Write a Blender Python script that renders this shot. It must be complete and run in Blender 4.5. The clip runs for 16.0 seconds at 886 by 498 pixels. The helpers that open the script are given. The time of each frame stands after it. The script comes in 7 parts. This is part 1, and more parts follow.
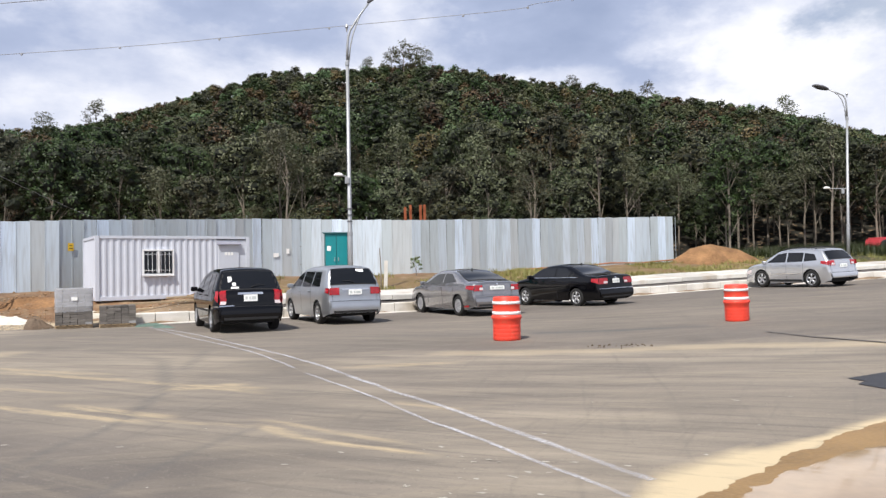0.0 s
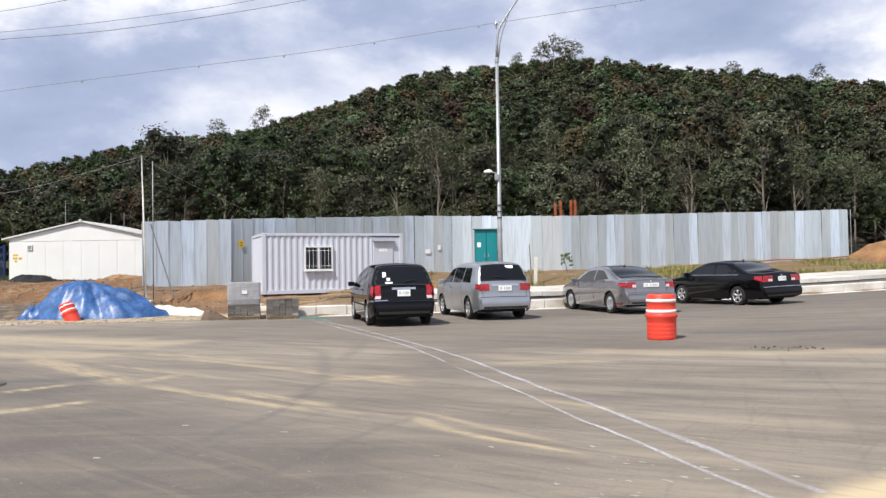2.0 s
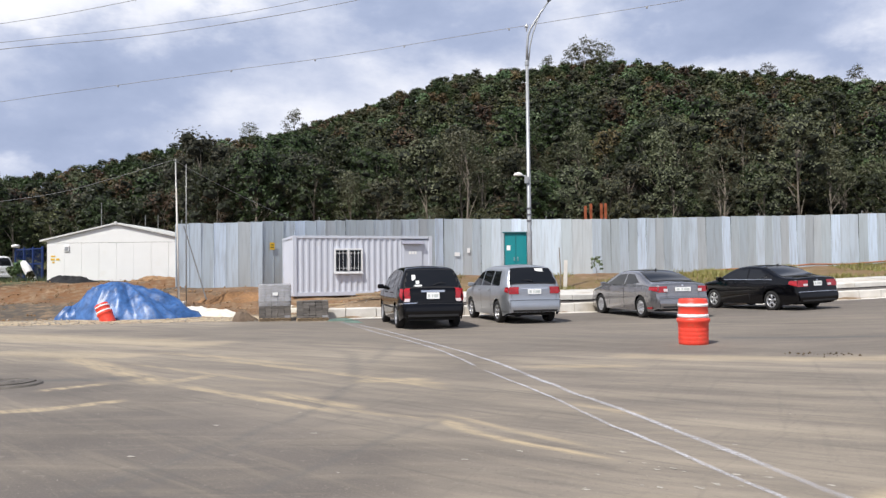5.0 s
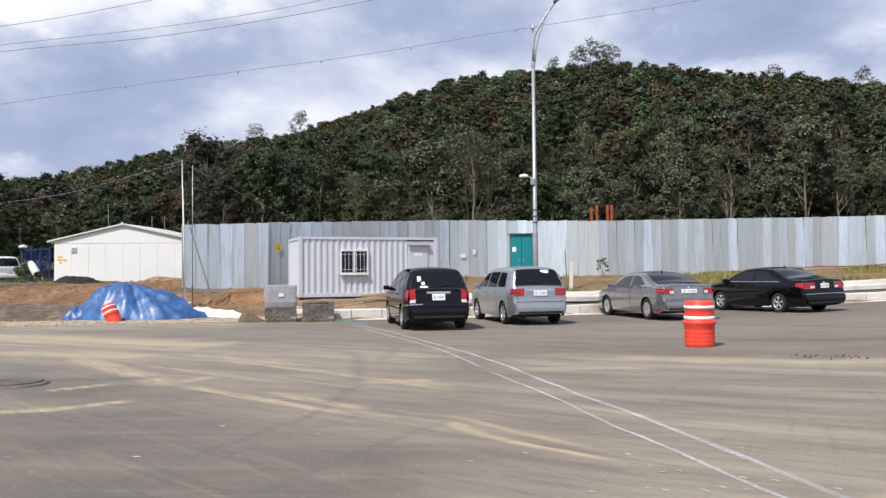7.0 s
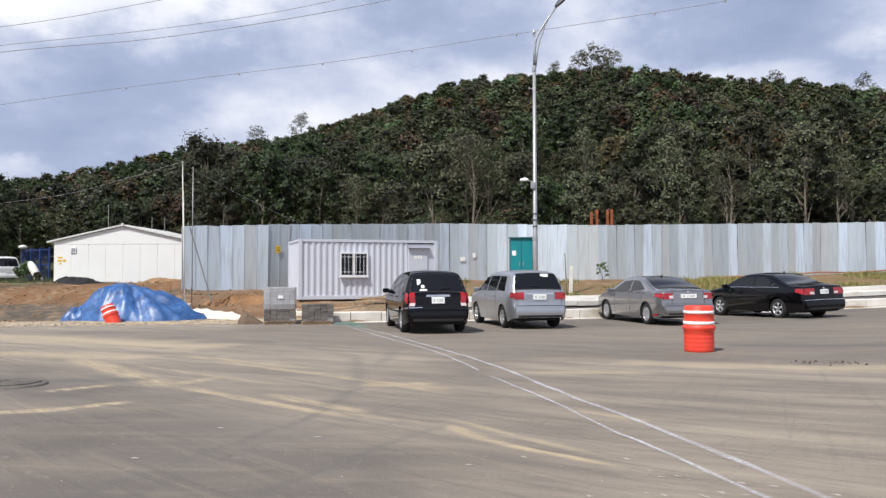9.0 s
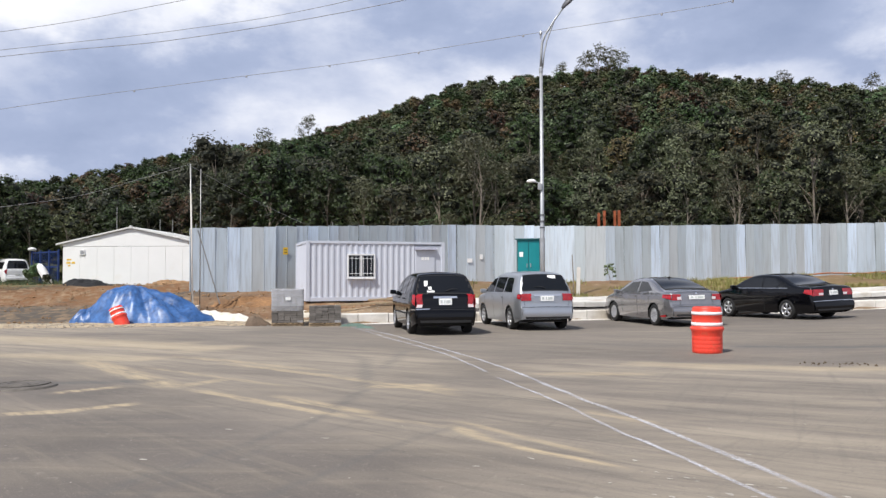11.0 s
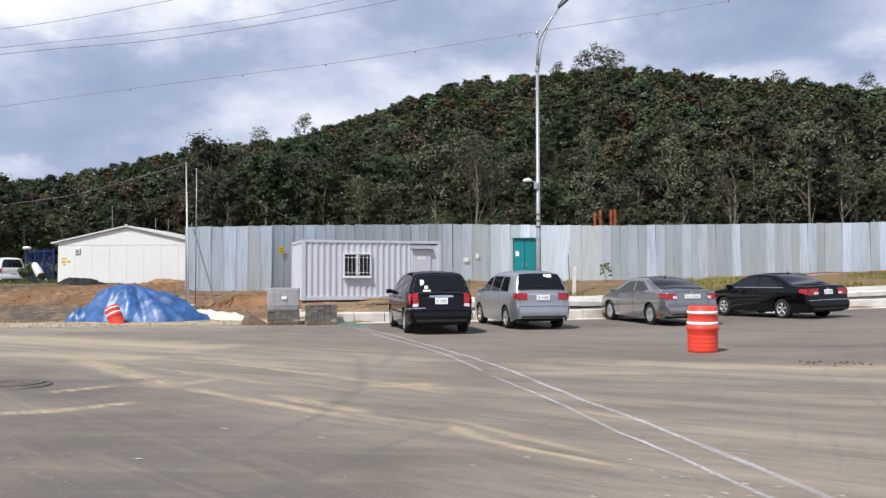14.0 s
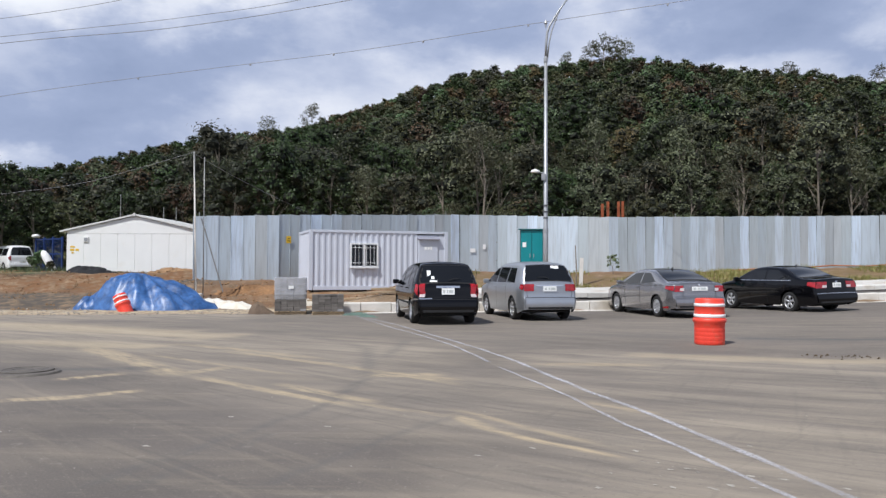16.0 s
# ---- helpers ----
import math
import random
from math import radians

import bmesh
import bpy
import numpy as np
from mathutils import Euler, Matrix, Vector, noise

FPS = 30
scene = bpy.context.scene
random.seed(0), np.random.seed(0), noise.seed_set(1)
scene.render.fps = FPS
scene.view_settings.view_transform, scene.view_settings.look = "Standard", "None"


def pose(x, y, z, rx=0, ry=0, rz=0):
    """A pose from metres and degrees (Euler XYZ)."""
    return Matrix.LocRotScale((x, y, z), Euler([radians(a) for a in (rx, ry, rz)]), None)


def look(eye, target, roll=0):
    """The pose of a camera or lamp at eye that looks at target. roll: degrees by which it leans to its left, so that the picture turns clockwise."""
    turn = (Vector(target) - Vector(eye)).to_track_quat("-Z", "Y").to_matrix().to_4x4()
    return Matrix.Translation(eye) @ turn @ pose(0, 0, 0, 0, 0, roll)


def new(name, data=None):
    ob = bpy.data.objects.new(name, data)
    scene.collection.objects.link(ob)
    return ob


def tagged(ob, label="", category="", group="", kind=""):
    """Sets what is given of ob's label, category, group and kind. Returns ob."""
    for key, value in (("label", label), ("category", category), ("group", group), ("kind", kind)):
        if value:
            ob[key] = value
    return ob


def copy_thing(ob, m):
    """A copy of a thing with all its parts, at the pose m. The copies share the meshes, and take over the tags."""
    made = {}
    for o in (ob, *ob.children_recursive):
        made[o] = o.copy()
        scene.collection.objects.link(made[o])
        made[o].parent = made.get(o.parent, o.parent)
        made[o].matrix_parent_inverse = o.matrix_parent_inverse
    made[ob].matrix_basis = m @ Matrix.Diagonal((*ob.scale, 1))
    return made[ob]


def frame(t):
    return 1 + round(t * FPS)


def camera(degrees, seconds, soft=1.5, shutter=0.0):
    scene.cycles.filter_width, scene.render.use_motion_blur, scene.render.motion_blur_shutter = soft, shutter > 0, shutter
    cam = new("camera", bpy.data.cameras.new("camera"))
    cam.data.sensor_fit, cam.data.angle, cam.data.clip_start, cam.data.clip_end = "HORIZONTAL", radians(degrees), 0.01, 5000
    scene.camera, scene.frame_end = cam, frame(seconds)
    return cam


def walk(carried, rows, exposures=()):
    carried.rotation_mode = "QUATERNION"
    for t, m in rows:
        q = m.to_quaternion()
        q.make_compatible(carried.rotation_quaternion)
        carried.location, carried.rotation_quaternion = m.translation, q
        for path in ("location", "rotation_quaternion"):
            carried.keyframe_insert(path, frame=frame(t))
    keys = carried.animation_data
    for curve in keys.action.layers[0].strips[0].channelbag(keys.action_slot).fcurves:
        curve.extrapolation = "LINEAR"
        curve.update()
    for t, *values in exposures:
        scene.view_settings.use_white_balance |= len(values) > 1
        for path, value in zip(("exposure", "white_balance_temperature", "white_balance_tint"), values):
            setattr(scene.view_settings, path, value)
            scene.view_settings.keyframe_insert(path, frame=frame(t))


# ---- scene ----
cam = camera(60.0, 16.0, soft=1.4)
PATH = [
    (0.0, pose(0, 0, 1.5, 91.529, 1.117, -0.148)),
    (0.5, pose(0, 0, 1.5, 92.141, 0.669, 5.053)),
    (1.0, pose(0, 0, 1.5, 91.578, 0.410, 8.330)),
    (1.5, pose(0, 0, 1.5, 91.779, 0.798, 10.128)),
    (2.0, pose(0, 0, 1.5, 91.445, 0.907, 10.996)),
    (2.5, pose(0, 0, 1.5, 91.372, 0.815, 11.816)),
    (3.0, pose(0, 0, 1.5, 91.456, 0.844, 13.058)),
    (3.5, pose(0, 0, 1.5, 91.593, 0.981, 12.654)),
    (4.0, pose(0, 0, 1.5, 91.527, 0.645, 12.747)),
    (6.3, pose(0, 0, 1.5, 91.969, 0.658, 13.752)),
    (6.5, pose(0, 0, 1.5, 91.936, 0.390, 13.681)),
    (7.0, pose(0, 0, 1.5, 91.800, 0.500, 13.600)),
    (7.5, pose(0, 0, 1.5, 92.282, 0.688, 13.846)),
    (8.0, pose(0, 0, 1.5, 92.371, 0.429, 13.748)),
    (8.5, pose(0, 0, 1.5, 92.378, 0.436, 13.658)),
    (9.0, pose(0, 0, 1.5, 92.040, 0.091, 13.575)),
    (11.5, pose(0, 0, 1.5, 92.168, 0.218, 14.154)),
    (12.0, pose(0, 0, 1.5, 92.146, 0.122, 14.109)),
    (12.5, pose(0, 0, 1.5, 92.339, -0.049, 14.108)),
    (13.0, pose(0, 0, 1.5, 92.211, 0.191, 14.296)),
    (13.5, pose(0, 0, 1.5, 91.816, 0.310, 14.462)),
    (14.0, pose(0, 0, 1.5, 92.088, 0.150, 13.820)),
    (14.5, pose(0, 0, 1.5, 92.010, 0.361, 13.765)),
    (15.0, pose(0, 0, 1.5, 91.656, -0.063, 13.665)),
    (15.5, pose(0, 0, 1.5, 91.578, -0.210, 13.535)),
    (16.0, pose(0, 0, 1.5, 91.385, -0.228, 14.329)),
]
walk(cam, PATH, exposures=[(0.0, 0.12, 6550, 10), (3.0, 0.07, 6500, 10), (9.0, 0.0, 6430, 10), (12.5, 0.0, 6420, 10), (14.5, -0.08, 6300, 10), (16.0, -0.2, 6150, 10)])

# ---- world, sun ----
SUN_TO = Vector((-0.24, -0.52, 0.80)).normalized()
world = bpy.data.worlds.new("world")
scene.world = world
world.use_nodes = True
wn, wl = world.node_tree.nodes, world.node_tree.links
bg = wn["Background"]
sky = wn.new("ShaderNodeTexSky")
sky.sky_type, sky.sun_disc = "NISHITA", False
sky.sun_elevation = math.asin(SUN_TO.z)
sky.sun_rotation = math.atan2(SUN_TO.x, SUN_TO.y)
sky.altitude, sky.dust_density, sky.ozone_density = 100, 1.5, 2.0
co = wn.new("ShaderNodeTexCoord")
sep = wn.new("ShaderNodeSeparateXYZ")
wl.new(co.outputs["Generated"], sep.inputs[0])


# banks of cloud: bearing, height, half widths in degrees, lighter or darker
CLOUD_BANKS = [
    (39, 11.5, 9, 4.5, -0.22), (29, 14.5, 8, 2.5, -0.06), (16, 18.3, 5, 1.8, -0.14), (-8, 16.5, 8, 3.2, -0.26), (-15, 14, 4, 2.2, -0.10), (24, 16, 5, 2, -0.06),
    (45, 18, 9, 2.6, 0.38), (33, 20, 6, 2.2, 0.28), (-12, 20, 8, 2.5, -0.14), (22, 21, 5, 2, 0.12), (25, 11.5, 6, 2.0, 0.05), (15, 15.2, 5, 1.5, 0.06), (9, 14.0, 5, 1.8, 0.20), (3.5, 18.6, 4, 2.5, 0.18),
    (-1, 13.6, 6, 1.3, 0.20), (-23, 14.5, 6, 4.0, 0.30), (-27, 11.0, 6, 2.5, 0.16), (44, 6.3, 4, 1.4, 0.22), (29, 16.5, 5, 2.5, -0.10), (-16, 11.5, 5, 1.3, 0.12),
]


def wmath(op, a, b=None, clamp=False):
    n = wn.new("ShaderNodeMath")
    n.operation, n.use_clamp = op, clamp
    for i, v in enumerate((a, b)):
        if v is None:
            continue
        if isinstance(v, (int, float)):
            n.inputs[i].default_value = v
        else:
            wl.new(v, n.inputs[i])
    return n.outputs[0]


def wnoise(scale, detail, rough, offset, flat=1.0, warp=0.0):
    mp = wn.new("ShaderNodeMapping")
    mp.inputs["Location"].default_value = offset
    mp.inputs["Scale"].default_value = (1, 1, flat)
    wl.new(co.outputs["Generated"], mp.inputs[0])
    n = wn.new("ShaderNodeTexNoise")
    n.inputs["Scale"].default_value, n.inputs["Detail"].default_value = scale, detail
    n.inputs["Roughness"].default_value, n.inputs["Distortion"].default_value = rough, warp
    wl.new(mp.outputs[0], n.inputs["Vector"])
    return n.outputs["Fac"]


def wramp(fac, stops):
    n = wn.new("ShaderNodeValToRGB")
    while len(n.color_ramp.elements) < len(stops):
        n.color_ramp.elements.new(0.5)
    for e, (p, c) in zip(n.color_ramp.elements, stops):
        e.position, e.color = p, (*c, 1)
    wl.new(fac, n.inputs[0])
    return n.outputs[0]


# bearing and height of each direction in degrees, made uneven so that the cloud banks have ragged rims
sway_a, sway_e = wnoise(5.0, 6, 0.6, (2.0, 0.3, 0), 1.8), wnoise(5.0, 6, 0.6, (7.0, 3.3, 1.0), 1.8)
az = wmath("MULTIPLY", wmath("ARCTAN2", wmath("MULTIPLY", sep.outputs[0], -1.0), sep.outputs[1]), 57.2958)
el = wmath("MULTIPLY", wmath("ARCSINE", sep.outputs[2]), 57.2958)
az = wmath("ADD", az, wmath("MULTIPLY", wmath("SUBTRACT", sway_a, 0.5), 22.0))
el = wmath("ADD", el, wmath("MULTIPLY", wmath("SUBTRACT", sway_e, 0.5), 11.0))


def bank(a, e, wa, we, k):
    """A soft bank of cloud about one bearing and height; k lightens or darkens it."""
    u = wmath("DIVIDE", wmath("SUBTRACT", az, a), wa)
    v = wmath("DIVIDE", wmath("SUBTRACT", el, e), we)
    q = wmath("ADD", wmath("MULTIPLY", u, u), wmath("MULTIPLY", v, v))
    return wmath("MULTIPLY", wmath("POWER", 2.718, wmath("MULTIPLY", q, -1.0)), k)


body = wmath("ADD", wmath("MULTIPLY", wnoise(3.2, 7, 0.55, (1.1, 4.7, 0), 2.2, 0.2), 0.75), wmath("MULTIPLY", wnoise(11.0, 6, 0.6, (0.4, 5.2, 0), 1.8), 0.25))
for row in CLOUD_BANKS:
    body = wmath("ADD", body, bank(*row))
cloud = wramp(body, [(0.12, (0.31, 0.38, 0.56)), (0.36, (0.43, 0.50, 0.69)), (0.52, (0.65, 0.70, 0.85)), (0.66, (0.90, 0.92, 1.0)), (0.82, (1.06, 1.07, 1.10))])
gap = wramp(bank(-30.0, 15.8, 3.0, 1.6, 1.0), [(0.2, (0, 0, 0)), (0.95, (0.55, 0.55, 0.55))])
clear = wn.new("ShaderNodeMapRange")
clear.interpolation_type = "SMOOTHSTEP"
clear.inputs["From Min"].default_value, clear.inputs["From Max"].default_value, clear.inputs["To Max"].default_value = 26.0, 46.0, 0.75
wl.new(el, clear.inputs["Value"])
gap = wmath("MAXIMUM", gap, clear.outputs[0])
blue = wn.new("ShaderNodeMix")
blue.data_type, blue.blend_type = "RGBA", "MULTIPLY"
blue.inputs[0].default_value = 1.0
wl.new(sky.outputs[0], blue.inputs[6])
blue.inputs[7].default_value = (0.10, 0.10, 0.10, 1)
mixed = wn.new("ShaderNodeMix")
mixed.data_type = "RGBA"
wl.new(gap, mixed.inputs[0])
wl.new(cloud, mixed.inputs[6])
wl.new(blue.outputs[2], mixed.inputs[7])
wl.new(mixed.outputs[2], bg.inputs[0])
bg.inputs[1].default_value = 1.0
sun = new("sun", bpy.data.lights.new("sun", "SUN"))
sun.data.energy, sun.data.angle, sun.data.color = 5.0, radians(0.6), (1.0, 0.965, 0.91)
sun.matrix_world = look((0, 0, 60), Vector((0, 0, 60)) - SUN_TO)


# ---- materials ----
def material(name, base, rough=0.8, metal=0.0, vary=0.25, scale=3.0, fine=40.0, bump=0.2, other=None, island=0.0, each=0.0, coat=0.0, spec=0.5, coords="Object", dirt=None):
    """A surface with broad and fine variation of colour, and relief."""
    m = bpy.data.materials.new(name)
    m.use_nodes = True
    n, l = m.node_tree.nodes, m.node_tree.links
    b = n["Principled BSDF"]
    b.inputs["Roughness"].default_value, b.inputs["Metallic"].default_value = rough, metal
    b.inputs["Coat Weight"].default_value, b.inputs["Coat Roughness"].default_value = coat, 0.06
    b.inputs["Specular IOR Level"].default_value = spec
    tc = n.new("ShaderNodeTexCoord")
    big, small = n.new("ShaderNodeTexNoise"), n.new("ShaderNodeTexNoise")
    for t, s, d in ((big, scale, 5), (small, fine, 3)):
        t.inputs["Scale"].default_value, t.inputs["Detail"].default_value = s, d
        l.new(tc.outputs[coords], t.inputs["Vector"])
    ramp = n.new("ShaderNodeValToRGB")
    e = ramp.color_ramp.elements
    e[0].position, e[1].position = 0.32, 0.68
    lo = [max(0.0, c * (1 - vary)) for c in base]
    hi = [min(1.0, c * (1 + vary)) for c in (other or base)]
    e[0].color, e[1].color = (*lo, 1), (*hi, 1)
    mix = n.new("ShaderNodeMath")
    mix.operation = "MULTIPLY_ADD"
    mix.inputs[1].default_value = 0.4
    l.new(small.outputs["Fac"], mix.inputs[0])
    half = n.new("ShaderNodeMath")
    half.operation = "MULTIPLY"
    half.inputs[1].default_value = 0.6
    l.new(big.outputs["Fac"], half.inputs[0])
    l.new(half.outputs[0], mix.inputs[2])
    l.new(mix.outputs[0], ramp.inputs[0])
    out = ramp.outputs[0]
    if island or each:
        src = n.new("ShaderNodeNewGeometry").outputs["Random Per Island"] if island else n.new("ShaderNodeObjectInfo").outputs["Random"]
        amount = island or each
        hsv = n.new("ShaderNodeHueSaturation")
        rng = n.new("ShaderNodeMapRange")
        rng.inputs["To Min"].default_value, rng.inputs["To Max"].default_value = 1 - amount, 1 + amount
        l.new(src, rng.inputs["Value"])
        l.new(rng.outputs[0], hsv.inputs["Value"])
        l.new(out, hsv.inputs["Color"])
        out = hsv.outputs[0]
    if dirt:
        dn = n.new("ShaderNodeTexNoise")
        dn.inputs["Scale"].default_value, dn.inputs["Detail"].default_value = dirt[1], 7
        l.new(tc.outputs[coords], dn.inputs["Vector"])
        dr = n.new("ShaderNodeMapRange")
        dr.inputs["From Min"].default_value, dr.inputs["From Max"].default_value, dr.inputs["To Max"].default_value = dirt[2], dirt[2] + 0.18, dirt[3]
        l.new(dn.outputs["Fac"], dr.inputs["Value"])
        dm = n.new("ShaderNodeMix")
        dm.data_type = "RGBA"
        l.new(dr.outputs[0], dm.inputs[0])
        l.new(out, dm.inputs[6])
        dm.inputs[7].default_value = (*dirt[0], 1)
        out = dm.outputs[2]
    l.new(out, b.inputs["Base Color"])
    if bump:
        bp = n.new("ShaderNodeBump")
        bp.inputs["Strength"].default_value, bp.inputs["Distance"].default_value = bump, 0.02
        l.new(mix.outputs[0], bp.inputs["Height"])
        l.new(bp.outputs[0], b.inputs["Normal"])
    return m


def leafy(name, a, b_, each=0.72):
    """Leaves: dull green that varies by leaf and by tree, a little light comes through."""
    m = bpy.data.materials.new(name)
    m.use_nodes = True
    n, l = m.node_tree.nodes, m.node_tree.links
    p = n["Principled BSDF"]
    p.inputs["Roughness"].default_value, p.inputs["Specular IOR Level"].default_value = 0.5, 0.3
    geo, info = n.new("ShaderNodeNewGeometry"), n.new("ShaderNodeObjectInfo")
    ramp = n.new("ShaderNodeValToRGB")
    e = ramp.color_ramp.elements
    e[0].color, e[1].color = (*a, 1), (*b_, 1)
    l.new(geo.outputs["Random Per Island"], ramp.inputs[0])
    tc, noise_ = n.new("ShaderNodeTexCoord"), n.new("ShaderNodeTexNoise")
    noise_.inputs["Scale"].default_value, noise_.inputs["Detail"].default_value = 0.13, 4
    l.new(geo.outputs["Position"], noise_.inputs["Vector"])
    # each tree has its own tone: by object, or by the tone kept in the joined woods
    kept, both, own = n.new("ShaderNodeAttribute"), n.new("ShaderNodeMath"), n.new("ShaderNodeMath")
    kept.attribute_name = "tone"
    both.operation, own.operation = "ADD", "FRACT"
    l.new(kept.outputs["Fac"], both.inputs[0])
    l.new(info.outputs["Random"], both.inputs[1])
    l.new(both.outputs[0], own.inputs[0])
    add, broad = n.new("ShaderNodeMath"), n.new("ShaderNodeMath")
    add.operation, broad.operation = "ADD", "MULTIPLY"
    broad.inputs[1].default_value = 1.7
    l.new(noise_.outputs["Fac"], broad.inputs[0])
    l.new(broad.outputs[0], add.inputs[0])
    l.new(own.outputs[0], add.inputs[1])
    rng = n.new("ShaderNodeMapRange")
    rng.inputs["From Min"].default_value, rng.inputs["From Max"].default_value = 0.55, 2.15
    rng.inputs["To Min"].default_value, rng.inputs["To Max"].default_value = 1 - each, 1 + each
    l.new(add.outputs[0], rng.inputs["Value"])
    hue = n.new("ShaderNodeMapRange")
    hue.inputs["To Min"].default_value, hue.inputs["To Max"].default_value = 0.462, 0.522
    l.new(own.outputs[0], hue.inputs["Value"])
    hsv = n.new("ShaderNodeHueSaturation")
    l.new(hue.outputs[0], hsv.inputs["Hue"])
    l.new(rng.outputs[0], hsv.inputs["Value"])
    l.new(ramp.outputs[0], hsv.inputs["Color"])
    l.new(hsv.outputs[0], p.inputs["Base Color"])
    tr, mx = n.new("ShaderNodeBsdfTranslucent"), n.new("ShaderNodeMixShader")
    l.new(hsv.outputs[0], tr.inputs[0])
    mx.inputs[0].default_value = 0.06
    l.new(p.outputs[0], mx.inputs[1])
    l.new(tr.outputs[0], mx.inputs[2])
    l.new(mx.outputs[0], n["Material Output"].inputs[0])
    return m


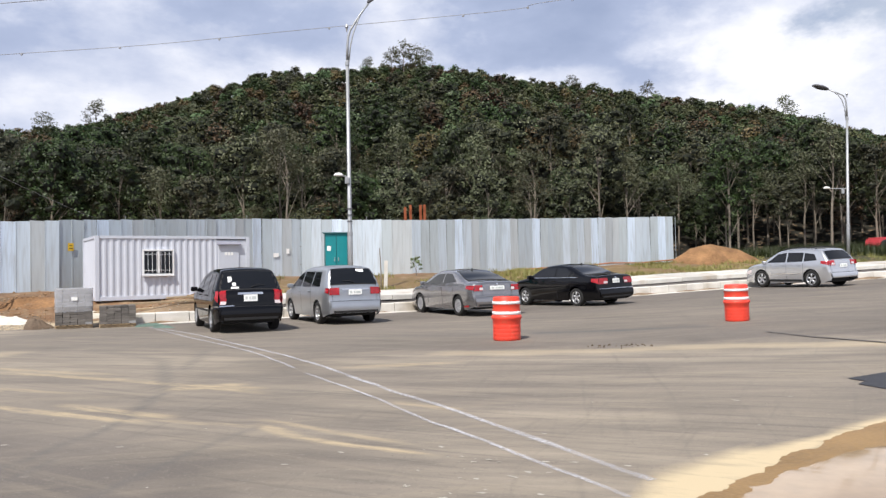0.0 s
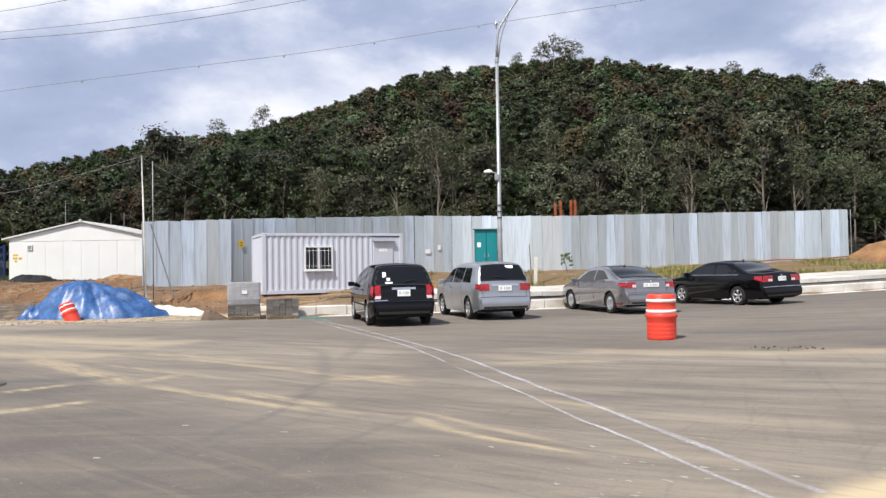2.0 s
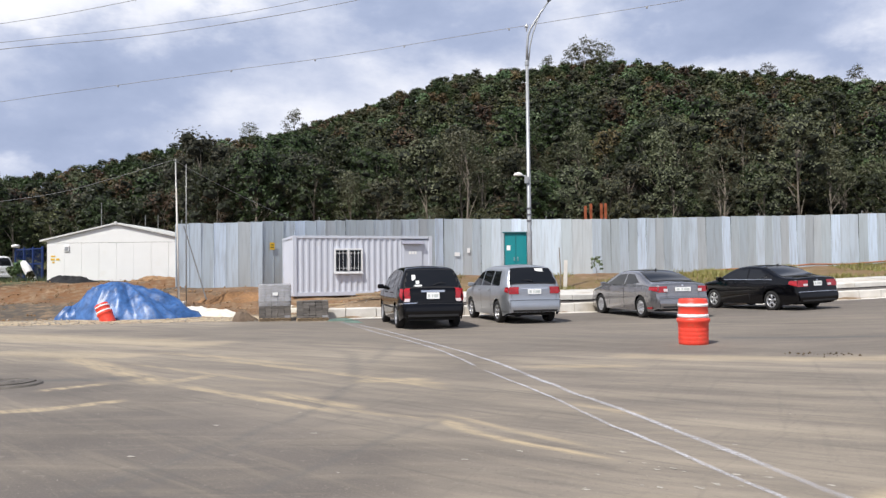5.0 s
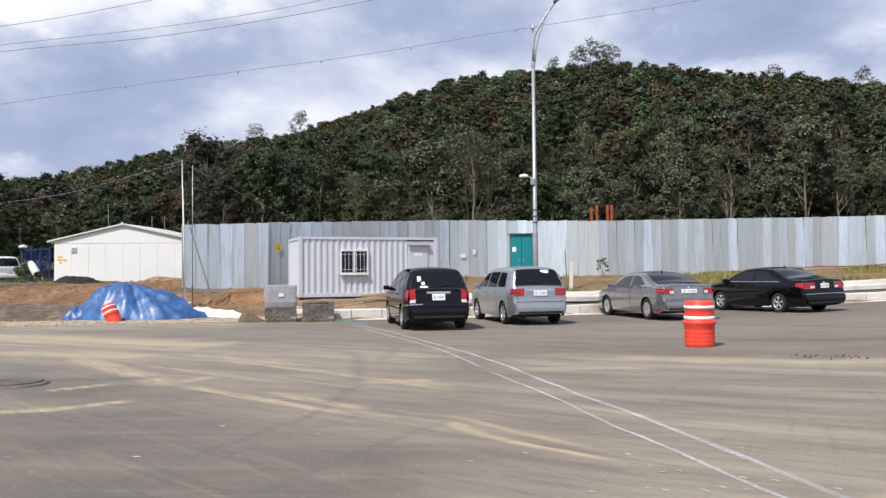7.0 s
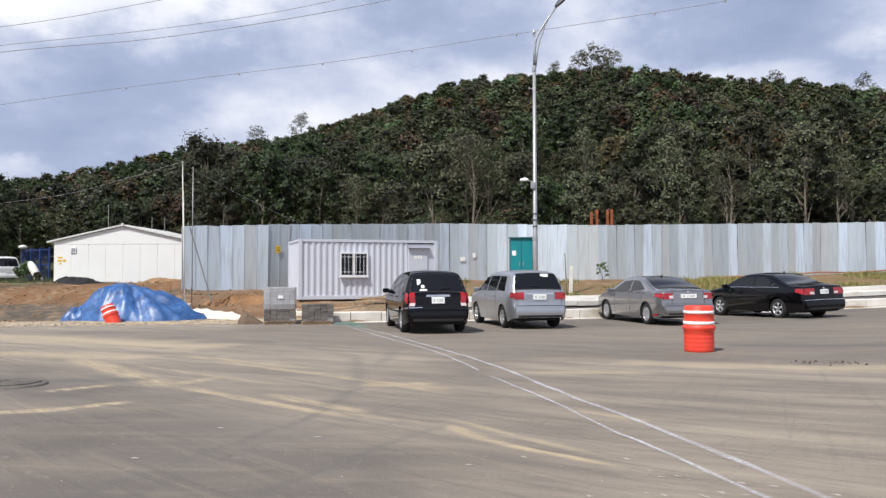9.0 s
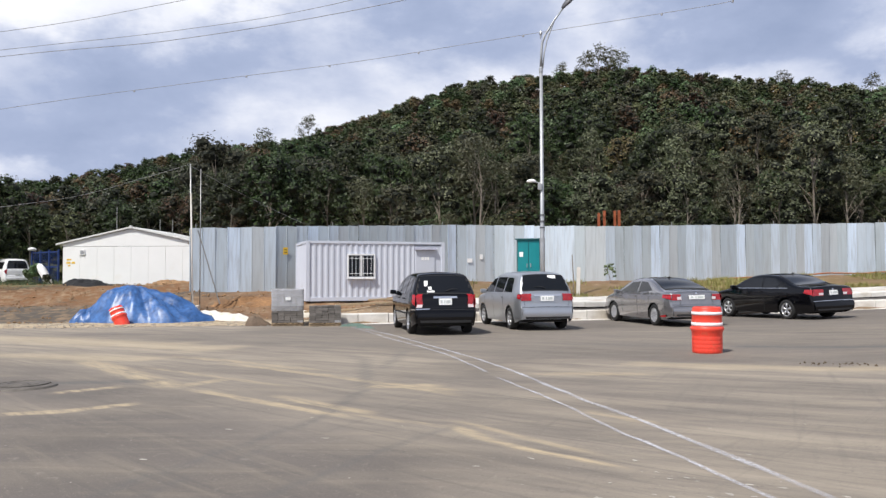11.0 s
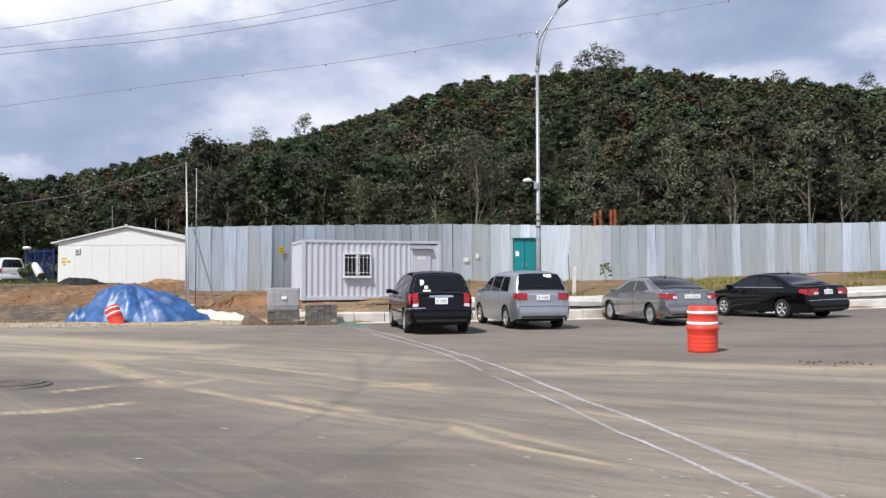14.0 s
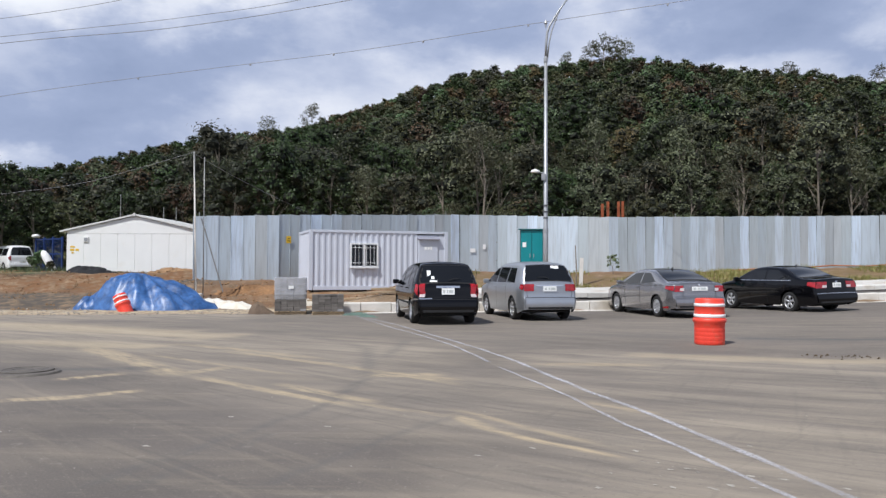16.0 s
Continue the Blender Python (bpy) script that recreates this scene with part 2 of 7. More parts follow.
M = {
    "concrete": material("concrete", (0.63, 0.60, 0.55), 0.85, vary=0.18, scale=1.5, fine=60, dirt=((0.34, 0.28, 0.2), 0.8, 0.5, 0.6)),
    "slab": material("paving_slab", (0.56, 0.54, 0.50), 0.85, vary=0.2, scale=2, fine=70, each=0.12, dirt=((0.36, 0.27, 0.18), 0.9, 0.5, 0.7)),
    # black of the tarred joint, and painted shade of the gap behind the kerb
    "tar_and_shade": material("tar_and_gap_shade", (0.10, 0.09, 0.085), 0.95, vary=0.3),
    "post": material("scaffold_steel", (0.30, 0.30, 0.29), 0.45, metal=0.6, vary=0.2, dirt=((0.22, 0.12, 0.07), 6, 0.6, 0.5)),
    "container": material("container_paint", (0.54, 0.565, 0.63), 0.5, vary=0.05, scale=1, fine=20, bump=0.03, dirt=((0.36, 0.32, 0.28), 1.2, 0.62, 0.35)),
    "container_dark": material("container_door_shade", (0.26, 0.26, 0.31), 0.5, vary=0.1),
    "white_frame": material("white_upvc", (0.8, 0.8, 0.8), 0.4, vary=0.05, bump=0.02),
    "steel": material("lamp_steel", (0.37, 0.38, 0.39), 0.45, metal=0.5, vary=0.1, scale=4, bump=0.03),
    "dark_steel": material("dark_lamp_housing", (0.09, 0.09, 0.10), 0.45, vary=0.2, bump=0.03),
    "teal": material("teal_cabinet_paint", (0.005, 0.205, 0.225), 0.4, vary=0.08, scale=2, bump=0.02),
    "teal_dark": material("teal_cabinet_trim", (0.02, 0.12, 0.13), 0.4, vary=0.1, bump=0.02),
    "paper": material("paper_notice", (0.82, 0.82, 0.8), 0.7, vary=0.05),
    "yellow": material("yellow_sign", (0.75, 0.48, 0.03), 0.5, vary=0.1),
    "sign_dark": material("sign_print", (0.12, 0.09, 0.03), 0.6, vary=0.1),
    "orange_plastic": material("drum_orange", (0.76, 0.058, 0.032), 0.42, vary=0.12, scale=4, fine=30, bump=0.05, dirt=((0.4, 0.16, 0.09), 5, 0.58, 0.5)),
    "reflective": material("white_reflective_band", (0.85, 0.83, 0.82), 0.4, vary=0.06, dirt=((0.5, 0.4, 0.35), 6, 0.6, 0.5)),
    "rubber": material("tyre_rubber", (0.013, 0.013, 0.013), 0.85, vary=0.3, dirt=((0.10, 0.085, 0.07), 5, 0.55, 0.4)),
    "alloy": material("alloy_wheel", (0.62, 0.62, 0.63), 0.32, metal=0.8, vary=0.1, bump=0.0),
    "under": material("underbody", (0.015, 0.015, 0.016), 0.9, vary=0.3),
    "glass": material("tinted_window_glass", (0.008, 0.009, 0.011), 0.04, vary=0.05, bump=0.0, spec=0.42),
    "tail": material("tail_light_red", (0.34, 0.007, 0.012), 0.2, vary=0.45, scale=14, bump=0.05, coat=0.6),
    "tail_clear": material("tail_light_clear", (0.72, 0.62, 0.62), 0.15, vary=0.1, bump=0.05, coat=0.8),
    "plate": material("number_plate", (0.85, 0.86, 0.84), 0.4, vary=0.03, bump=0.0),
    "plate_bar": material("plate_print", (0.5, 0.53, 0.51), 0.5, vary=0.1, bump=0.0),
    "chrome": material("chrome_trim", (0.75, 0.75, 0.76), 0.15, metal=1.0, vary=0.05, bump=0.0),
    "black_paint": material("black_car_paint", (0.003, 0.003, 0.004), 0.07, vary=0.1, bump=0.0, spec=0.36, dirt=((0.04, 0.035, 0.03), 3, 0.64, 0.10)),
    "silver_paint": material("silver_car_paint", (0.43, 0.45, 0.48), 0.32, metal=0.75, vary=0.04, bump=0.0, coat=0.12, dirt=((0.36, 0.32, 0.27), 3, 0.6, 0.3)),
    "grey_paint": material("grey_car_paint", (0.29, 0.282, 0.29), 0.22, metal=0.75, vary=0.04, bump=0.0, coat=0.9, dirt=((0.26, 0.22, 0.18), 3, 0.6, 0.3)),
    "bright_silver_paint": material("bright_silver_paint", (0.60, 0.61, 0.63), 0.24, metal=0.7, vary=0.04, bump=0.0, coat=0.8),
    "white_paint": material("white_car_paint", (0.80, 0.80, 0.80), 0.3, vary=0.04, bump=0.0, coat=0.8),
    "tarp": material("blue_tarpaulin", (0.022, 0.072, 0.21), 0.4, vary=0.35, scale=2.2, fine=9, bump=1.0, other=(0.045, 0.12, 0.30), dirt=((0.16, 0.24, 0.40), 5.0, 0.58, 0.35)),
    "tarp_dark": material("dark_sheeting", (0.008, 0.008, 0.009), 0.85, vary=0.4, bump=0.3),
    "tarp_white": material("white_sheeting", (0.62, 0.59, 0.52), 0.6, vary=0.12, scale=2, bump=0.3, dirt=((0.5, 0.4, 0.27), 2, 0.55, 0.6)),
    "block": material("grey_paving_block", (0.135, 0.122, 0.11), 0.9, vary=0.25, scale=5, fine=60, bump=0.3, each=0.25),
    "block_wrapped": material("wrapped_paving_block", (0.33, 0.325, 0.33), 0.3, vary=0.25, scale=6, fine=50, bump=0.2, each=0.2, coat=0.6),
    "wood": material("weathered_wood", (0.36, 0.27, 0.17), 0.8, vary=0.25, scale=6, fine=40, each=0.15),
    "panel_white": material("white_sandwich_panel", (0.78, 0.78, 0.76), 0.55, vary=0.04, scale=0.8, bump=0.03, dirt=((0.7, 0.65, 0.55), 0.9, 0.6, 0.35)),
    "roof_sheet": material("pale_roof_sheet", (0.62, 0.62, 0.60), 0.5, vary=0.12),
    "blue_mesh": material("blue_mesh_fence", (0.009, 0.03, 0.13), 0.6, vary=0.3, scale=3),
    "rust_steel": material("rust_red_primer", (0.28, 0.07, 0.022), 0.7, vary=0.3, scale=3),
    "red_paint": material("faded_red_paint", (0.45, 0.05, 0.06), 0.5, vary=0.15),
    "cable": material("cable", (0.26, 0.26, 0.27), 0.7, vary=0.1, bump=0.0),
    "stone": material("field_stone", (0.14, 0.10, 0.07), 0.9, vary=0.35, scale=3, fine=25, bump=0.6),
    "crumb": material("dark_soil_crumbs", (0.10, 0.07, 0.045), 0.95, vary=0.3),
    "clod": material("dry_soil_clods", (0.24, 0.145, 0.075), 0.95, vary=0.35, scale=4, bump=0.6, island=0.25),
    "gravel": material("grey_gravel", (0.30, 0.27, 0.23), 0.95, vary=0.3, scale=6, bump=0.5, island=0.35),
    "mound": material("orange_soil_mound", (0.16, 0.08, 0.034), 0.95, vary=0.4, scale=1.2, fine=12, bump=0.9, other=(0.25, 0.135, 0.06)),
    "bark": material("grey_bark", (0.20, 0.17, 0.135), 0.9, vary=0.35, scale=4, fine=30, bump=0.5),
    "pipe": material("orange_pipe", (0.38, 0.15, 0.06), 0.5, vary=0.2),
    "net": material("green_netting", (0.10, 0.15, 0.125), 0.8, vary=0.3, scale=5, bump=0.4),
    "iron": material("cast_iron", (0.13, 0.115, 0.10), 0.75, metal=0.3, vary=0.3, scale=6, bump=0.5),
    "wet_mud": material("wet_mud", (0.25, 0.155, 0.065), 0.6, vary=0.25, scale=2, fine=30, bump=0.5),
    "lime": material("dried_lime", (0.40, 0.37, 0.32), 0.95, vary=0.25, scale=6, island=0.2),
    "fresh": material("fresh_asphalt", (0.035, 0.036, 0.042), 0.8, vary=0.2),
    "leaf_dark": leafy("dark_green_leaves", (0.022, 0.038, 0.011), (0.042, 0.060, 0.018)),
    "leaf_mid": leafy("grey_green_leaves", (0.052, 0.060, 0.023), (0.095, 0.100, 0.043)),
    "leaf_pale": leafy("pale_grey_green_leaves", (0.056, 0.063, 0.032), (0.100, 0.105, 0.057)),
    "leaf_fresh": leafy("fresh_green_leaves", (0.060, 0.098, 0.040), (0.120, 0.165, 0.078)),
    "leaf_brown": leafy("olive_brown_leaves", (0.072, 0.050, 0.022), (0.115, 0.078, 0.036)),
    # for bodies inside the crowns: the shade between leaves is this near-black colour
    "inner_foliage": material("near_black_crown_shade", (0.012, 0.015, 0.008), 0.95, vary=0.4, scale=2, fine=14, bump=0.8),
    "grass": leafy("dry_grass", (0.12, 0.13, 0.035), (0.26, 0.22, 0.08)),
}



def sheet_material():
    """Hoarding sheets: weathered zinc whose tone differs from sheet to sheet, with runs of dirt down each."""
    m = material("hoarding_sheet", (0.5, 0.5, 0.5), 0.48, metal=0.15, vary=0.06, scale=1.0, fine=18, bump=0.05)
    n, l = m.node_tree.nodes, m.node_tree.links
    p = n["Principled BSDF"]
    info, ramp = n.new("ShaderNodeObjectInfo"), n.new("ShaderNodeValToRGB")
    tones = [(0.43, 0.49, 0.53), (0.52, 0.59, 0.65), (0.46, 0.495, 0.51), (0.57, 0.65, 0.72), (0.50, 0.57, 0.62), (0.63, 0.73, 0.84), (0.45, 0.505, 0.53)]
    ramp.color_ramp.interpolation = "CONSTANT"
    while len(ramp.color_ramp.elements) < len(tones):
        ramp.color_ramp.elements.new(0.5)
    for i, (e, c) in enumerate(zip(ramp.color_ramp.elements, tones)):
        e.position, e.color = i / len(tones), (*c, 1)
    l.new(info.outputs["Random"], ramp.inputs[0])
    mp, t = n.new("ShaderNodeMapping"), n.new("ShaderNodeTexNoise")
    mp.inputs["Scale"].default_value = (9, 9, 0.7)
    add = n.new("ShaderNodeVectorMath")
    l.new(n["Texture Coordinate"].outputs["Object"], add.inputs[0])
    l.new(info.outputs["Location"], add.inputs[1])
    l.new(add.outputs[0], mp.inputs[0])
    l.new(mp.outputs[0], t.inputs["Vector"])
    t.inputs["Scale"].default_value, t.inputs["Detail"].default_value = 1.0, 6
    r = n.new("ShaderNodeMapRange")
    r.inputs["From Min"].default_value, r.inputs["From Max"].default_value, r.inputs["To Max"].default_value = 0.45, 0.75, 0.55
    l.new(t.outputs["Fac"], r.inputs["Value"])
    mx = n.new("ShaderNodeMix")
    mx.data_type = "RGBA"
    l.new(r.outputs[0], mx.inputs[0])
    l.new(ramp.outputs[0], mx.inputs[6])
    mx.inputs[7].default_value = (0.33, 0.345, 0.345, 1)
    l.new(mx.outputs[2], p.inputs["Base Color"])
    return m


M["fence"] = sheet_material()


# ---- helpers for meshes ----
def thing(name, m, label, category, group="", kind=""):
    ob = new(name)
    ob.empty_display_size = 0.2
    ob.matrix_world = m
    return tagged(ob, label, category, group, kind)


def part(name, bm, mat, parent=None, label="", smooth=False):
    me = bpy.data.meshes.new(name)
    bm.normal_update()
    bm.to_mesh(me)
    bm.free()
    for p in me.polygons:
        p.use_smooth = smooth
    me.materials.append(M[mat])
    ob = new(name, me)
    ob.parent = parent
    return tagged(ob, label) if label else ob


def again(name, src, parent, m):
    """Another piece on the same mesh."""
    ob = new(name, src.data)
    ob.parent = parent
    ob.matrix_local = m
    return ob


def box(bm, c, s, rz=0.0, bevel=0.0, rx=0.0, ry=0.0):
    g = bmesh.ops.create_cube(bm, size=1.0, matrix=pose(*c, rx, ry, rz) @ Matrix.Diagonal((*s, 1)))
    if bevel:
        es = list({e for v in g["verts"] for e in v.link_edges})
        bmesh.ops.bevel(bm, geom=es, offset=bevel, segments=2, affect="EDGES", profile=0.6)
    return bm


def tube(bm, pts, radii, n=8, cap=True):
    pts = [Vector(p) for p in pts]
    if isinstance(radii, (int, float)):
        radii = [radii] * len(pts)
    rings = []
    for i, (p, r) in enumerate(zip(pts, radii)):
        d = (pts[min(i + 1, len(pts) - 1)] - pts[max(i - 1, 0)]).normalized()
        a = d.orthogonal().normalized() if i == 0 else (a - a.dot(d) * d).normalized()
        b = d.cross(a)
        rings.append([bm.verts.new(p + r * (math.cos(2 * math.pi * k / n) * a + math.sin(2 * math.pi * k / n) * b)) for k in range(n)])
    for q, w in zip(rings, rings[1:]):
        for k in range(n):
            bm.faces.new((q[k], q[(k + 1) % n], w[(k + 1) % n], w[k]))
    if cap:
        bm.faces.new(rings[0][::-1])
        bm.faces.new(rings[-1])
    return bm


def lathe(bm, prof, n=32, m=None, cap=True):
    """Turns (radius, height) points about z."""
    m = m or Matrix.Identity(4)
    rings = [[bm.verts.new(m @ Vector((r * math.cos(2 * math.pi * k / n), r * math.sin(2 * math.pi * k / n), z))) for k in range(n)] for r, z in prof]
    for q, w in zip(rings, rings[1:]):
        for k in range(n):
            bm.faces.new((q[k], q[(k + 1) % n], w[(k + 1) % n], w[k]))
    if cap:
        bm.faces.new(rings[0][::-1])
        bm.faces.new(rings[-1])
    return bm


def grid(bm, f, us, vs):
    rows = [[bm.verts.new(f(u, v)) for v in vs] for u in us]
    for a, b in zip(rows, rows[1:]):
        for k in range(len(vs) - 1):
            bm.faces.new((a[k], b[k], b[k + 1], a[k + 1]))
    return rows


def ring(bm, x0, x1, z0, z1, t, y0, y1):
    """A rectangular frame, t wide, as one solid."""
    loops = []
    for y in (y0, y1):
        for e in (0, t):
            loops.append([bm.verts.new(q) for q in ((x0 + e, y, z0 + e), (x1 - e, y, z0 + e), (x1 - e, y, z1 - e), (x0 + e, y, z1 - e))])
    for a, b in ((0, 1), (1, 3), (3, 2), (2, 0)):
        for k in range(4):
            bm.faces.new((loops[a][k], loops[a][(k + 1) % 4], loops[b][(k + 1) % 4], loops[b][k]))
    bmesh.ops.recalc_face_normals(bm, faces=bm.faces)
    return bm


def steps(a, b, n):
    return [a + (b - a) * i / n for i in range(n + 1)]


def smooth01(t):
    t = min(1.0, max(0.0, t))
    return t * t * (3 - 2 * t)


def fbm(x, y, s=1.0):
    return noise.fractal(Vector((x * s, y * s, 3.7)), 1.0, 2.0, 4)


# ---- the lie of the land ----
EDGE = [(-80.0, -8.0), (-18.6, 19.5), (-13.4, 21.7), (-9.1, 23.8), (-1.5, 27.8), (2.5, 30.6), (5.0, 31.8), (8.2, 33.0), (13.0, 35.0), (20.0, 36.7), (80.0, 52.0)]
FENCE = [(-19.6, 30.9, 0.80), (-18.0, 32.2, 0.86), (-16.6, 33.1, 0.95), (-9.7, 40.9, 1.40), (-7.8, 42.1, 1.42), (-1.5, 42.2, 1.25), (5.9, 46.5, 1.48), (11.2, 49.2, 1.62), (15.2, 50.2, 1.68)]
RIDGE_AZ = [-45, -30, -25, -19, -14, -7.5, -2, 2, 8.5, 13, 17, 21, 25.5, 29.5, 35, 38.5, 43.5, 60]
RIDGE_EL = [6.8, 8.4, 10.1, 11.6, 12.7, 14.0, 15.4, 15.7, 15.3, 14.6, 13.5, 12.1, 10.5, 10.1, 8.8, 7.8, 6.8, 5.5]


def edge_y(x):
    return float(np.interp(x, [p[0] for p in EDGE], [p[1] for p in EDGE]))


def road_z(x):
    return 0.035 * math.log1p(math.exp(min(x - 2, 40)))


def crest_r(az):
    return 118 + 0.25 * abs(az)


def land_z(x, y):
    """Height of the ground."""
    d = (y - edge_y(x)) * 0.9
    zr = road_z(x)
    if d <= 0:
        return zr
    # kerb side on the right, open bank on the left
    right = smooth01((x + 11.5) / 3.0)
    a = 0.30 * smooth01(d / 0.5) + 0.32 * smooth01((d - 0.3) / 2.0) + 0.65 * smooth01((d - 2.4) / 9.0)
    near = 0.85 * smooth01((d - 3.2) / 6.5)
    far = 1.12 * smooth01((d - 17) / 5.0)
    w = smooth01((-20.0 - x) / 4.0)
    b = near * (1 - w) + far * w
    z = zr * (1 - 0.4 * smooth01((d - 10) / 10)) + right * a + (1 - right) * b
    lump = 0.17 * smooth01((d - 2.6) / 1.5) * (0.3 + 0.7 * (1 - right) + 0.3 * right)
    z += lump * (fbm(x, y, 0.5) + 0.5 * fbm(x, y, 1.6))
    # hill
    r, az = math.hypot(x, y), math.degrees(math.atan2(-x, y))
    if y > 10:
        rc = crest_r(az)
        hc = 1.5 + math.tan(radians(float(np.interp(az, RIDGE_AZ, RIDGE_EL)))) * rc - 4.6
        r0 = 50 + 14 * smooth01((az - 28) / 12) + 5 * smooth01((-14 - az) / 4)
        u = (r - r0) / (rc - r0)
        if u > 0:
            h = hc * (smooth01(u) * 0.35 + 0.65 * min(1, u)) if u < 1 else hc * max(0.0, 1 - 0.5 * (u - 1))
            z = z + (h - 0.0) * smooth01(u * 4) + 0.6 * fbm(x, y, 0.06) * smooth01(u * 3)
    return z


# ---- ground, road, kerb ----
def spaced(a, b, near, far, k=1.12, mid=0.0):
    """Coordinates that lie close together about mid and spread out away from it."""
    out = [mid]
    for sign, stop in ((1, b), (-1, a)):
        p, s = mid, near
        while sign * (stop - p) > 0:
            p += sign * s
            s = min(far, s * k)
            out.append(p)
    return sorted(out)


def soil_material():
    m = material("bare_soil", (0.15, 0.10, 0.058), 0.95, vary=0.45, scale=0.7, fine=9, bump=0.8, other=(0.22, 0.15, 0.088))
    n, l = m.node_tree.nodes, m.node_tree.links
    p = n["Principled BSDF"]
    old = p.inputs["Base Color"].links[0].from_socket
    # wood: forest floor, made near-black so shade under the trees is in its colour
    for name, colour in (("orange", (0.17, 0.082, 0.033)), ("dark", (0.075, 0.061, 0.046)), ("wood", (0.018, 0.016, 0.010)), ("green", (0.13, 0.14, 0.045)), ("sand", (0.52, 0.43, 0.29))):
        at = n.new("ShaderNodeAttribute")
        at.attribute_name = name
        brk = n.new("ShaderNodeTexNoise")
        brk.inputs["Scale"].default_value, brk.inputs["Detail"].default_value = 2.5, 7
        l.new(n["Texture Coordinate"].outputs["Object"], brk.inputs["Vector"])
        mul = n.new("ShaderNodeMath")
        mul.operation, mul.use_clamp = "MULTIPLY", True
        l.new(at.outputs["Fac"], mul.inputs[0])
        rr = n.new("ShaderNodeMapRange")
        rr.inputs["From Min"].default_value, rr.inputs["From Max"].default_value = 0.36, 0.56
        l.new(brk.outputs["Fac"], rr.inputs["Value"])
        l.new(rr.outputs[0], mul.inputs[1])
        mx = n.new("ShaderNodeMix")
        mx.data_type = "RGBA"
        l.new(mul.outputs[0], mx.inputs[0])
        l.new(old, mx.inputs[6])
        mx.inputs[7].default_value = (*colour, 1)
        old = mx.outputs[2]
    l.new(old, p.inputs["Base Color"])
    return m


M["soil"] = soil_material()


def attribute(me, name, values):
    a = me.attributes.new(name, "FLOAT", "POINT")
    a.data.foreach_set("value", np.array(values, dtype=np.float32))


def make_ground():
    bm = bmesh.new()
    xs = spaced(-1500, 1500, 0.7, 150, 1.035, -5)
    ys = spaced(-1500, 1500, 0.7, 150, 1.035, 28)
    grid(bm, lambda x, y: (x, y, land_z(x, y) - (0.05 if y < edge_y(x) + 0.2 else 0.0)), xs, ys)
    ob = part("ground", bm, "soil", smooth=True)
    tagged(ob, "bare orange and grey soil with weeds rising to a hill", "ground", kind="structure")
    o, dk, gr, sa, wo = [], [], [], [], []
    for v in ob.data.vertices:
        x, y = v.co.x, v.co.y
        d = (y - edge_y(x)) * 0.9
        left = smooth01((-8.5 - x) / 2.5)
        bank = smooth01((d - 3.2) / 1.2) * (1 - smooth01((d - 14) / 4))
        o.append(min(1, 0.75 * left * bank * (1 - smooth01((-18.0 - x) / 2.5)) + smooth01((-19 - x) / 4) * smooth01((d - 16) / 2) * (1 - smooth01((d - 23) / 3)) + 0.85 * (1 - left) * smooth01((d - 2.6) / 1.5) * (1 - smooth01((d - 17) / 3))))
        dk.append(smooth01((-16.5 - x) / 2.5) * smooth01((d - 1.4) / 1.0) * (1 - smooth01((d - 16) / 2.5)))
        gr.append(max((1 - left) * 0.32 * smooth01((d - 3.0) / 0.8) * (1 - smooth01((d - 8) / 3)), 0.9 * smooth01((d - 20) / 4) * smooth01((-30 - x) / 5)))
        sa.append(left * smooth01((d + 0.2) / 0.3) * (1 - smooth01((d - 2.2) / 1.5)) * 0.8)
    # where the forest floor takes its own dark tone and painted tree shade
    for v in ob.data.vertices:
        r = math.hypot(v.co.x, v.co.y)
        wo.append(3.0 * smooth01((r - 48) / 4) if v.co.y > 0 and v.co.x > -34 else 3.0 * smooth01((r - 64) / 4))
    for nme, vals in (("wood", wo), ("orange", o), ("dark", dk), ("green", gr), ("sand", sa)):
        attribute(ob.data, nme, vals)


make_ground()

# strips of blown sand: start, end, half width, strength
SAND_NEAR = [
    (-9.8, 12.1, -7.6, 10.5, 0.16, 0.8), (-7.7, 10.55, -6.2, 9.45, 0.14, 0.9), (-6.15, 9.6, -5.95, 10.4, 0.10, 0.7), (-6.9, 12.2, -4.3, 10.95, 0.09, 0.7),
    (-4.4, 11.0, -2.4, 9.75, 0.08, 0.8), (-3.65, 10.1, -2.7, 10.4, 0.13, 0.9), (-3.5, 10.5, -2.4, 10.0, 0.09, 0.7), (-5.8, 9.25, -4.2, 8.45, 0.07, 0.8),
    (-4.4, 8.55, -3.1, 7.88, 0.07, 1.0), (-4.35, 8.98, -2.95, 8.15, 0.08, 0.9), (-6.9, 7.1, -6.2, 7.55, 0.09, 0.9), (-6.35, 7.45, -5.88, 8.06, 0.08, 1.0),
    (-7.45, 8.6, -7.0, 9.3, 0.09, 0.9), (-1.85, 7.6, -1.05, 6.8, 0.06, 0.8), (-1.15, 6.88, -0.15, 6.28, 0.05, 1.0), (-1.82, 7.85, -0.4, 6.75, 0.05, 0.6),
    (-0.55, 8.78, 0.15, 8.2, 0.06, 0.7), (-8.6, 13.2, -5.2, 11.8, 0.10, 0.6), (-8.0, 11.4, -4.8, 9.9, 0.06, 0.5), (-1.5, 12.0, 0.2, 12.4, 0.14, 0.6), (-3.0, 8.0, -1.7, 7.5, 0.05, 0.5),
]
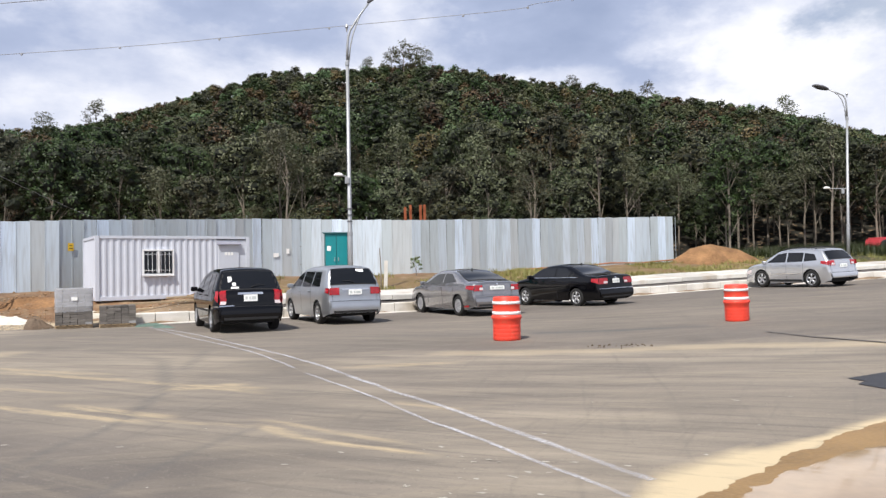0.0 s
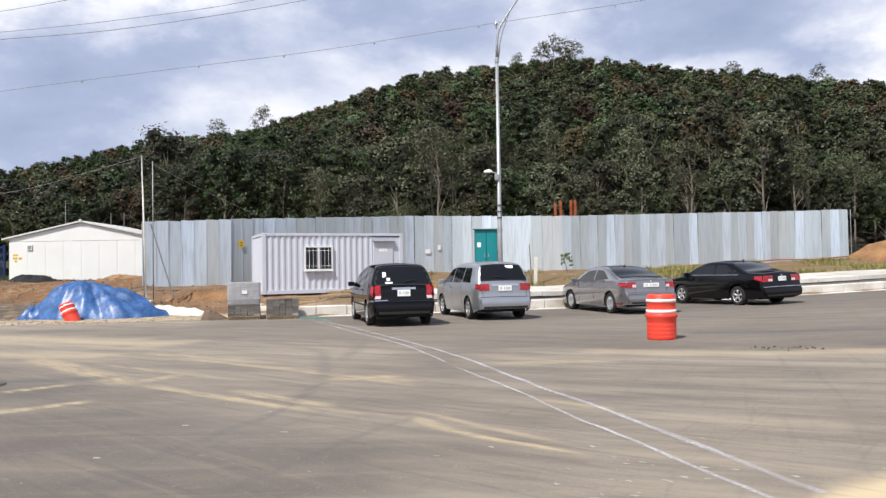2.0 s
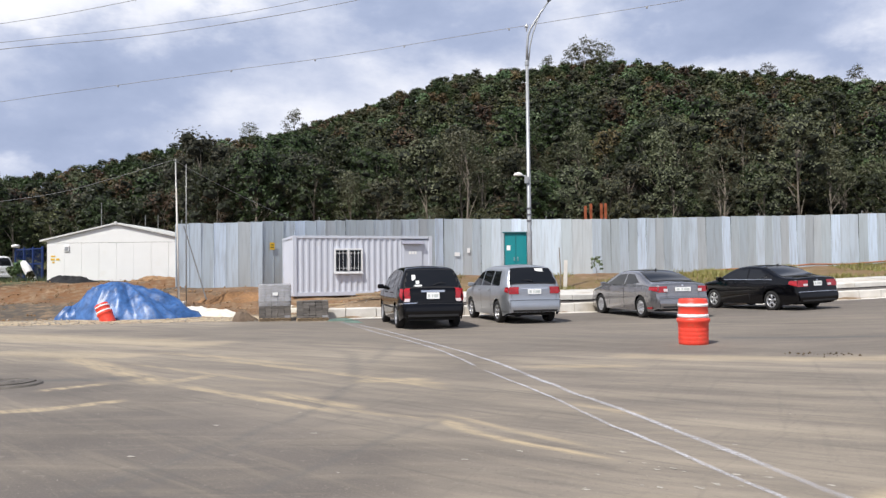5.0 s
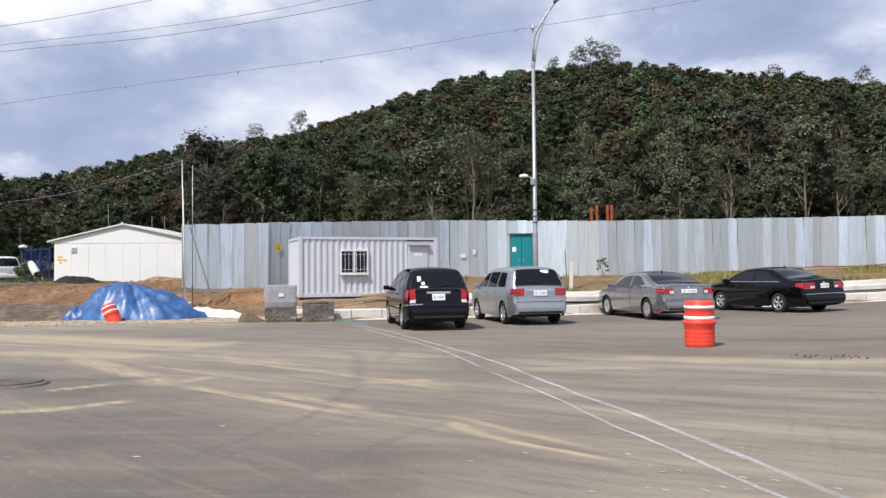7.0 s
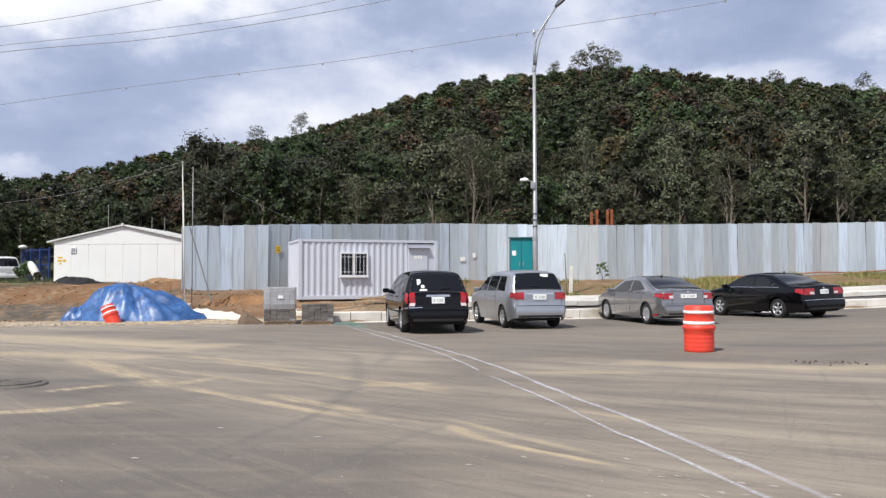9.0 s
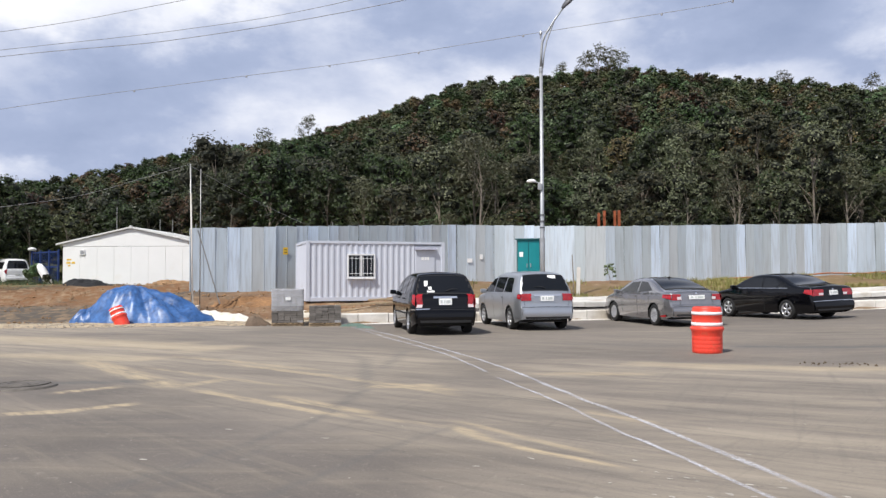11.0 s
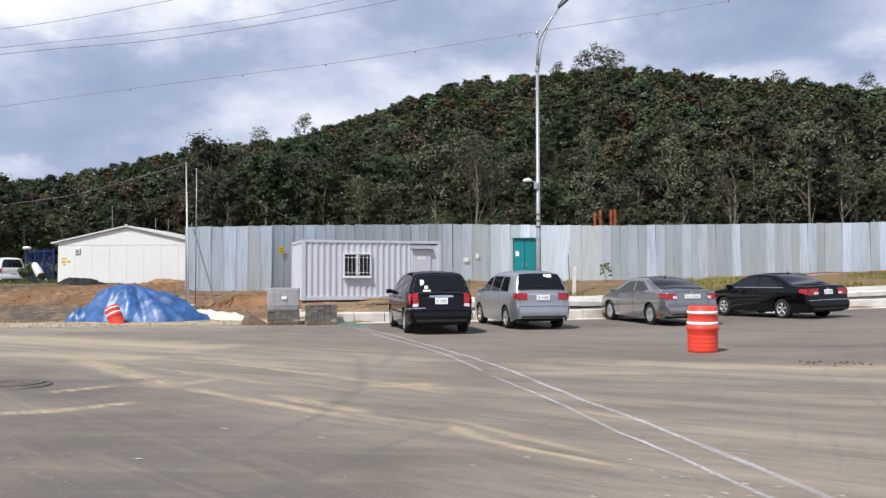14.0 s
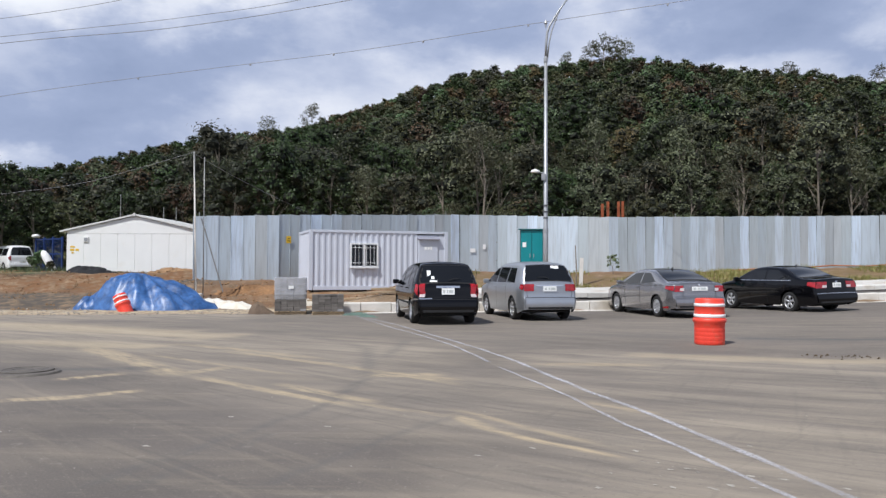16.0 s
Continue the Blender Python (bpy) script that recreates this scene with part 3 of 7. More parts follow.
SAND_FAR = [
    (-16.0, 16.4, -9.0, 14.9, 0.7, 0.4), (-12.5, 12.6, -9.0, 12.6, 0.4, 0.4), (0.2, 13.7, 2.2, 13.4, 0.3, 0.4), (2.2, 13.4, 5.0, 13.1, 0.35, 0.4), (5.0, 13.1, 9.0, 11.5, 0.4, 0.4),
    (1.0, 4.2, 1.72, 5.2, 0.26, 1.2), (1.72, 5.2, 2.38, 5.8, 0.22, 1.2), (2.38, 5.8, 3.0, 6.22, 0.13, 1.2), (3.0, 6.22, 4.4, 7.15, 0.11, 1.1),
]
# broad veils of dust on the carriageway
DUST = [
    (0.2, 4.0, 1.2, 7.4, 1.8, 0.75), (-0.8, 9.3, 6.0, 9.8, 1.8, 0.6), (-1.0, 12.7, 9.0, 12.2, 1.4, 0.8), (-18.0, 16.0, -5.0, 13.1, 2.4, 0.8), (-11.0, 12.6, -6.0, 10.2, 1.3, 0.55), (-6.0, 10.6, -1.0, 9.2, 1.3, 0.5), (-4.5, 8.5, 0.5, 6.4, 0.8, 0.45), (-7.5, 7.6, -5.6, 7.9, 0.5, 0.3), (2.5, 7.6, 6.0, 9.0, 1.2, 0.4), (-8.0, 17.0, 20.0, 25.0, 4.5, 0.32), (-22.0, 17.6, -12.5, 20.6, 1.8, 0.8), (-12.5, 20.6, -9.5, 22.4, 0.9, 0.45),
]
# dark tyre tracks
TRACKS = [
    (-3.7, 4.4, -3.5, 6.1, 0.05, 0.5), (-3.5, 6.1, -3.3, 7.7, 0.05, 0.6), (-3.3, 7.7, -3.6, 10.0, 0.07, 0.6), (-3.6, 10.0, -4.9, 13.5, 0.09, 0.6), (-4.9, 13.5, -7.2, 15.8, 0.12, 0.5), (-4.1, 12.2, -4.6, 15.0, 0.10, 0.5),
    (-3.35, 4.5, -3.2, 6.4, 0.04, 0.4), (-2.5, 4.8, -2.1, 6.7, 0.05, 0.5), (-2.1, 6.7, -1.8, 7.6, 0.05, 0.4), (2.2, 17.3, 4.0, 17.05, 0.26, 1.1), (4.0, 17.05, 5.7, 17.05, 0.24, 1.1), (-2.0, 17.6, 2.2, 17.3, 0.3, 0.3), (-8.3, 9.3, -7.0, 9.9, 0.22, 0.9),
]


def near_strip(px, py, rows, wobble):
    """How strongly the strips cover each point."""
    out = np.zeros_like(px)
    for x0, y0, x1, y1, w, k in rows:
        dx, dy = x1 - x0, y1 - y0
        ll = dx * dx + dy * dy
        t = np.clip(((px - x0) * dx + (py - y0) * dy) / ll, 0, 1)
        d = np.hypot(px - x0 - t * dx, py - y0 - t * dy)
        out = np.maximum(out, k * np.clip(1.45 - d / (w * (1 + wobble)), 0, 1))
    return out


def asphalt_material():
    m = material("dusty_asphalt", (0.112, 0.096, 0.082), 0.9, vary=0.16, scale=0.35, fine=55, bump=0.3, other=(0.142, 0.122, 0.105))
    n, l = m.node_tree.nodes, m.node_tree.links
    p = n["Principled BSDF"]
    old = p.inputs["Base Color"].links[0].from_socket
    tc = n["Texture Coordinate"].outputs["Object"]
    # broad dust blown across the carriageway, drawn out along it
    veil, vm = n.new("ShaderNodeAttribute"), n.new("ShaderNodeMix")
    veil.attribute_name, vm.data_type = "dust", "RGBA"
    drift, streak, lay, thin = n.new("ShaderNodeMapping"), n.new("ShaderNodeTexNoise"), n.new("ShaderNodeMapRange"), n.new("ShaderNodeMath")
    drift.vector_type = "TEXTURE"
    drift.inputs["Rotation"].default_value, drift.inputs["Scale"].default_value = (0, 0, radians(-14)), (5.0, 0.8, 1)
    l.new(tc, drift.inputs[0])
    l.new(drift.outputs[0], streak.inputs["Vector"])
    streak.inputs["Scale"].default_value, streak.inputs["Detail"].default_value, streak.inputs["Roughness"].default_value = 1.6, 8, 0.65
    lay.inputs["From Min"].default_value, lay.inputs["From Max"].default_value, lay.inputs["To Min"].default_value, lay.inputs["To Max"].default_value = 0.34, 0.64, 0.25, 1.35
    l.new(streak.outputs["Fac"], lay.inputs["Value"])
    thin.operation, thin.use_clamp = "MULTIPLY", True
    l.new(veil.outputs["Fac"], thin.inputs[0])
    l.new(lay.outputs[0], thin.inputs[1])
    l.new(thin.outputs[0], vm.inputs[0])
    l.new(old, vm.inputs[6])
    vm.inputs[7].default_value = (0.295, 0.25, 0.195, 1)
    old = vm.outputs[2]
    for scale, turn, sx, colour, lo, hi, amt in (
        (0.25, 20, (1.0, 2.6, 1), (0.30, 0.25, 0.185), 0.50, 0.74, 0.28), (0.9, 12, (0.35, 3.4, 1), (0.33, 0.275, 0.20), 0.53, 0.72, 0.32),
        (1.1, -32, (0.22, 3.6, 1), (0.33, 0.275, 0.20), 0.56, 0.74, 0.26), (2.4, -28, (0.18, 4.2, 1), (0.095, 0.085, 0.075), 0.53, 0.70, 0.5), (3.2, -40, (0.16, 5.0, 1), (0.31, 0.265, 0.20), 0.58, 0.74, 0.16),
        (1.6, 80, (0.2, 4.0, 1), (0.10, 0.09, 0.08), 0.57, 0.72, 0.28), (2.6, 62, (0.14, 4.5, 1), (0.095, 0.085, 0.075), 0.57, 0.70, 0.2), (9.0, 0, (1, 1, 1), (0.30, 0.265, 0.215), 0.60, 0.74, 0.4),
        (38.0, 0, (1, 1, 1), (0.40, 0.36, 0.30), 0.62, 0.72, 0.55), (30.0, 0, (1, 1, 1), (0.06, 0.055, 0.05), 0.60, 0.72, 0.5)):
        mp = n.new("ShaderNodeMapping")
        mp.inputs["Rotation"].default_value = (0, 0, radians(turn))
        mp.vector_type = "TEXTURE"
        mp.inputs["Scale"].default_value = [1 / v for v in sx]
        l.new(tc, mp.inputs[0])
        t = n.new("ShaderNodeTexNoise")
        t.inputs["Scale"].default_value, t.inputs["Detail"].default_value, t.inputs["Roughness"].default_value = scale, 7, 0.62
        t.inputs["Distortion"].default_value = 0.5
        l.new(mp.outputs[0], t.inputs["Vector"])
        r = n.new("ShaderNodeMapRange")
        r.inputs["From Min"].default_value, r.inputs["From Max"].default_value, r.inputs["To Max"].default_value = lo, hi, amt
        l.new(t.outputs["Fac"], r.inputs["Value"])
        mx = n.new("ShaderNodeMix")
        mx.data_type = "RGBA"
        l.new(r.outputs[0], mx.inputs[0])
        l.new(old, mx.inputs[6])
        mx.inputs[7].default_value = (*colour, 1)
        old = mx.outputs[2]
    # narrow strips of blown sand, each with its own place, way and width
    sway = n.new("ShaderNodeTexNoise")
    sway.inputs["Scale"].default_value, sway.inputs["Detail"].default_value = 1.6, 6
    l.new(tc, sway.inputs["Vector"])
    shift = n.new("ShaderNodeVectorMath")
    shift.operation = "MULTIPLY_ADD"
    l.new(sway.outputs["Color"], shift.inputs[0])
    shift.inputs[1].default_value = (0.16, 0.16, 0)
    l.new(tc, shift.inputs[2])
    total = None
    for x0, y0, x1, y1, w, k in SAND_NEAR:
        mp = n.new("ShaderNodeMapping")
        mp.vector_type = "TEXTURE"
        mp.inputs["Location"].default_value = ((x0 + x1) / 2 + 0.08, (y0 + y1) / 2 + 0.08, 0)
        mp.inputs["Rotation"].default_value = (0, 0, math.atan2(y1 - y0, x1 - x0))
        mp.inputs["Scale"].default_value = (math.hypot(x1 - x0, y1 - y0) * 0.68, w * 2.1, 1)
        l.new(shift.outputs[0], mp.inputs[0])
        ab = n.new("ShaderNodeVectorMath")
        ab.operation = "ABSOLUTE"
        l.new(mp.outputs[0], ab.inputs[0])
        sp = n.new("ShaderNodeSeparateXYZ")
        l.new(ab.outputs[0], sp.inputs[0])
        ends, wide = n.new("ShaderNodeMapRange"), n.new("ShaderNodeMapRange")
        for q, o, e0, e1, v in ((ends, sp.outputs[0], 1.0, 0.45, 1.0), (wide, sp.outputs[1], 1.0, 0.25, k)):
            q.interpolation_type = "SMOOTHSTEP"
            q.inputs["From Min"].default_value, q.inputs["From Max"].default_value, q.inputs["To Max"].default_value = e0, e1, v
            l.new(o, q.inputs["Value"])
        mul = n.new("ShaderNodeMath")
        mul.operation = "MULTIPLY"
        l.new(ends.outputs[0], mul.inputs[0])
        l.new(wide.outputs[0], mul.inputs[1])
        if total is None:
            total = mul.outputs[0]
        else:
            mx = n.new("ShaderNodeMath")
            mx.operation = "MAXIMUM"
            l.new(total, mx.inputs[0])
            l.new(mul.outputs[0], mx.inputs[1])
            total = mx.outputs[0]
    grain = n.new("ShaderNodeTexNoise")
    grain.inputs["Scale"].default_value, grain.inputs["Detail"].default_value, grain.inputs["Roughness"].default_value = 5, 8, 0.75
    drawn = n.new("ShaderNodeMapping")
    drawn.vector_type = "TEXTURE"
    drawn.inputs["Rotation"].default_value = (0, 0, radians(-31))
    drawn.inputs["Scale"].default_value = (3.2, 0.55, 1)
    l.new(tc, drawn.inputs[0])
    l.new(drawn.outputs[0], grain.inputs["Vector"])
    gr = n.new("ShaderNodeMapRange")
    gr.inputs["From Min"].default_value, gr.inputs["From Max"].default_value, gr.inputs["To Min"].default_value = 0.38, 0.58, 0.08
    l.new(grain.outputs["Fac"], gr.inputs["Value"])
    mul = n.new("ShaderNodeMath")
    mul.operation, mul.use_clamp = "MULTIPLY", True
    l.new(total, mul.inputs[0])
    l.new(gr.outputs[0], mul.inputs[1])
    mx = n.new("ShaderNodeMix")
    mx.data_type = "RGBA"
    l.new(mul.outputs[0], mx.inputs[0])
    l.new(old, mx.inputs[6])
    mx.inputs[7].default_value = (0.42, 0.335, 0.215, 1)
    old = mx.outputs[2]
    for name, colour, lo in (("tracks", (0.10, 0.095, 0.09), 0.20), ("sand", (0.52, 0.42, 0.27), 0.12)):
        at = n.new("ShaderNodeAttribute")
        at.attribute_name = name
        t = n.new("ShaderNodeTexNoise")
        t.inputs["Scale"].default_value, t.inputs["Detail"].default_value, t.inputs["Roughness"].default_value = 4.5, 8, 0.7
        mp = n.new("ShaderNodeMapping")
        mp.vector_type = "TEXTURE"
        mp.inputs["Rotation"].default_value = (0, 0, radians(-30))
        mp.inputs["Scale"].default_value = (2.6, 0.5, 1)
        l.new(tc, mp.inputs[0])
        l.new(mp.outputs[0], t.inputs["Vector"])
        r = n.new("ShaderNodeMapRange")
        r.inputs["From Min"].default_value, r.inputs["From Max"].default_value = lo, lo + 0.4
        l.new(t.outputs["Fac"], r.inputs["Value"])
        mul = n.new("ShaderNodeMath")
        mul.operation, mul.use_clamp = "MULTIPLY", True
        l.new(at.outputs["Fac"], mul.inputs[0])
        l.new(r.outputs[0], mul.inputs[1])
        mx = n.new("ShaderNodeMix")
        mx.data_type = "RGBA"
        l.new(mul.outputs[0], mx.inputs[0])
        l.new(old, mx.inputs[6])
        mx.inputs[7].default_value = (*colour, 1)
        old = mx.outputs[2]
    l.new(old, p.inputs["Base Color"])
    return m


M["asphalt"] = asphalt_material()


def make_road():
    bm = bmesh.new()
    xs = spaced(-70, 70, 0.085, 3.0, 1.016, -2)
    vs = spaced(-45, 0, 0.085, 3.0, 1.0145, -20)
    vs = [v for v in vs if v < -0.05] + [0.0]
    grid(bm, lambda x, v: (x, edge_y(x) + v, road_z(x) + 0.004 * fbm(x, v, 0.4)), xs, vs)
    ob = part("road", bm, "asphalt", smooth=True)
    tagged(ob, "wide dusty grey asphalt road with sand drifts", "road", kind="structure")
    co = np.empty(len(ob.data.vertices) * 3, dtype=np.float32)
    ob.data.vertices.foreach_get("co", co)
    px, py = co[0::3], co[1::3]
    wob = np.array([0.5 * fbm(x, y, 1.1) for x, y in zip(px, py)])
    attribute(ob.data, "sand", near_strip(px, py, SAND_FAR, wob))
    attribute(ob.data, "dust", near_strip(px, py, DUST, wob * 0.6))
    attribute(ob.data, "tracks", near_strip(px, py, TRACKS, wob * 0.5))


make_road()


def ribbon(name, pts, half, lift, mat, label, category, step=0.12, ragged=0.35, kind=""):
    """A thin band lying on the road, with ragged edges that thin out."""
    bm = bmesh.new()
    ps = []
    for (x0, y0), (x1, y1) in zip(pts, pts[1:]):
        n = max(1, int(math.hypot(x1 - x0, y1 - y0) / step))
        ps += [(x0 + (x1 - x0) * i / n, y0 + (y1 - y0) * i / n) for i in range(n)]
    ps.append(pts[-1])
    a = []
    for i, (x, y) in enumerate(ps):
        x1, y1 = ps[min(i + 1, len(ps) - 1)]
        x0, y0 = ps[max(i - 1, 0)]
        d = math.hypot(x1 - x0, y1 - y0)
        nx, ny = -(y1 - y0) / d, (x1 - x0) / d
        sway = 0.018 * fbm(x, y, 1.3)
        row = []
        for s in (-1, -0.45, 0.45, 1):
            h = half * (1 + ragged * fbm(x + 9 * s, y, 3.0)) * s + sway
            row.append(bm.verts.new((x + nx * h, y + ny * h, road_z(x) + lift)))
        a.append(row)
    for p, q in zip(a, a[1:]):
        for j in range(3):
            bm.faces.new((p[j], p[j + 1], q[j + 1], q[j]))
    ob = part(name, bm, mat, smooth=True)
    attribute(ob.data, "cover", [0.0, 1.0, 1.0, 0.0] * len(ps))
    return tagged(ob, label, category, kind=kind)


def chalk_material():
    m = material("chalk_powder", (0.66, 0.66, 0.70), 0.95, vary=0.12, scale=3, fine=50)
    n, l = m.node_tree.nodes, m.node_tree.links
    last = n.new("ShaderNodeAttribute").outputs["Fac"]
    n["Attribute"].attribute_name = "cover"
    for scale, lo, hi, least, most in ((28, 0.30, 0.66, 0.22, 0.62), (1.3, 0.36, 0.62, 0.5, 1.0)):
        t = n.new("ShaderNodeTexNoise")
        t.inputs["Scale"].default_value, t.inputs["Detail"].default_value = scale, 5
        l.new(n["Texture Coordinate"].outputs["Object"], t.inputs["Vector"])
        r, mul = n.new("ShaderNodeMapRange"), n.new("ShaderNodeMath")
        r.inputs["From Min"].default_value, r.inputs["From Max"].default_value = lo, hi
        r.inputs["To Min"].default_value, r.inputs["To Max"].default_value = least, most
        l.new(t.outputs["Fac"], r.inputs["Value"])
        mul.operation = "MULTIPLY"
        l.new(last, mul.inputs[0])
        l.new(r.outputs[0], mul.inputs[1])
        last = mul.outputs[0]
    l.new(last, n["Principled BSDF"].inputs["Alpha"])
    return m


M["chalk"] = chalk_material()
ribbon("chalk_line", [(-7.69, 21.27), (-6.0, 18.95), (-4.34, 16.3), (-2.9, 14.0), (-2.0, 12.4), (-1.28, 10.9), (-0.57, 9.42), (-0.05, 8.5), (0.35, 7.6), (0.62, 7.08), (0.82, 6.63), (1.0, 6.26), (1.16, 5.88), (1.29, 5.58), (1.43, 5.32)], 0.052, 0.008, "chalk", "long white chalk marking line across the asphalt", "road marking")
ribbon("chalk_line", [(-8.38, 22.08), (-6.13, 18.44), (-4.52, 16.07), (-3.54, 14.48), (-2.66, 12.77), (-2.32, 12.0)], 0.042, 0.009, "chalk", "faded white chalk marking line beside a longer one", "road marking")
ribbon("chalk_line", [(-2.03, 11.4), (-1.34, 10.1), (-0.8, 9.05), (-0.38, 8.1), (-0.12, 7.52), (0.08, 7.2), (0.36, 6.66), (0.56, 6.2), (0.74, 5.84), (0.9, 5.53), (1.06, 5.2), (1.17, 4.95)], 0.036, 0.009, "chalk", "thin white chalk marking line on the asphalt", "road marking")
ribbon("tar_joint", [(6.36, 15.05), (6.6, 13.87), (7.15, 12.38), (7.6, 10.5)], 0.055, 0.009, "tar_and_shade", "black tarred joint in the asphalt", "road joint", ragged=0.2)


# kerb profile swept along the road's edge: name, material, (distance behind edge, height) outline
def sweep(name, mat, prof, x0, x1, parent, label="", step=1.0, gap=0.012):
    """Kerb stones or slabs laid end to end along the edge; each piece is its own mesh."""
    x, i = x0, 0
    while x < x1:
        xe = min(x1, x + step * 0.9)
        bm = bmesh.new()
        ends = []
        lift = 0.006 * math.sin(i * 2.3)
        for xx in (x + gap, xe - gap):
            s = (edge_y(xx + 0.3) - edge_y(xx - 0.3)) / 0.6
            nx, ny = -s / math.hypot(1, s), 1 / math.hypot(1, s)
            ends.append([bm.verts.new((xx + nx * d, edge_y(xx) + ny * d, road_z(xx) + h + lift)) for d, h in prof])
        k = len(prof)
        for j in range(k):
            bm.faces.new((ends[0][j], ends[1][j], ends[1][(j + 1) % k], ends[0][(j + 1) % k]))
        bm.faces.new(ends[0][::-1])
        bm.faces.new(ends[1])
        bmesh.ops.recalc_face_normals(bm, faces=bm.faces)
        part(name, bm, mat, parent, label)
        x, i = xe, i + 1


kerb = thing("kerb", Matrix.Identity(4), "pale concrete kerb with a raised paving edge behind it", "kerb", kind="structure")
sweep("gutter", "concrete", [(-0.45, -0.05), (-0.45, 0.012), (-0.02, 0.02), (-0.02, -0.05)], -9.6, 44, kerb, step=2.0, gap=0.006)
sweep("kerb_stone", "concrete", [(0.0, -0.1), (0.0, 0.30), (0.03, 0.335), (0.22, 0.335), (0.22, -0.1)], -9.8, 44, kerb, step=1.0)
# dark strip added in the recess; the gap's shade is its colour
sweep("gap_strip", "tar_and_shade", [(0.22, -0.1), (0.22, 0.30), (0.45, 0.43), (0.62, 0.43), (0.62, -0.1)], -5.2, 44, kerb, step=3.0, gap=0.0)
sweep("paving_slab", "slab", [(0.38, 0.44), (0.38, 0.60), (0.41, 0.625), (2.7, 0.74), (2.7, 0.44)], -5.2, 44, kerb, step=2.0)


# ---- puddle at the road's edge ----
def water_material():
    m = material("muddy_water", (0.33, 0.235, 0.145), 0.07, vary=0.18, scale=0.9, fine=5, bump=0.0, spec=0.55, other=(0.37, 0.265, 0.165))
    return m


M["water"] = water_material()


def shore(name, line, lift, mat, label, category, seed):
    """Ground or water with an uneven rim along the line, reaching back from the road."""
    bm = bmesh.new()
    ps = smooth_run(line, 0.03)
    rim = []
    for i, (x, y) in enumerate(ps):
        w = 0.055 * noise.fractal(Vector((x * 4.0, y * 4.0, seed)), 0.7, 2.0, 7)
        X, Y = x - 0.7 * w, y + 0.7 * w
        rim.append(bm.verts.new((X, Y, road_z(X) + 0.007)))
    rows = [rim]
    cx, cy = (ps[0][0] + ps[-1][0]) / 2, (ps[0][1] + ps[-1][1]) / 2
    for j in range(13):
        u = 0.09 + 0.91 * j / 12
        shrink = math.sqrt(1.02 - u * u)
        row = []
        for x, y in ps:
            w = 0.08 * u * fbm(x + 3 * u, y, 1.5)
            X, Y = cx + (x - cx) * shrink + 2.6 * u + w, cy + (y - cy) * shrink - 2.9 * u - w
            row.append(bm.verts.new((X, Y, road_z(X) + lift)))
        rows.append(row)
    for a, b in zip(rows, rows[1:]):
        for i in range(len(ps) - 1):
            bm.faces.new((a[i], b[i], b[i + 1], a[i + 1]))
    bmesh.ops.recalc_face_normals(bm, faces=bm.faces)
    ob = part(name, bm, mat, smooth=True)
    return tagged(ob, label, category, kind="structure")


def smooth_run(line, step):
    out = []
    for (x0, y0), (x1, y1) in zip(line, line[1:]):
        n = max(1, int(math.hypot(x1 - x0, y1 - y0) / step))
        out += [(x0 + (x1 - x0) * i / n, y0 + (y1 - y0) * i / n) for i in range(n)]
    return out + [line[-1]]


shore("wet_mud", [(0.9, 3.9), (1.62, 4.9), (2.1, 5.36), (2.32, 5.5), (2.55, 5.83), (2.96, 6.1), (3.38, 6.47), (3.95, 6.88), (5.6, 7.9)], 0.012, "wet_mud", "wet brown mud round a puddle at the road edge", "mud", 1.0)
shore("puddle", [(1.2, 4.0), (1.75, 4.84), (2.2, 5.28), (2.46, 5.5), (2.88, 5.82), (3.25, 6.02), (3.6, 6.15), (5.6, 7.2)], 0.024, "water", "shallow puddle of muddy brown water", "puddle", 5.0)


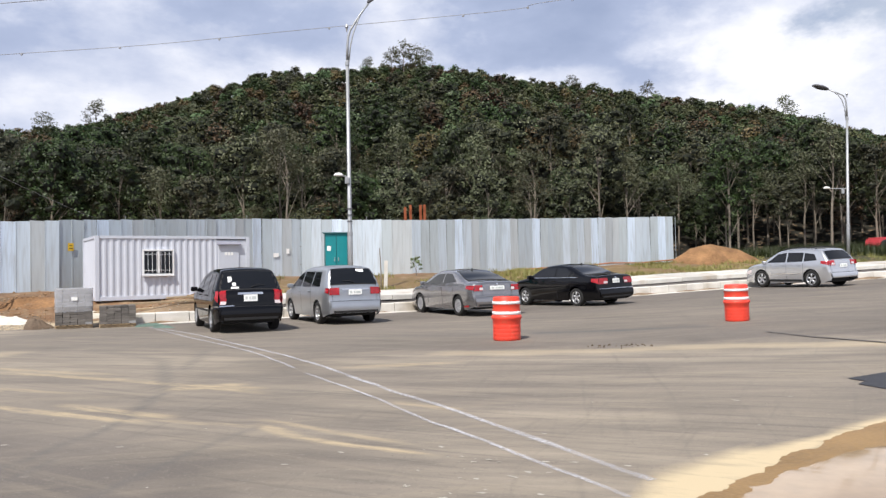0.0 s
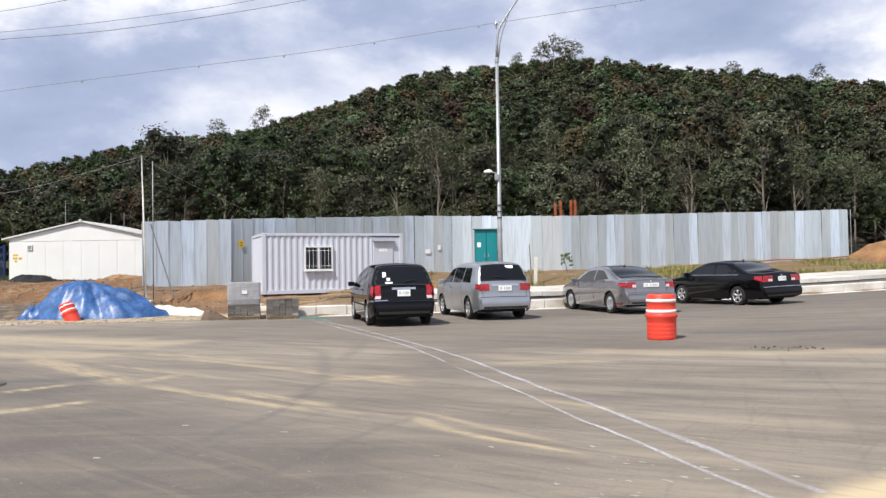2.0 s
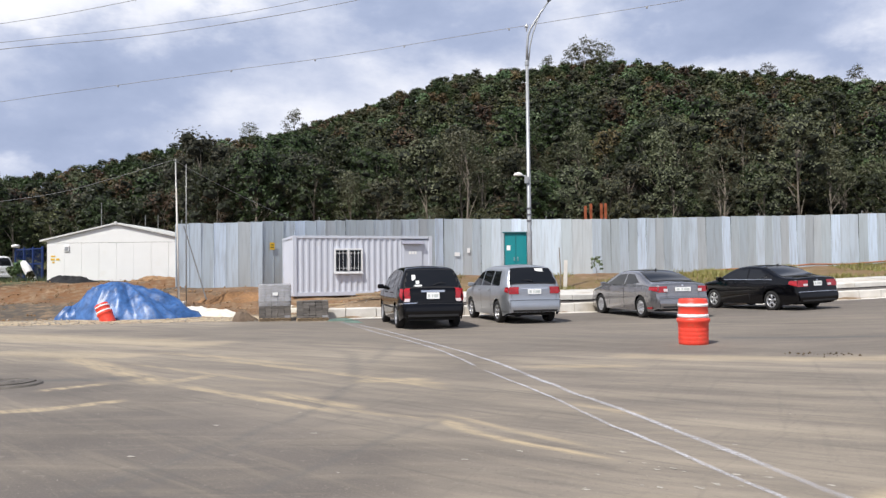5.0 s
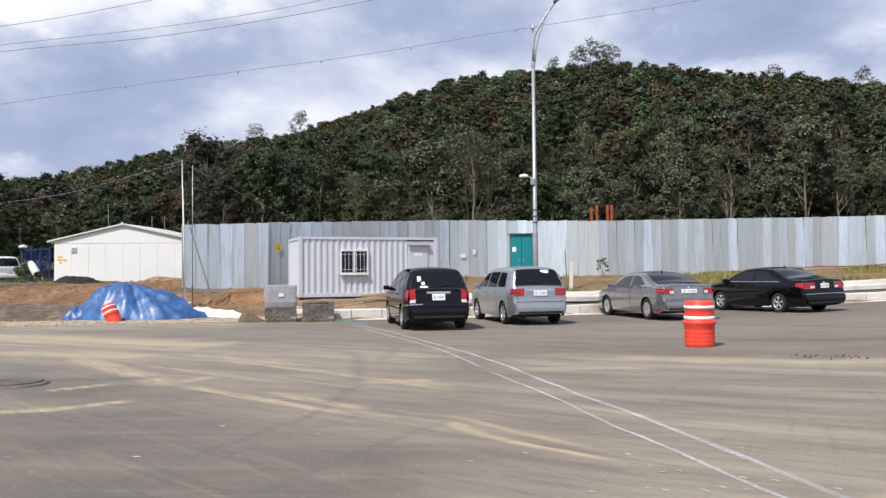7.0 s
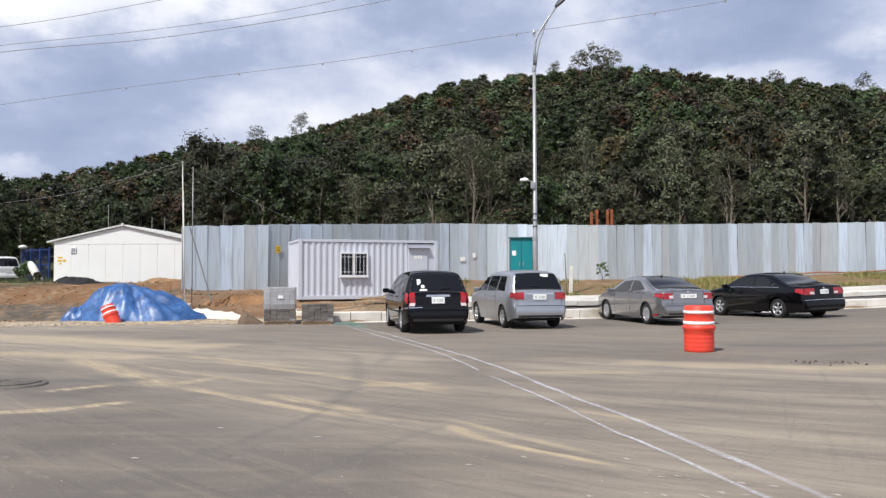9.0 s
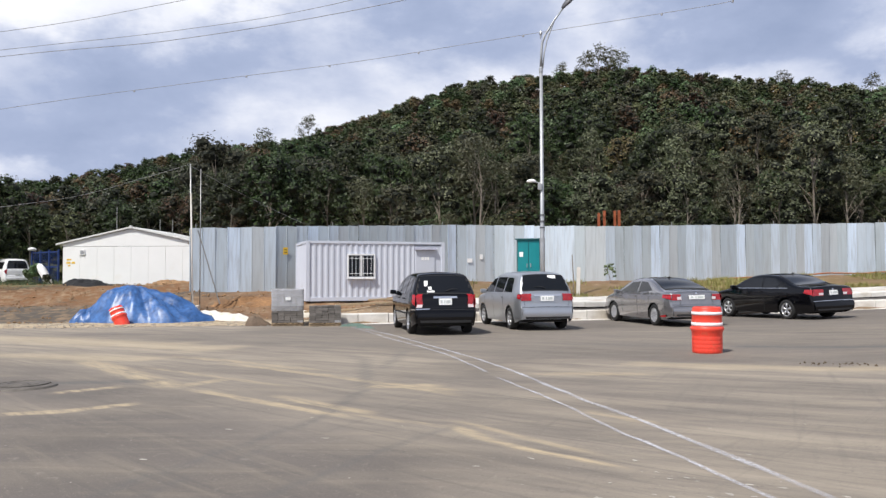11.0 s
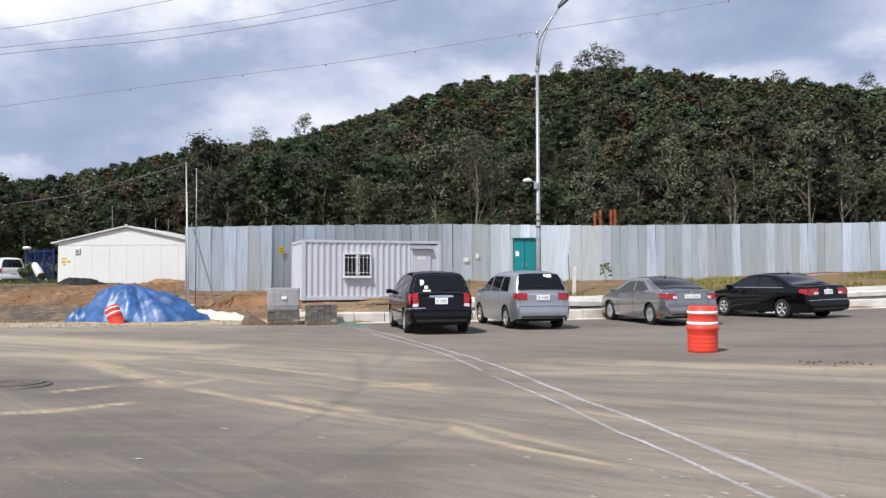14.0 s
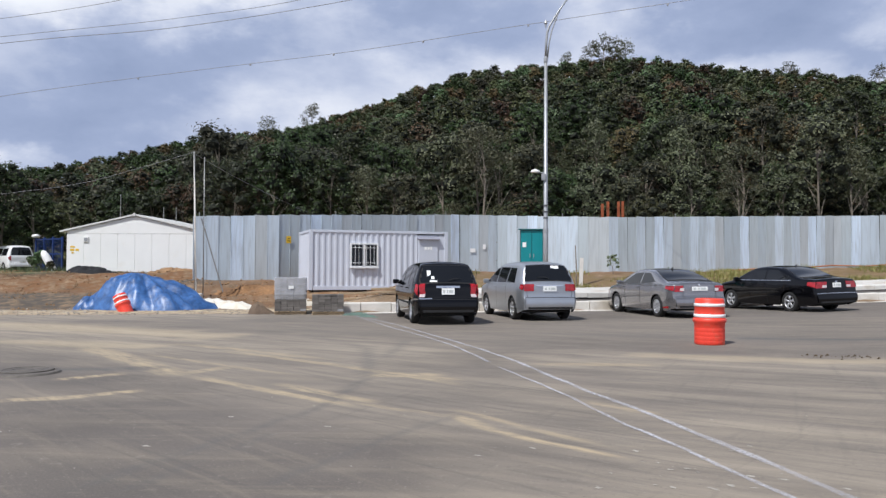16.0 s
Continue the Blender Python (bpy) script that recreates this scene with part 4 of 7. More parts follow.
# ---- site hoarding of folded steel sheets ----
def fence_panels():
    ob = thing("site_fence", Matrix.Identity(4), "tall site hoarding of weathered galvanised steel sheets", "fence")
    # one sheet: a flat pan with folded ribs at its edges
    w, h = 0.56, 3.0
    prof = [(-0.28, 0.0), (-0.272, -0.016), (-0.250, -0.016), (-0.242, 0.0), (-0.08, 0.003), (0.1, 0.003), (0.26, 0.0), (0.28, 0.004)]
    sheets = []
    for k in range(3):
        bm = bmesh.new()
        cut = (0.0, 0.012, -0.015)[k]
        vs = [[bm.verts.new((x, y + 0.006 * math.sin(3 * z + k), z + (cut * (x / 0.28) if z > 1 else 0))) for x, y in prof] for z in (-0.25, 1.0, 2.0, h)]
        for a, b in zip(vs, vs[1:]):
            for j in range(len(prof) - 1):
                bm.faces.new((a[j], a[j + 1], b[j + 1], b[j]))
        for f in list(bm.faces):
            f.normal_update()
        bmesh.ops.solidify(bm, geom=list(bm.faces), thickness=0.003)
        sheets.append(bm)
    src = []
    for k, bm in enumerate(sheets):
        me = bpy.data.meshes.new("panel")
        bm.to_mesh(me)
        bm.free()
        me.materials.append(M["fence"])
        src.append(me)
    pts = FENCE
    lens = [math.hypot(b[0] - a[0], b[1] - a[1]) for a, b in zip(pts, pts[1:])]
    total, s, i = sum(lens), 0.28, 0
    rnd = random.Random(4)
    while s < total:
        acc, k = 0.0, 0
        while s > acc + lens[k]:
            acc += lens[k]
            k += 1
        t = (s - acc) / lens[k]
        a, b = pts[k], pts[k + 1]
        x, y, z = (a[j] + (b[j] - a[j]) * t for j in range(3))
        ang = math.degrees(math.atan2(b[1] - a[1], b[0] - a[0]))
        p = new("panel", src[i % 3 if rnd.random() < 0.7 else 0])
        p.parent = ob
        p.matrix_local = pose(x, y, z + rnd.uniform(-0.015, 0.015), rnd.uniform(-0.5, 0.5), rnd.uniform(-0.35, 0.35), ang + rnd.uniform(-2.0, 2.0))
        if i % 4 == 0:
            nx, ny = -math.sin(radians(ang)), math.cos(radians(ang))
            bm = bmesh.new()
            tube(bm, [(x + nx * 0.12, y + ny * 0.12, z - 0.3), (x + nx * 0.12, y + ny * 0.12, z + 3.0 + (0.18 if i % 12 == 0 else -0.1))], 0.024, 8)
            part("post", bm, "post", ob)
        s += w * 0.985
        i += 1
    for a, b in zip(pts, pts[1:]):
        ang = math.atan2(b[1] - a[1], b[0] - a[0])
        nx, ny = -math.sin(ang) * 0.07, math.cos(ang) * 0.07
        for hh in (0.5, 1.5, 2.5):
            bm = bmesh.new()
            tube(bm, [(a[0] + nx, a[1] + ny, a[2] + hh), (b[0] + nx, b[1] + ny, b[2] + hh)], 0.024, 6)
            part("rail", bm, "post", ob)
    # short return at the far end
    for j in range(2):
        p = new("panel", src[0])
        p.parent = ob
        p.matrix_local = pose(15.5 + 0.17 * j, 50.55 + 0.5 * j, 1.68, 0, 0, 72)


fence_panels()


# ---- vehicles ----
def smooth_line(pts, step=0.035):
    """A rounded line through the points, resampled evenly."""
    P = [Vector((*p, 0)) for p in pts]
    for _ in range(2):
        Q = [P[0]]
        for a, b in zip(P, P[1:]):
            Q += [a.lerp(b, 0.25), a.lerp(b, 0.75)]
        P = Q + [P[-1]]
    out, acc = [P[0]], 0.0
    for a, b in zip(P, P[1:]):
        d = (b - a).length
        while acc + d >= step and d > 1e-9:
            a = a.lerp(b, (step - acc) / d)
            out.append(a)
            d, acc = (b - a).length, 0.0
        acc += d
    out.append(P[-1])
    s = 0.0
    res = []
    for p in out:
        s = max(s, p.x)
        res.append((s + 1e-5 * len(res), p.y))
    return res


class Shell:
    """A car's skin: a side outline, and a width that depends on length and height."""

    def __init__(self, L, W, H, wb, ro, r, outline, belt, taper=0.30, front=0.16, rear=0.07):
        self.L, self.W, self.H, self.wb, self.ro, self.r, self.belt = L, W, H, wb, ro, r, belt
        self.taper, self.front, self.rear = taper, front, rear
        self.line = smooth_line(outline)
        self.s = np.array([p[0] for p in self.line])
        self.z = np.array([p[1] for p in self.line])

    def top(self, s):
        return float(np.interp(s, self.s, self.z))

    def low(self, s):
        ra, z = self.r + 0.055, 0.21 + 0.10 * smooth01((0.45 - s) / 0.45) + 0.03 * smooth01((s - self.L + 0.5) / 0.5)
        for c in (self.ro, self.ro + self.wb):
            if abs(s - c) < ra:
                z = max(z, self.r + math.sqrt(ra * ra - (s - c) ** 2))
        return z

    def half(self, s, z):
        w = self.W / 2
        w *= 1 - self.rear * smooth01((0.55 - s) / 0.55) ** 2 - self.front * smooth01((s - self.L + 0.95) / 0.95) ** 2
        if z > self.belt:
            w -= (z - self.belt) * self.taper + 0.12 * (z - self.belt) ** 2
        else:
            w -= 0.16 * ((self.belt - 0.25 - z) ** 2) - 0.0
        w -= 0.02 * smooth01((z - self.belt + 0.10) / 0.08)
        r = 0.085
        d = float(np.sqrt(np.min((self.s - s) ** 2 + (self.z - z) ** 2)))
        if d < r:
            q = (r - d) / r
            w -= r * (1 - math.sqrt(max(0.0, 1 - q * q)))
        return max(w, 0.1)

    def normal(self, i):
        a, b = max(0, i - 1), min(len(self.s) - 1, i + 1)
        v = Vector((self.s[b] - self.s[a], self.z[b] - self.z[a]))
        return Vector((-v.y, v.x)).normalized()

    def across(self, i, f, off=0.0):
        """A point of the skin on the outline's i-th step, at the share f of its half width."""
        q = np.arange(len(self.s))
        s, z = float(np.interp(i, q, self.s)), float(np.interp(i, q, self.z))
        w, n = self.half(s, z), self.normal(int(round(i)))
        o = off + 0.035 * (1 - f * f)
        return Vector((f * w, s + n.x * o - self.L / 2, z + n.y * o))

    def side(self, s, z, sign, off=0.0):
        return Vector((sign * (self.half(s, z) + off), s - self.L / 2, z))


def shell_body(k):
    bm = bmesh.new()
    n = len(k.s)
    fr = [-1, -0.93, -0.75, -0.5, -0.25, 0, 0.25, 0.5, 0.75, 0.93, 1]
    grid(bm, lambda i, f: k.across(i, f), range(n), fr)
    for sign in (-1, 1):
        vs = [0, 0.06, 0.16, 0.28, 0.4, 0.52, 0.62, 0.72, 0.8, 0.87, 0.92, 0.96, 0.985, 1.0]

        def f(i, v):
            s = float(k.s[i])
            t, l = float(k.z[i]), min(k.low(s), float(k.z[i]) - 0.01)
            return k.side(s, l + (t - l) * v, sign)
        grid(bm, f, range(n), vs)
    bmesh.ops.remove_doubles(bm, verts=bm.verts, dist=0.0015)
    bmesh.ops.recalc_face_normals(bm, faces=bm.faces)
    return bm


def rim_patch(bm, k, z0, z1, f0, f1, off, rear=True, f0t=None, f1t=None, nf=8):
    """A pane or panel on the rear or front slope between two heights."""
    m = len(k.s)
    peak = int(np.argmax(k.z))
    run = np.arange(0, peak + 1) if rear else np.arange(m - 1, peak - 1, -1)
    rows = max(2, int((z1 - z0) / 0.035))
    hs = steps(z0, z1, rows)
    ids = range(rows + 1)
    at = [float(np.interp(h, k.z[run] + 1e-6 * np.arange(len(run)), run)) for h in hs]
    f0t, f1t = (f0 if f0t is None else f0t), (f1 if f1t is None else f1t)

    def f(i, v):
        t = i / rows
        a, b = f0 + (f0t - f0) * t, f1 + (f1t - f1) * t
        return k.across(at[i], a + (b - a) * v, off(t) if callable(off) else off)
    grid(bm, f, ids, steps(0, 1, nf))
    return bm


def side_patch(bm, k, quad, sign, off, n=7):
    (a, b, c, d) = [Vector(q) for q in quad]

    def f(u, v):
        p = a.lerp(b, u).lerp(d.lerp(c, u), v)
        return k.side(p.x, p.y, sign, off)
    grid(bm, f, steps(0, 1, n), steps(0, 1, 5))
    return bm


def thick(bm, t=0.006):
    bmesh.ops.recalc_face_normals(bm, faces=bm.faces)
    return bm


def wheel_meshes(r, spokes):
    bm = bmesh.new()
    m = pose(0, 0, 0, 0, 90, 0)
    w = 0.105
    lathe(bm, [(r * 0.66, -w), (r * 0.8, -w * 1.05), (r * 0.95, -w * 0.95), (r, -w * 0.6), (r, w * 0.6), (r * 0.95, w * 0.95), (r * 0.8, w * 1.05), (r * 0.66, w), (r * 0.63, 0), (r * 0.66, -w)], 30, m, cap=False)
    tyre = bm
    bm = bmesh.new()
    lathe(bm, [(r * 0.67, -w * 0.8), (r * 0.67, -w * 0.96), (r * 0.60, -w * 0.96), (r * 0.58, -w * 0.6), (r * 0.58, -w * 0.2)], 30, m, cap=False)
    lathe(bm, [(0.004, -w * 0.95), (r * 0.13, -w * 0.92), (r * 0.17, -w * 0.7), (r * 0.17, -w * 0.3)], 16, m, cap=False)
    for i in range(spokes):
        a = 360 * i / spokes
        q = pose(0, 0, 0, a, 0, 0)
        g = bmesh.ops.create_cube(bm, size=1.0, matrix=q @ Matrix.Translation((-w * 0.78, 0, r * 0.37)) @ Matrix.Diagonal((0.022, r * 0.17, r * 0.5, 1)))
        for v in g["verts"]:
            loc = q.inverted() @ v.co
            if loc.z > r * 0.37:
                loc.y *= 1.5
                v.co = q @ loc
    rim = bm
    bm = bmesh.new()
    lathe(bm, [(0.004, -w * 0.35), (r * 0.62, -w * 0.35), (r * 0.62, -w * 0.2), (0.004, -w * 0.2)], 24, m)
    return tyre, rim, bm


def bars(bm, at, widths, h, depth=0.004):
    for x, w in widths:
        box(bm, (at[0] + x, at[1], at[2]), (w, depth, h))
    return bm


def car(name, k, m, paint, label, wins, rear_glass, tail, plate_z, spokes=5, rails=False, seams=(), extra=None, trim=None, plate_w=0.40, skirt=True, plate_h=0.15):
    ob = thing(name, m, label, "car" if name != "white_van" else "van", "parked vehicles")
    part("body", shell_body(k), paint, ob, smooth=True)
    L, W = k.L, k.W
    bm = bmesh.new()
    box(bm, (0, 0, 0.33), (W - 0.46, L - 0.5, 0.22), bevel=0.04)
    part("underbody", bm, "under", ob, "black underbody")
    bm = bmesh.new()
    rim_patch(bm, k, *rear_glass, 0.006)
    part("rear_window", thick(bm), "glass", ob, "dark tinted glass", True)
    bm = bmesh.new()
    rim_patch(bm, k, k.belt + 0.07, k.H - 0.06, -0.93, 0.93, 0.006, False, -0.88, 0.88)
    part("windshield", thick(bm), "glass", ob, "dark tinted glass", True)
    for sign in (-1, 1):
        for q in wins:
            bm = bmesh.new()
            side_patch(bm, k, q, sign, 0.005)
            part("side_window", thick(bm), "glass", ob, "dark tinted glass", True)
        for s0, z0, z1 in seams:
            bm = bmesh.new()
            side_patch(bm, k, ((s0, z0), (s0 + 0.012, z0), (s0 + 0.012, z1), (s0, z1)), sign, 0.003, 1)
            part("door_seam", thick(bm), "under", ob)
        for s0 in [q[0] for q in seams[:2]]:
            bm = bmesh.new()
            p = k.side(s0 + 0.16, k.belt - 0.08, sign, 0.02)
            box(bm, p, (0.03, 0.17, 0.03), bevel=0.01)
            part("door_handle", bm, paint if trim is None else trim, ob)
        # tail lights wrap round the corner
        z0, z1, f0, back, tcol = tail
        bm = bmesh.new()
        rim_patch(bm, k, z0, z1, f0 * sign, 1.0 * sign, 0.014, nf=5)
        side_patch(bm, k, ((0.03, z0 + 0.02), (back, z0 + (z1 - z0) * 0.45), (back, z1), (0.05, z1)), sign, 0.012, 5)
        t = part("tail_light", thick(bm), "tail", ob, "red tail light", True)
        if tcol:
            bm = bmesh.new()
            zz0, zz1, fa, fb = tcol
            rim_patch(bm, k, zz0, zz1, fa * sign, fb * sign, 0.02, nf=4)
            part("lens", thick(bm), "tail_clear", t, "clear lens", True)
        bm = bmesh.new()
        p = k.side(L - 1.42 if k.H < 1.6 else L - 1.3, k.belt + 0.06, sign, 0.10)
        box(bm, p, (0.19, 0.11, 0.13), bevel=0.035)
        box(bm, p + Vector((-sign * 0.11, 0.01, -0.05)), (0.10, 0.04, 0.03))
        part("wing_mirror", bm, paint, ob, smooth=False)
        bm = bmesh.new()
        side_patch(bm, k, ((L - 0.42, 0.62), (L - 0.08, 0.60), (L - 0.12, 0.74), (L - 0.5, 0.80)), sign, 0.006, 4)
        part("headlight", thick(bm), "tail_clear", ob, "clear headlight", True)
        # rub strip along the doors
        if trim:
            bm = bmesh.new()
            side_patch(bm, k, ((k.ro + k.r + 0.12, 0.52), (k.ro + k.wb - k.r - 0.12, 0.52), (k.ro + k.wb - k.r - 0.12, 0.56), (k.ro + k.r + 0.12, 0.56)), sign, 0.012, 10)
            part("side_trim", thick(bm), trim, ob, smooth=True)
        if rails:
            bm = bmesh.new()
            pts = []
            for s in steps(0.75, 2.6, 8):
                z = k.top(s) + (0.05 if 0.8 < s < 2.5 else -0.01)
                pts.append((sign * (k.half(s, k.top(s)) - 0.02), s - L / 2, z))
            tube(bm, pts, 0.02, 6)
            part("roof_rail", bm, "under", ob, "black roof rail")
    # rear bumper
    bm = bmesh.new()
    zt = 0.60 if k.H < 1.6 else 0.64
    rim_patch(bm, k, 0.34, zt, -1, 1, lambda t: 0.02 + 0.035 * math.sin(math.pi * min(1.0, 0.12 + 0.9 * t)) ** 0.6, nf=10)
    for sign in (-1, 1):
        side_patch(bm, k, ((0.02, 0.36), (k.ro - k.r - 0.07, 0.36), (k.ro - k.r - 0.10, zt - 0.02), (0.02, zt)), sign, 0.018, 6)
    part("rear_bumper", thick(bm), paint, ob, smooth=True)
    bm = bmesh.new()
    rim_patch(bm, k, zt - 0.02, zt + 0.012, -0.99, 0.99, 0.016, nf=10)
    if len(bm.verts):
        part("bumper_seam", thick(bm), "under", ob)
    else:
        bm.free()
    bm = bmesh.new()
    rim_patch(bm, k, 0.33, 0.40, -0.9, 0.9, 0.05, nf=8)
    part("valance", thick(bm), "under", ob, "black lower valance", True)
    # shut lines of the tailgate or boot lid
    for sign in (-1, 1):
        bm = bmesh.new()
        f = tail[2] if k.H < 1.6 else 0.9
        rim_patch(bm, k, zt + 0.02, rear_glass[0], sign * (f - 0.012), sign * f, 0.004, nf=1)
        part("shut_line", thick(bm), "under", ob)
    # rubber seal round the rear window
    bm = bmesh.new()
    rim_patch(bm, k, rear_glass[0] - 0.03, rear_glass[1] + 0.015, rear_glass[2] - 0.03, rear_glass[3] + 0.03, 0.003)
    part("window_seal", thick(bm), "under", ob, "black window seal", True)
    # plate on its recess, the print as bars
    i = min(range(len(k.s) // 2), key=lambda j: abs(k.z[j] - plate_z))
    c = k.across(i, 0, 0.02)
    nn = k.normal(i)
    tilt = -math.degrees(math.atan2(nn.y, -nn.x))
    bm = bmesh.new()
    box(bm, (0, 0, 0), (plate_w, 0.016, plate_h), bevel=0.005)
    pl = part("number_plate", bm, "plate", ob, "white number plate")
    pl.matrix_local = pose(*c, tilt)
    for bx, bw in ((-0.32, 0.16), (-0.06, 0.10), (0.22, 0.34)):
        bm = bmesh.new()
        box(bm, (bx * plate_w, -0.010, 0), (bw * plate_w, 0.004, plate_h * 0.45))
        part("print_bar", bm, "plate_bar", pl)
    # wheels
    tyre, rim, back = wheel_meshes(k.r, spokes)
    first = None
    for sign in (-1, 1):
        for s in (k.ro, k.ro + k.wb):
            mm = pose(sign * (W / 2 - 0.125), s - L / 2, k.r, 0, 0, 0 if sign < 0 else 180)
            wh = new("wheel")
            wh.parent = ob
            wh.matrix_local = mm
            if first is None:
                first = [part("tyre", tyre, "rubber", wh, "black tyre", True), part("rim", rim, "alloy", wh, "silver alloy rim", True), part("brake_disc", back, "under", wh, "dark brake disc")]
            else:
                for f in first:
                    o = again(f.name.split(".")[0], f, wh, Matrix.Identity(4))
                    tagged(o, f["label"])
    if extra:
        extra(ob, k)
    return ob


def parked(rl, k, heading):
    """The pose of a car whose rear left wheel stands at rl."""
    h = radians(heading)
    lx, ly = -(k.W / 2 - 0.03), k.ro - k.L / 2
    x = rl[0] - (lx * math.cos(h) - ly * math.sin(h))
    y = rl[1] - (lx * math.sin(h) + ly * math.cos(h))
    # nose and tail stand on the sloping road
    z = road_z(x)
    lean = math.degrees(math.atan2(road_z(x + 0.8) - road_z(x - 0.8), 1.6))
    return pose(x, y, z + 0.004, 0, -lean * math.cos(h), heading)


def mpv_extra(ob, k):
    bm = bmesh.new()
    rim_patch(bm, k, 0.955, 0.99, -0.42, 0.42, 0.03, nf=6)
    part("tailgate_trim", thick(bm), "chrome", ob, "chrome strip", True)
    bm = bmesh.new()
    c = k.across(int(np.argmin(abs(k.z[: len(k.z) // 3] - 1.12))), 0.05, 0.02)
    tube(bm, [c, c + Vector((0.14, 0.0, 0.06)), c + Vector((0.34, 0.03, 0.05))], [0.012, 0.01, 0.006], 6)
    part("rear_wiper", bm, "under", ob)
    bm = bmesh.new()
    i0 = int(np.argmin(abs(k.z[: len(k.z) // 3] - 1.32)))
    for f, dz, w, h in ((-0.72, 0, 0.10, 0.16), (-0.55, -4, 0.09, 0.09), (-0.52, -7, 0.20, 0.05)):
        p = k.across(i0 + dz, f, 0.012)
        box(bm, p, (w, 0.004, h), rx=-24)
    part("sticker", bm, "paper", ob, "white window sticker")
    if ob.name.startswith("black"):
        bm = bmesh.new()
        rim_patch(bm, k, 0.655, 0.69, -1, -0.55, 0.03, nf=4)
        side_patch(bm, k, ((0.03, 0.655), (0.4, 0.64), (0.4, 0.675), (0.03, 0.69)), -1, 0.022, 4)
        part("bumper_strip", thick(bm), "chrome", ob, "chrome strip", True)


def wiper_extra(ob, k):
    low = k.z[: len(k.z) // 3]
    bm = bmesh.new()
    c = k.across(int(np.argmin(abs(low - 1.15))), 0.0, 0.02)
    tube(bm, [c, c + Vector((-0.12, 0.0, 0.05)), c + Vector((-0.34, 0.03, 0.04))], [0.012, 0.01, 0.006], 6)
    part("rear_wiper", bm, "under", ob)
    bm = bmesh.new()
    box(bm, k.across(int(np.argmin(abs(low - 1.48))), 0.42, 0.012), (0.24, 0.004, 0.10), rx=-26)
    part("sticker", bm, "paper", ob, "white paper in the rear window")
    bm = bmesh.new()
    rim_patch(bm, k, 0.975, 1.0, -0.55, 0.55, 0.03, nf=6)
    part("tailgate_trim", thick(bm), "chrome", ob, "chrome strip", True)


def sedan_extra(ob, k):
    bm = bmesh.new()
    c = k.across(int(np.argmax(k.z)) - 14, 0, 0.0)
    tube(bm, [c, c + Vector((0, -0.06, 0.05)), c + Vector((0, -0.10, 0.05))], [0.03, 0.02, 0.005], 6)
    part("antenna", bm, "under", ob)
    bm = bmesh.new()
    lathe(bm, [(0.035, 0), (0.035, 0.008), (0.02, 0.012)], 14, Matrix.Translation(k.across(int(np.argmin(abs(k.z[: len(k.z) // 3] - 0.99))), 0, 0.004)) @ pose(0, 0, 0, 75))
    part("badge", bm, "chrome", ob, "chrome badge", True)
    if ob.name.startswith("black"):
        for sign in (-1, 1):
            bm = bmesh.new()
            side_patch(bm, k, ((1.0, 1.035), (3.45, 1.02), (3.45, 1.035), (1.0, 1.05)), sign, 0.010, 10)
            part("window_trim", thick(bm), "chrome", ob, "chrome strip", True)
        bm = bmesh.new()
        rim_patch(bm, k, 0.62, 0.632, -1, 1, 0.028, nf=8)
        part("bumper_strip", thick(bm), "chrome", ob, "chrome strip", True)
    else:
        for sign in (-1, 1):
            bm = bmesh.new()
            side_patch(bm, k, ((0.25, 0.30), (0.55, 0.29), (0.55, 0.33), (0.25, 0.36)), sign, 0.03, 3)
            part("reflector", thick(bm), "tail", ob, "red reflector", True)


def suv_extra(ob, k):
    for sign in (-1, 1):
        bm = bmesh.new()
        side_patch(bm, k, ((k.ro + k.r + 0.07, 0.26), (k.ro + k.wb - k.r - 0.07, 0.26), (k.ro + k.wb - k.r - 0.10, 0.36), (k.ro + k.r + 0.10, 0.36)), sign, 0.014, 10)
        part("sill_cladding", thick(bm), "under", ob, "black plastic sill")
        bm = bmesh.new()
        side_patch(bm, k, ((k.ro + k.r + 0.15, 0.60), (k.ro + k.wb - k.r - 0.15, 0.60), (k.ro + k.wb - k.r - 0.15, 0.63), (k.ro + k.r + 0.15, 0.63)), sign, 0.012, 10)
        part("side_trim", thick(bm), "chrome", ob, "bright door trim", True)
    bm = bmesh.new()
    rim_patch(bm, k, 0.43, 0.53, -0.98, 0.98, 0.03, nf=8)
    part("bumper_guard", thick(bm), "under", ob, "black lower bumper", True)


MPV = Shell(4.50, 1.76, 1.63, 2.62, 0.86, 0.325, [(0, 0.32), (0, 0.62), (0.05, 0.66), (0.07, 1.0), (0.14, 1.06), (0.40, 1.53), (0.52, 1.60), (0.95, 1.63), (1.7, 1.635), (2.35, 1.59), (2.65, 1.51), (3.35, 1.08), (3.5, 1.02), (4.15, 0.90), (4.38, 0.76), (4.5, 0.56), (4.5, 0.30)], 1.02)
MPV_WINS = [((0.62, 1.07), (1.34, 1.07), (1.34, 1.50), (0.82, 1.49)), ((1.42, 1.07), (2.25, 1.06), (2.25, 1.51), (1.42, 1.51)), ((2.33, 1.06), (3.18, 1.06), (2.62, 1.46), (2.33, 1.50))]
MPV_SEAMS = [(1.38, 0.40, 1.02), (2.29, 0.30, 1.02), (3.2, 0.36, 0.98)]
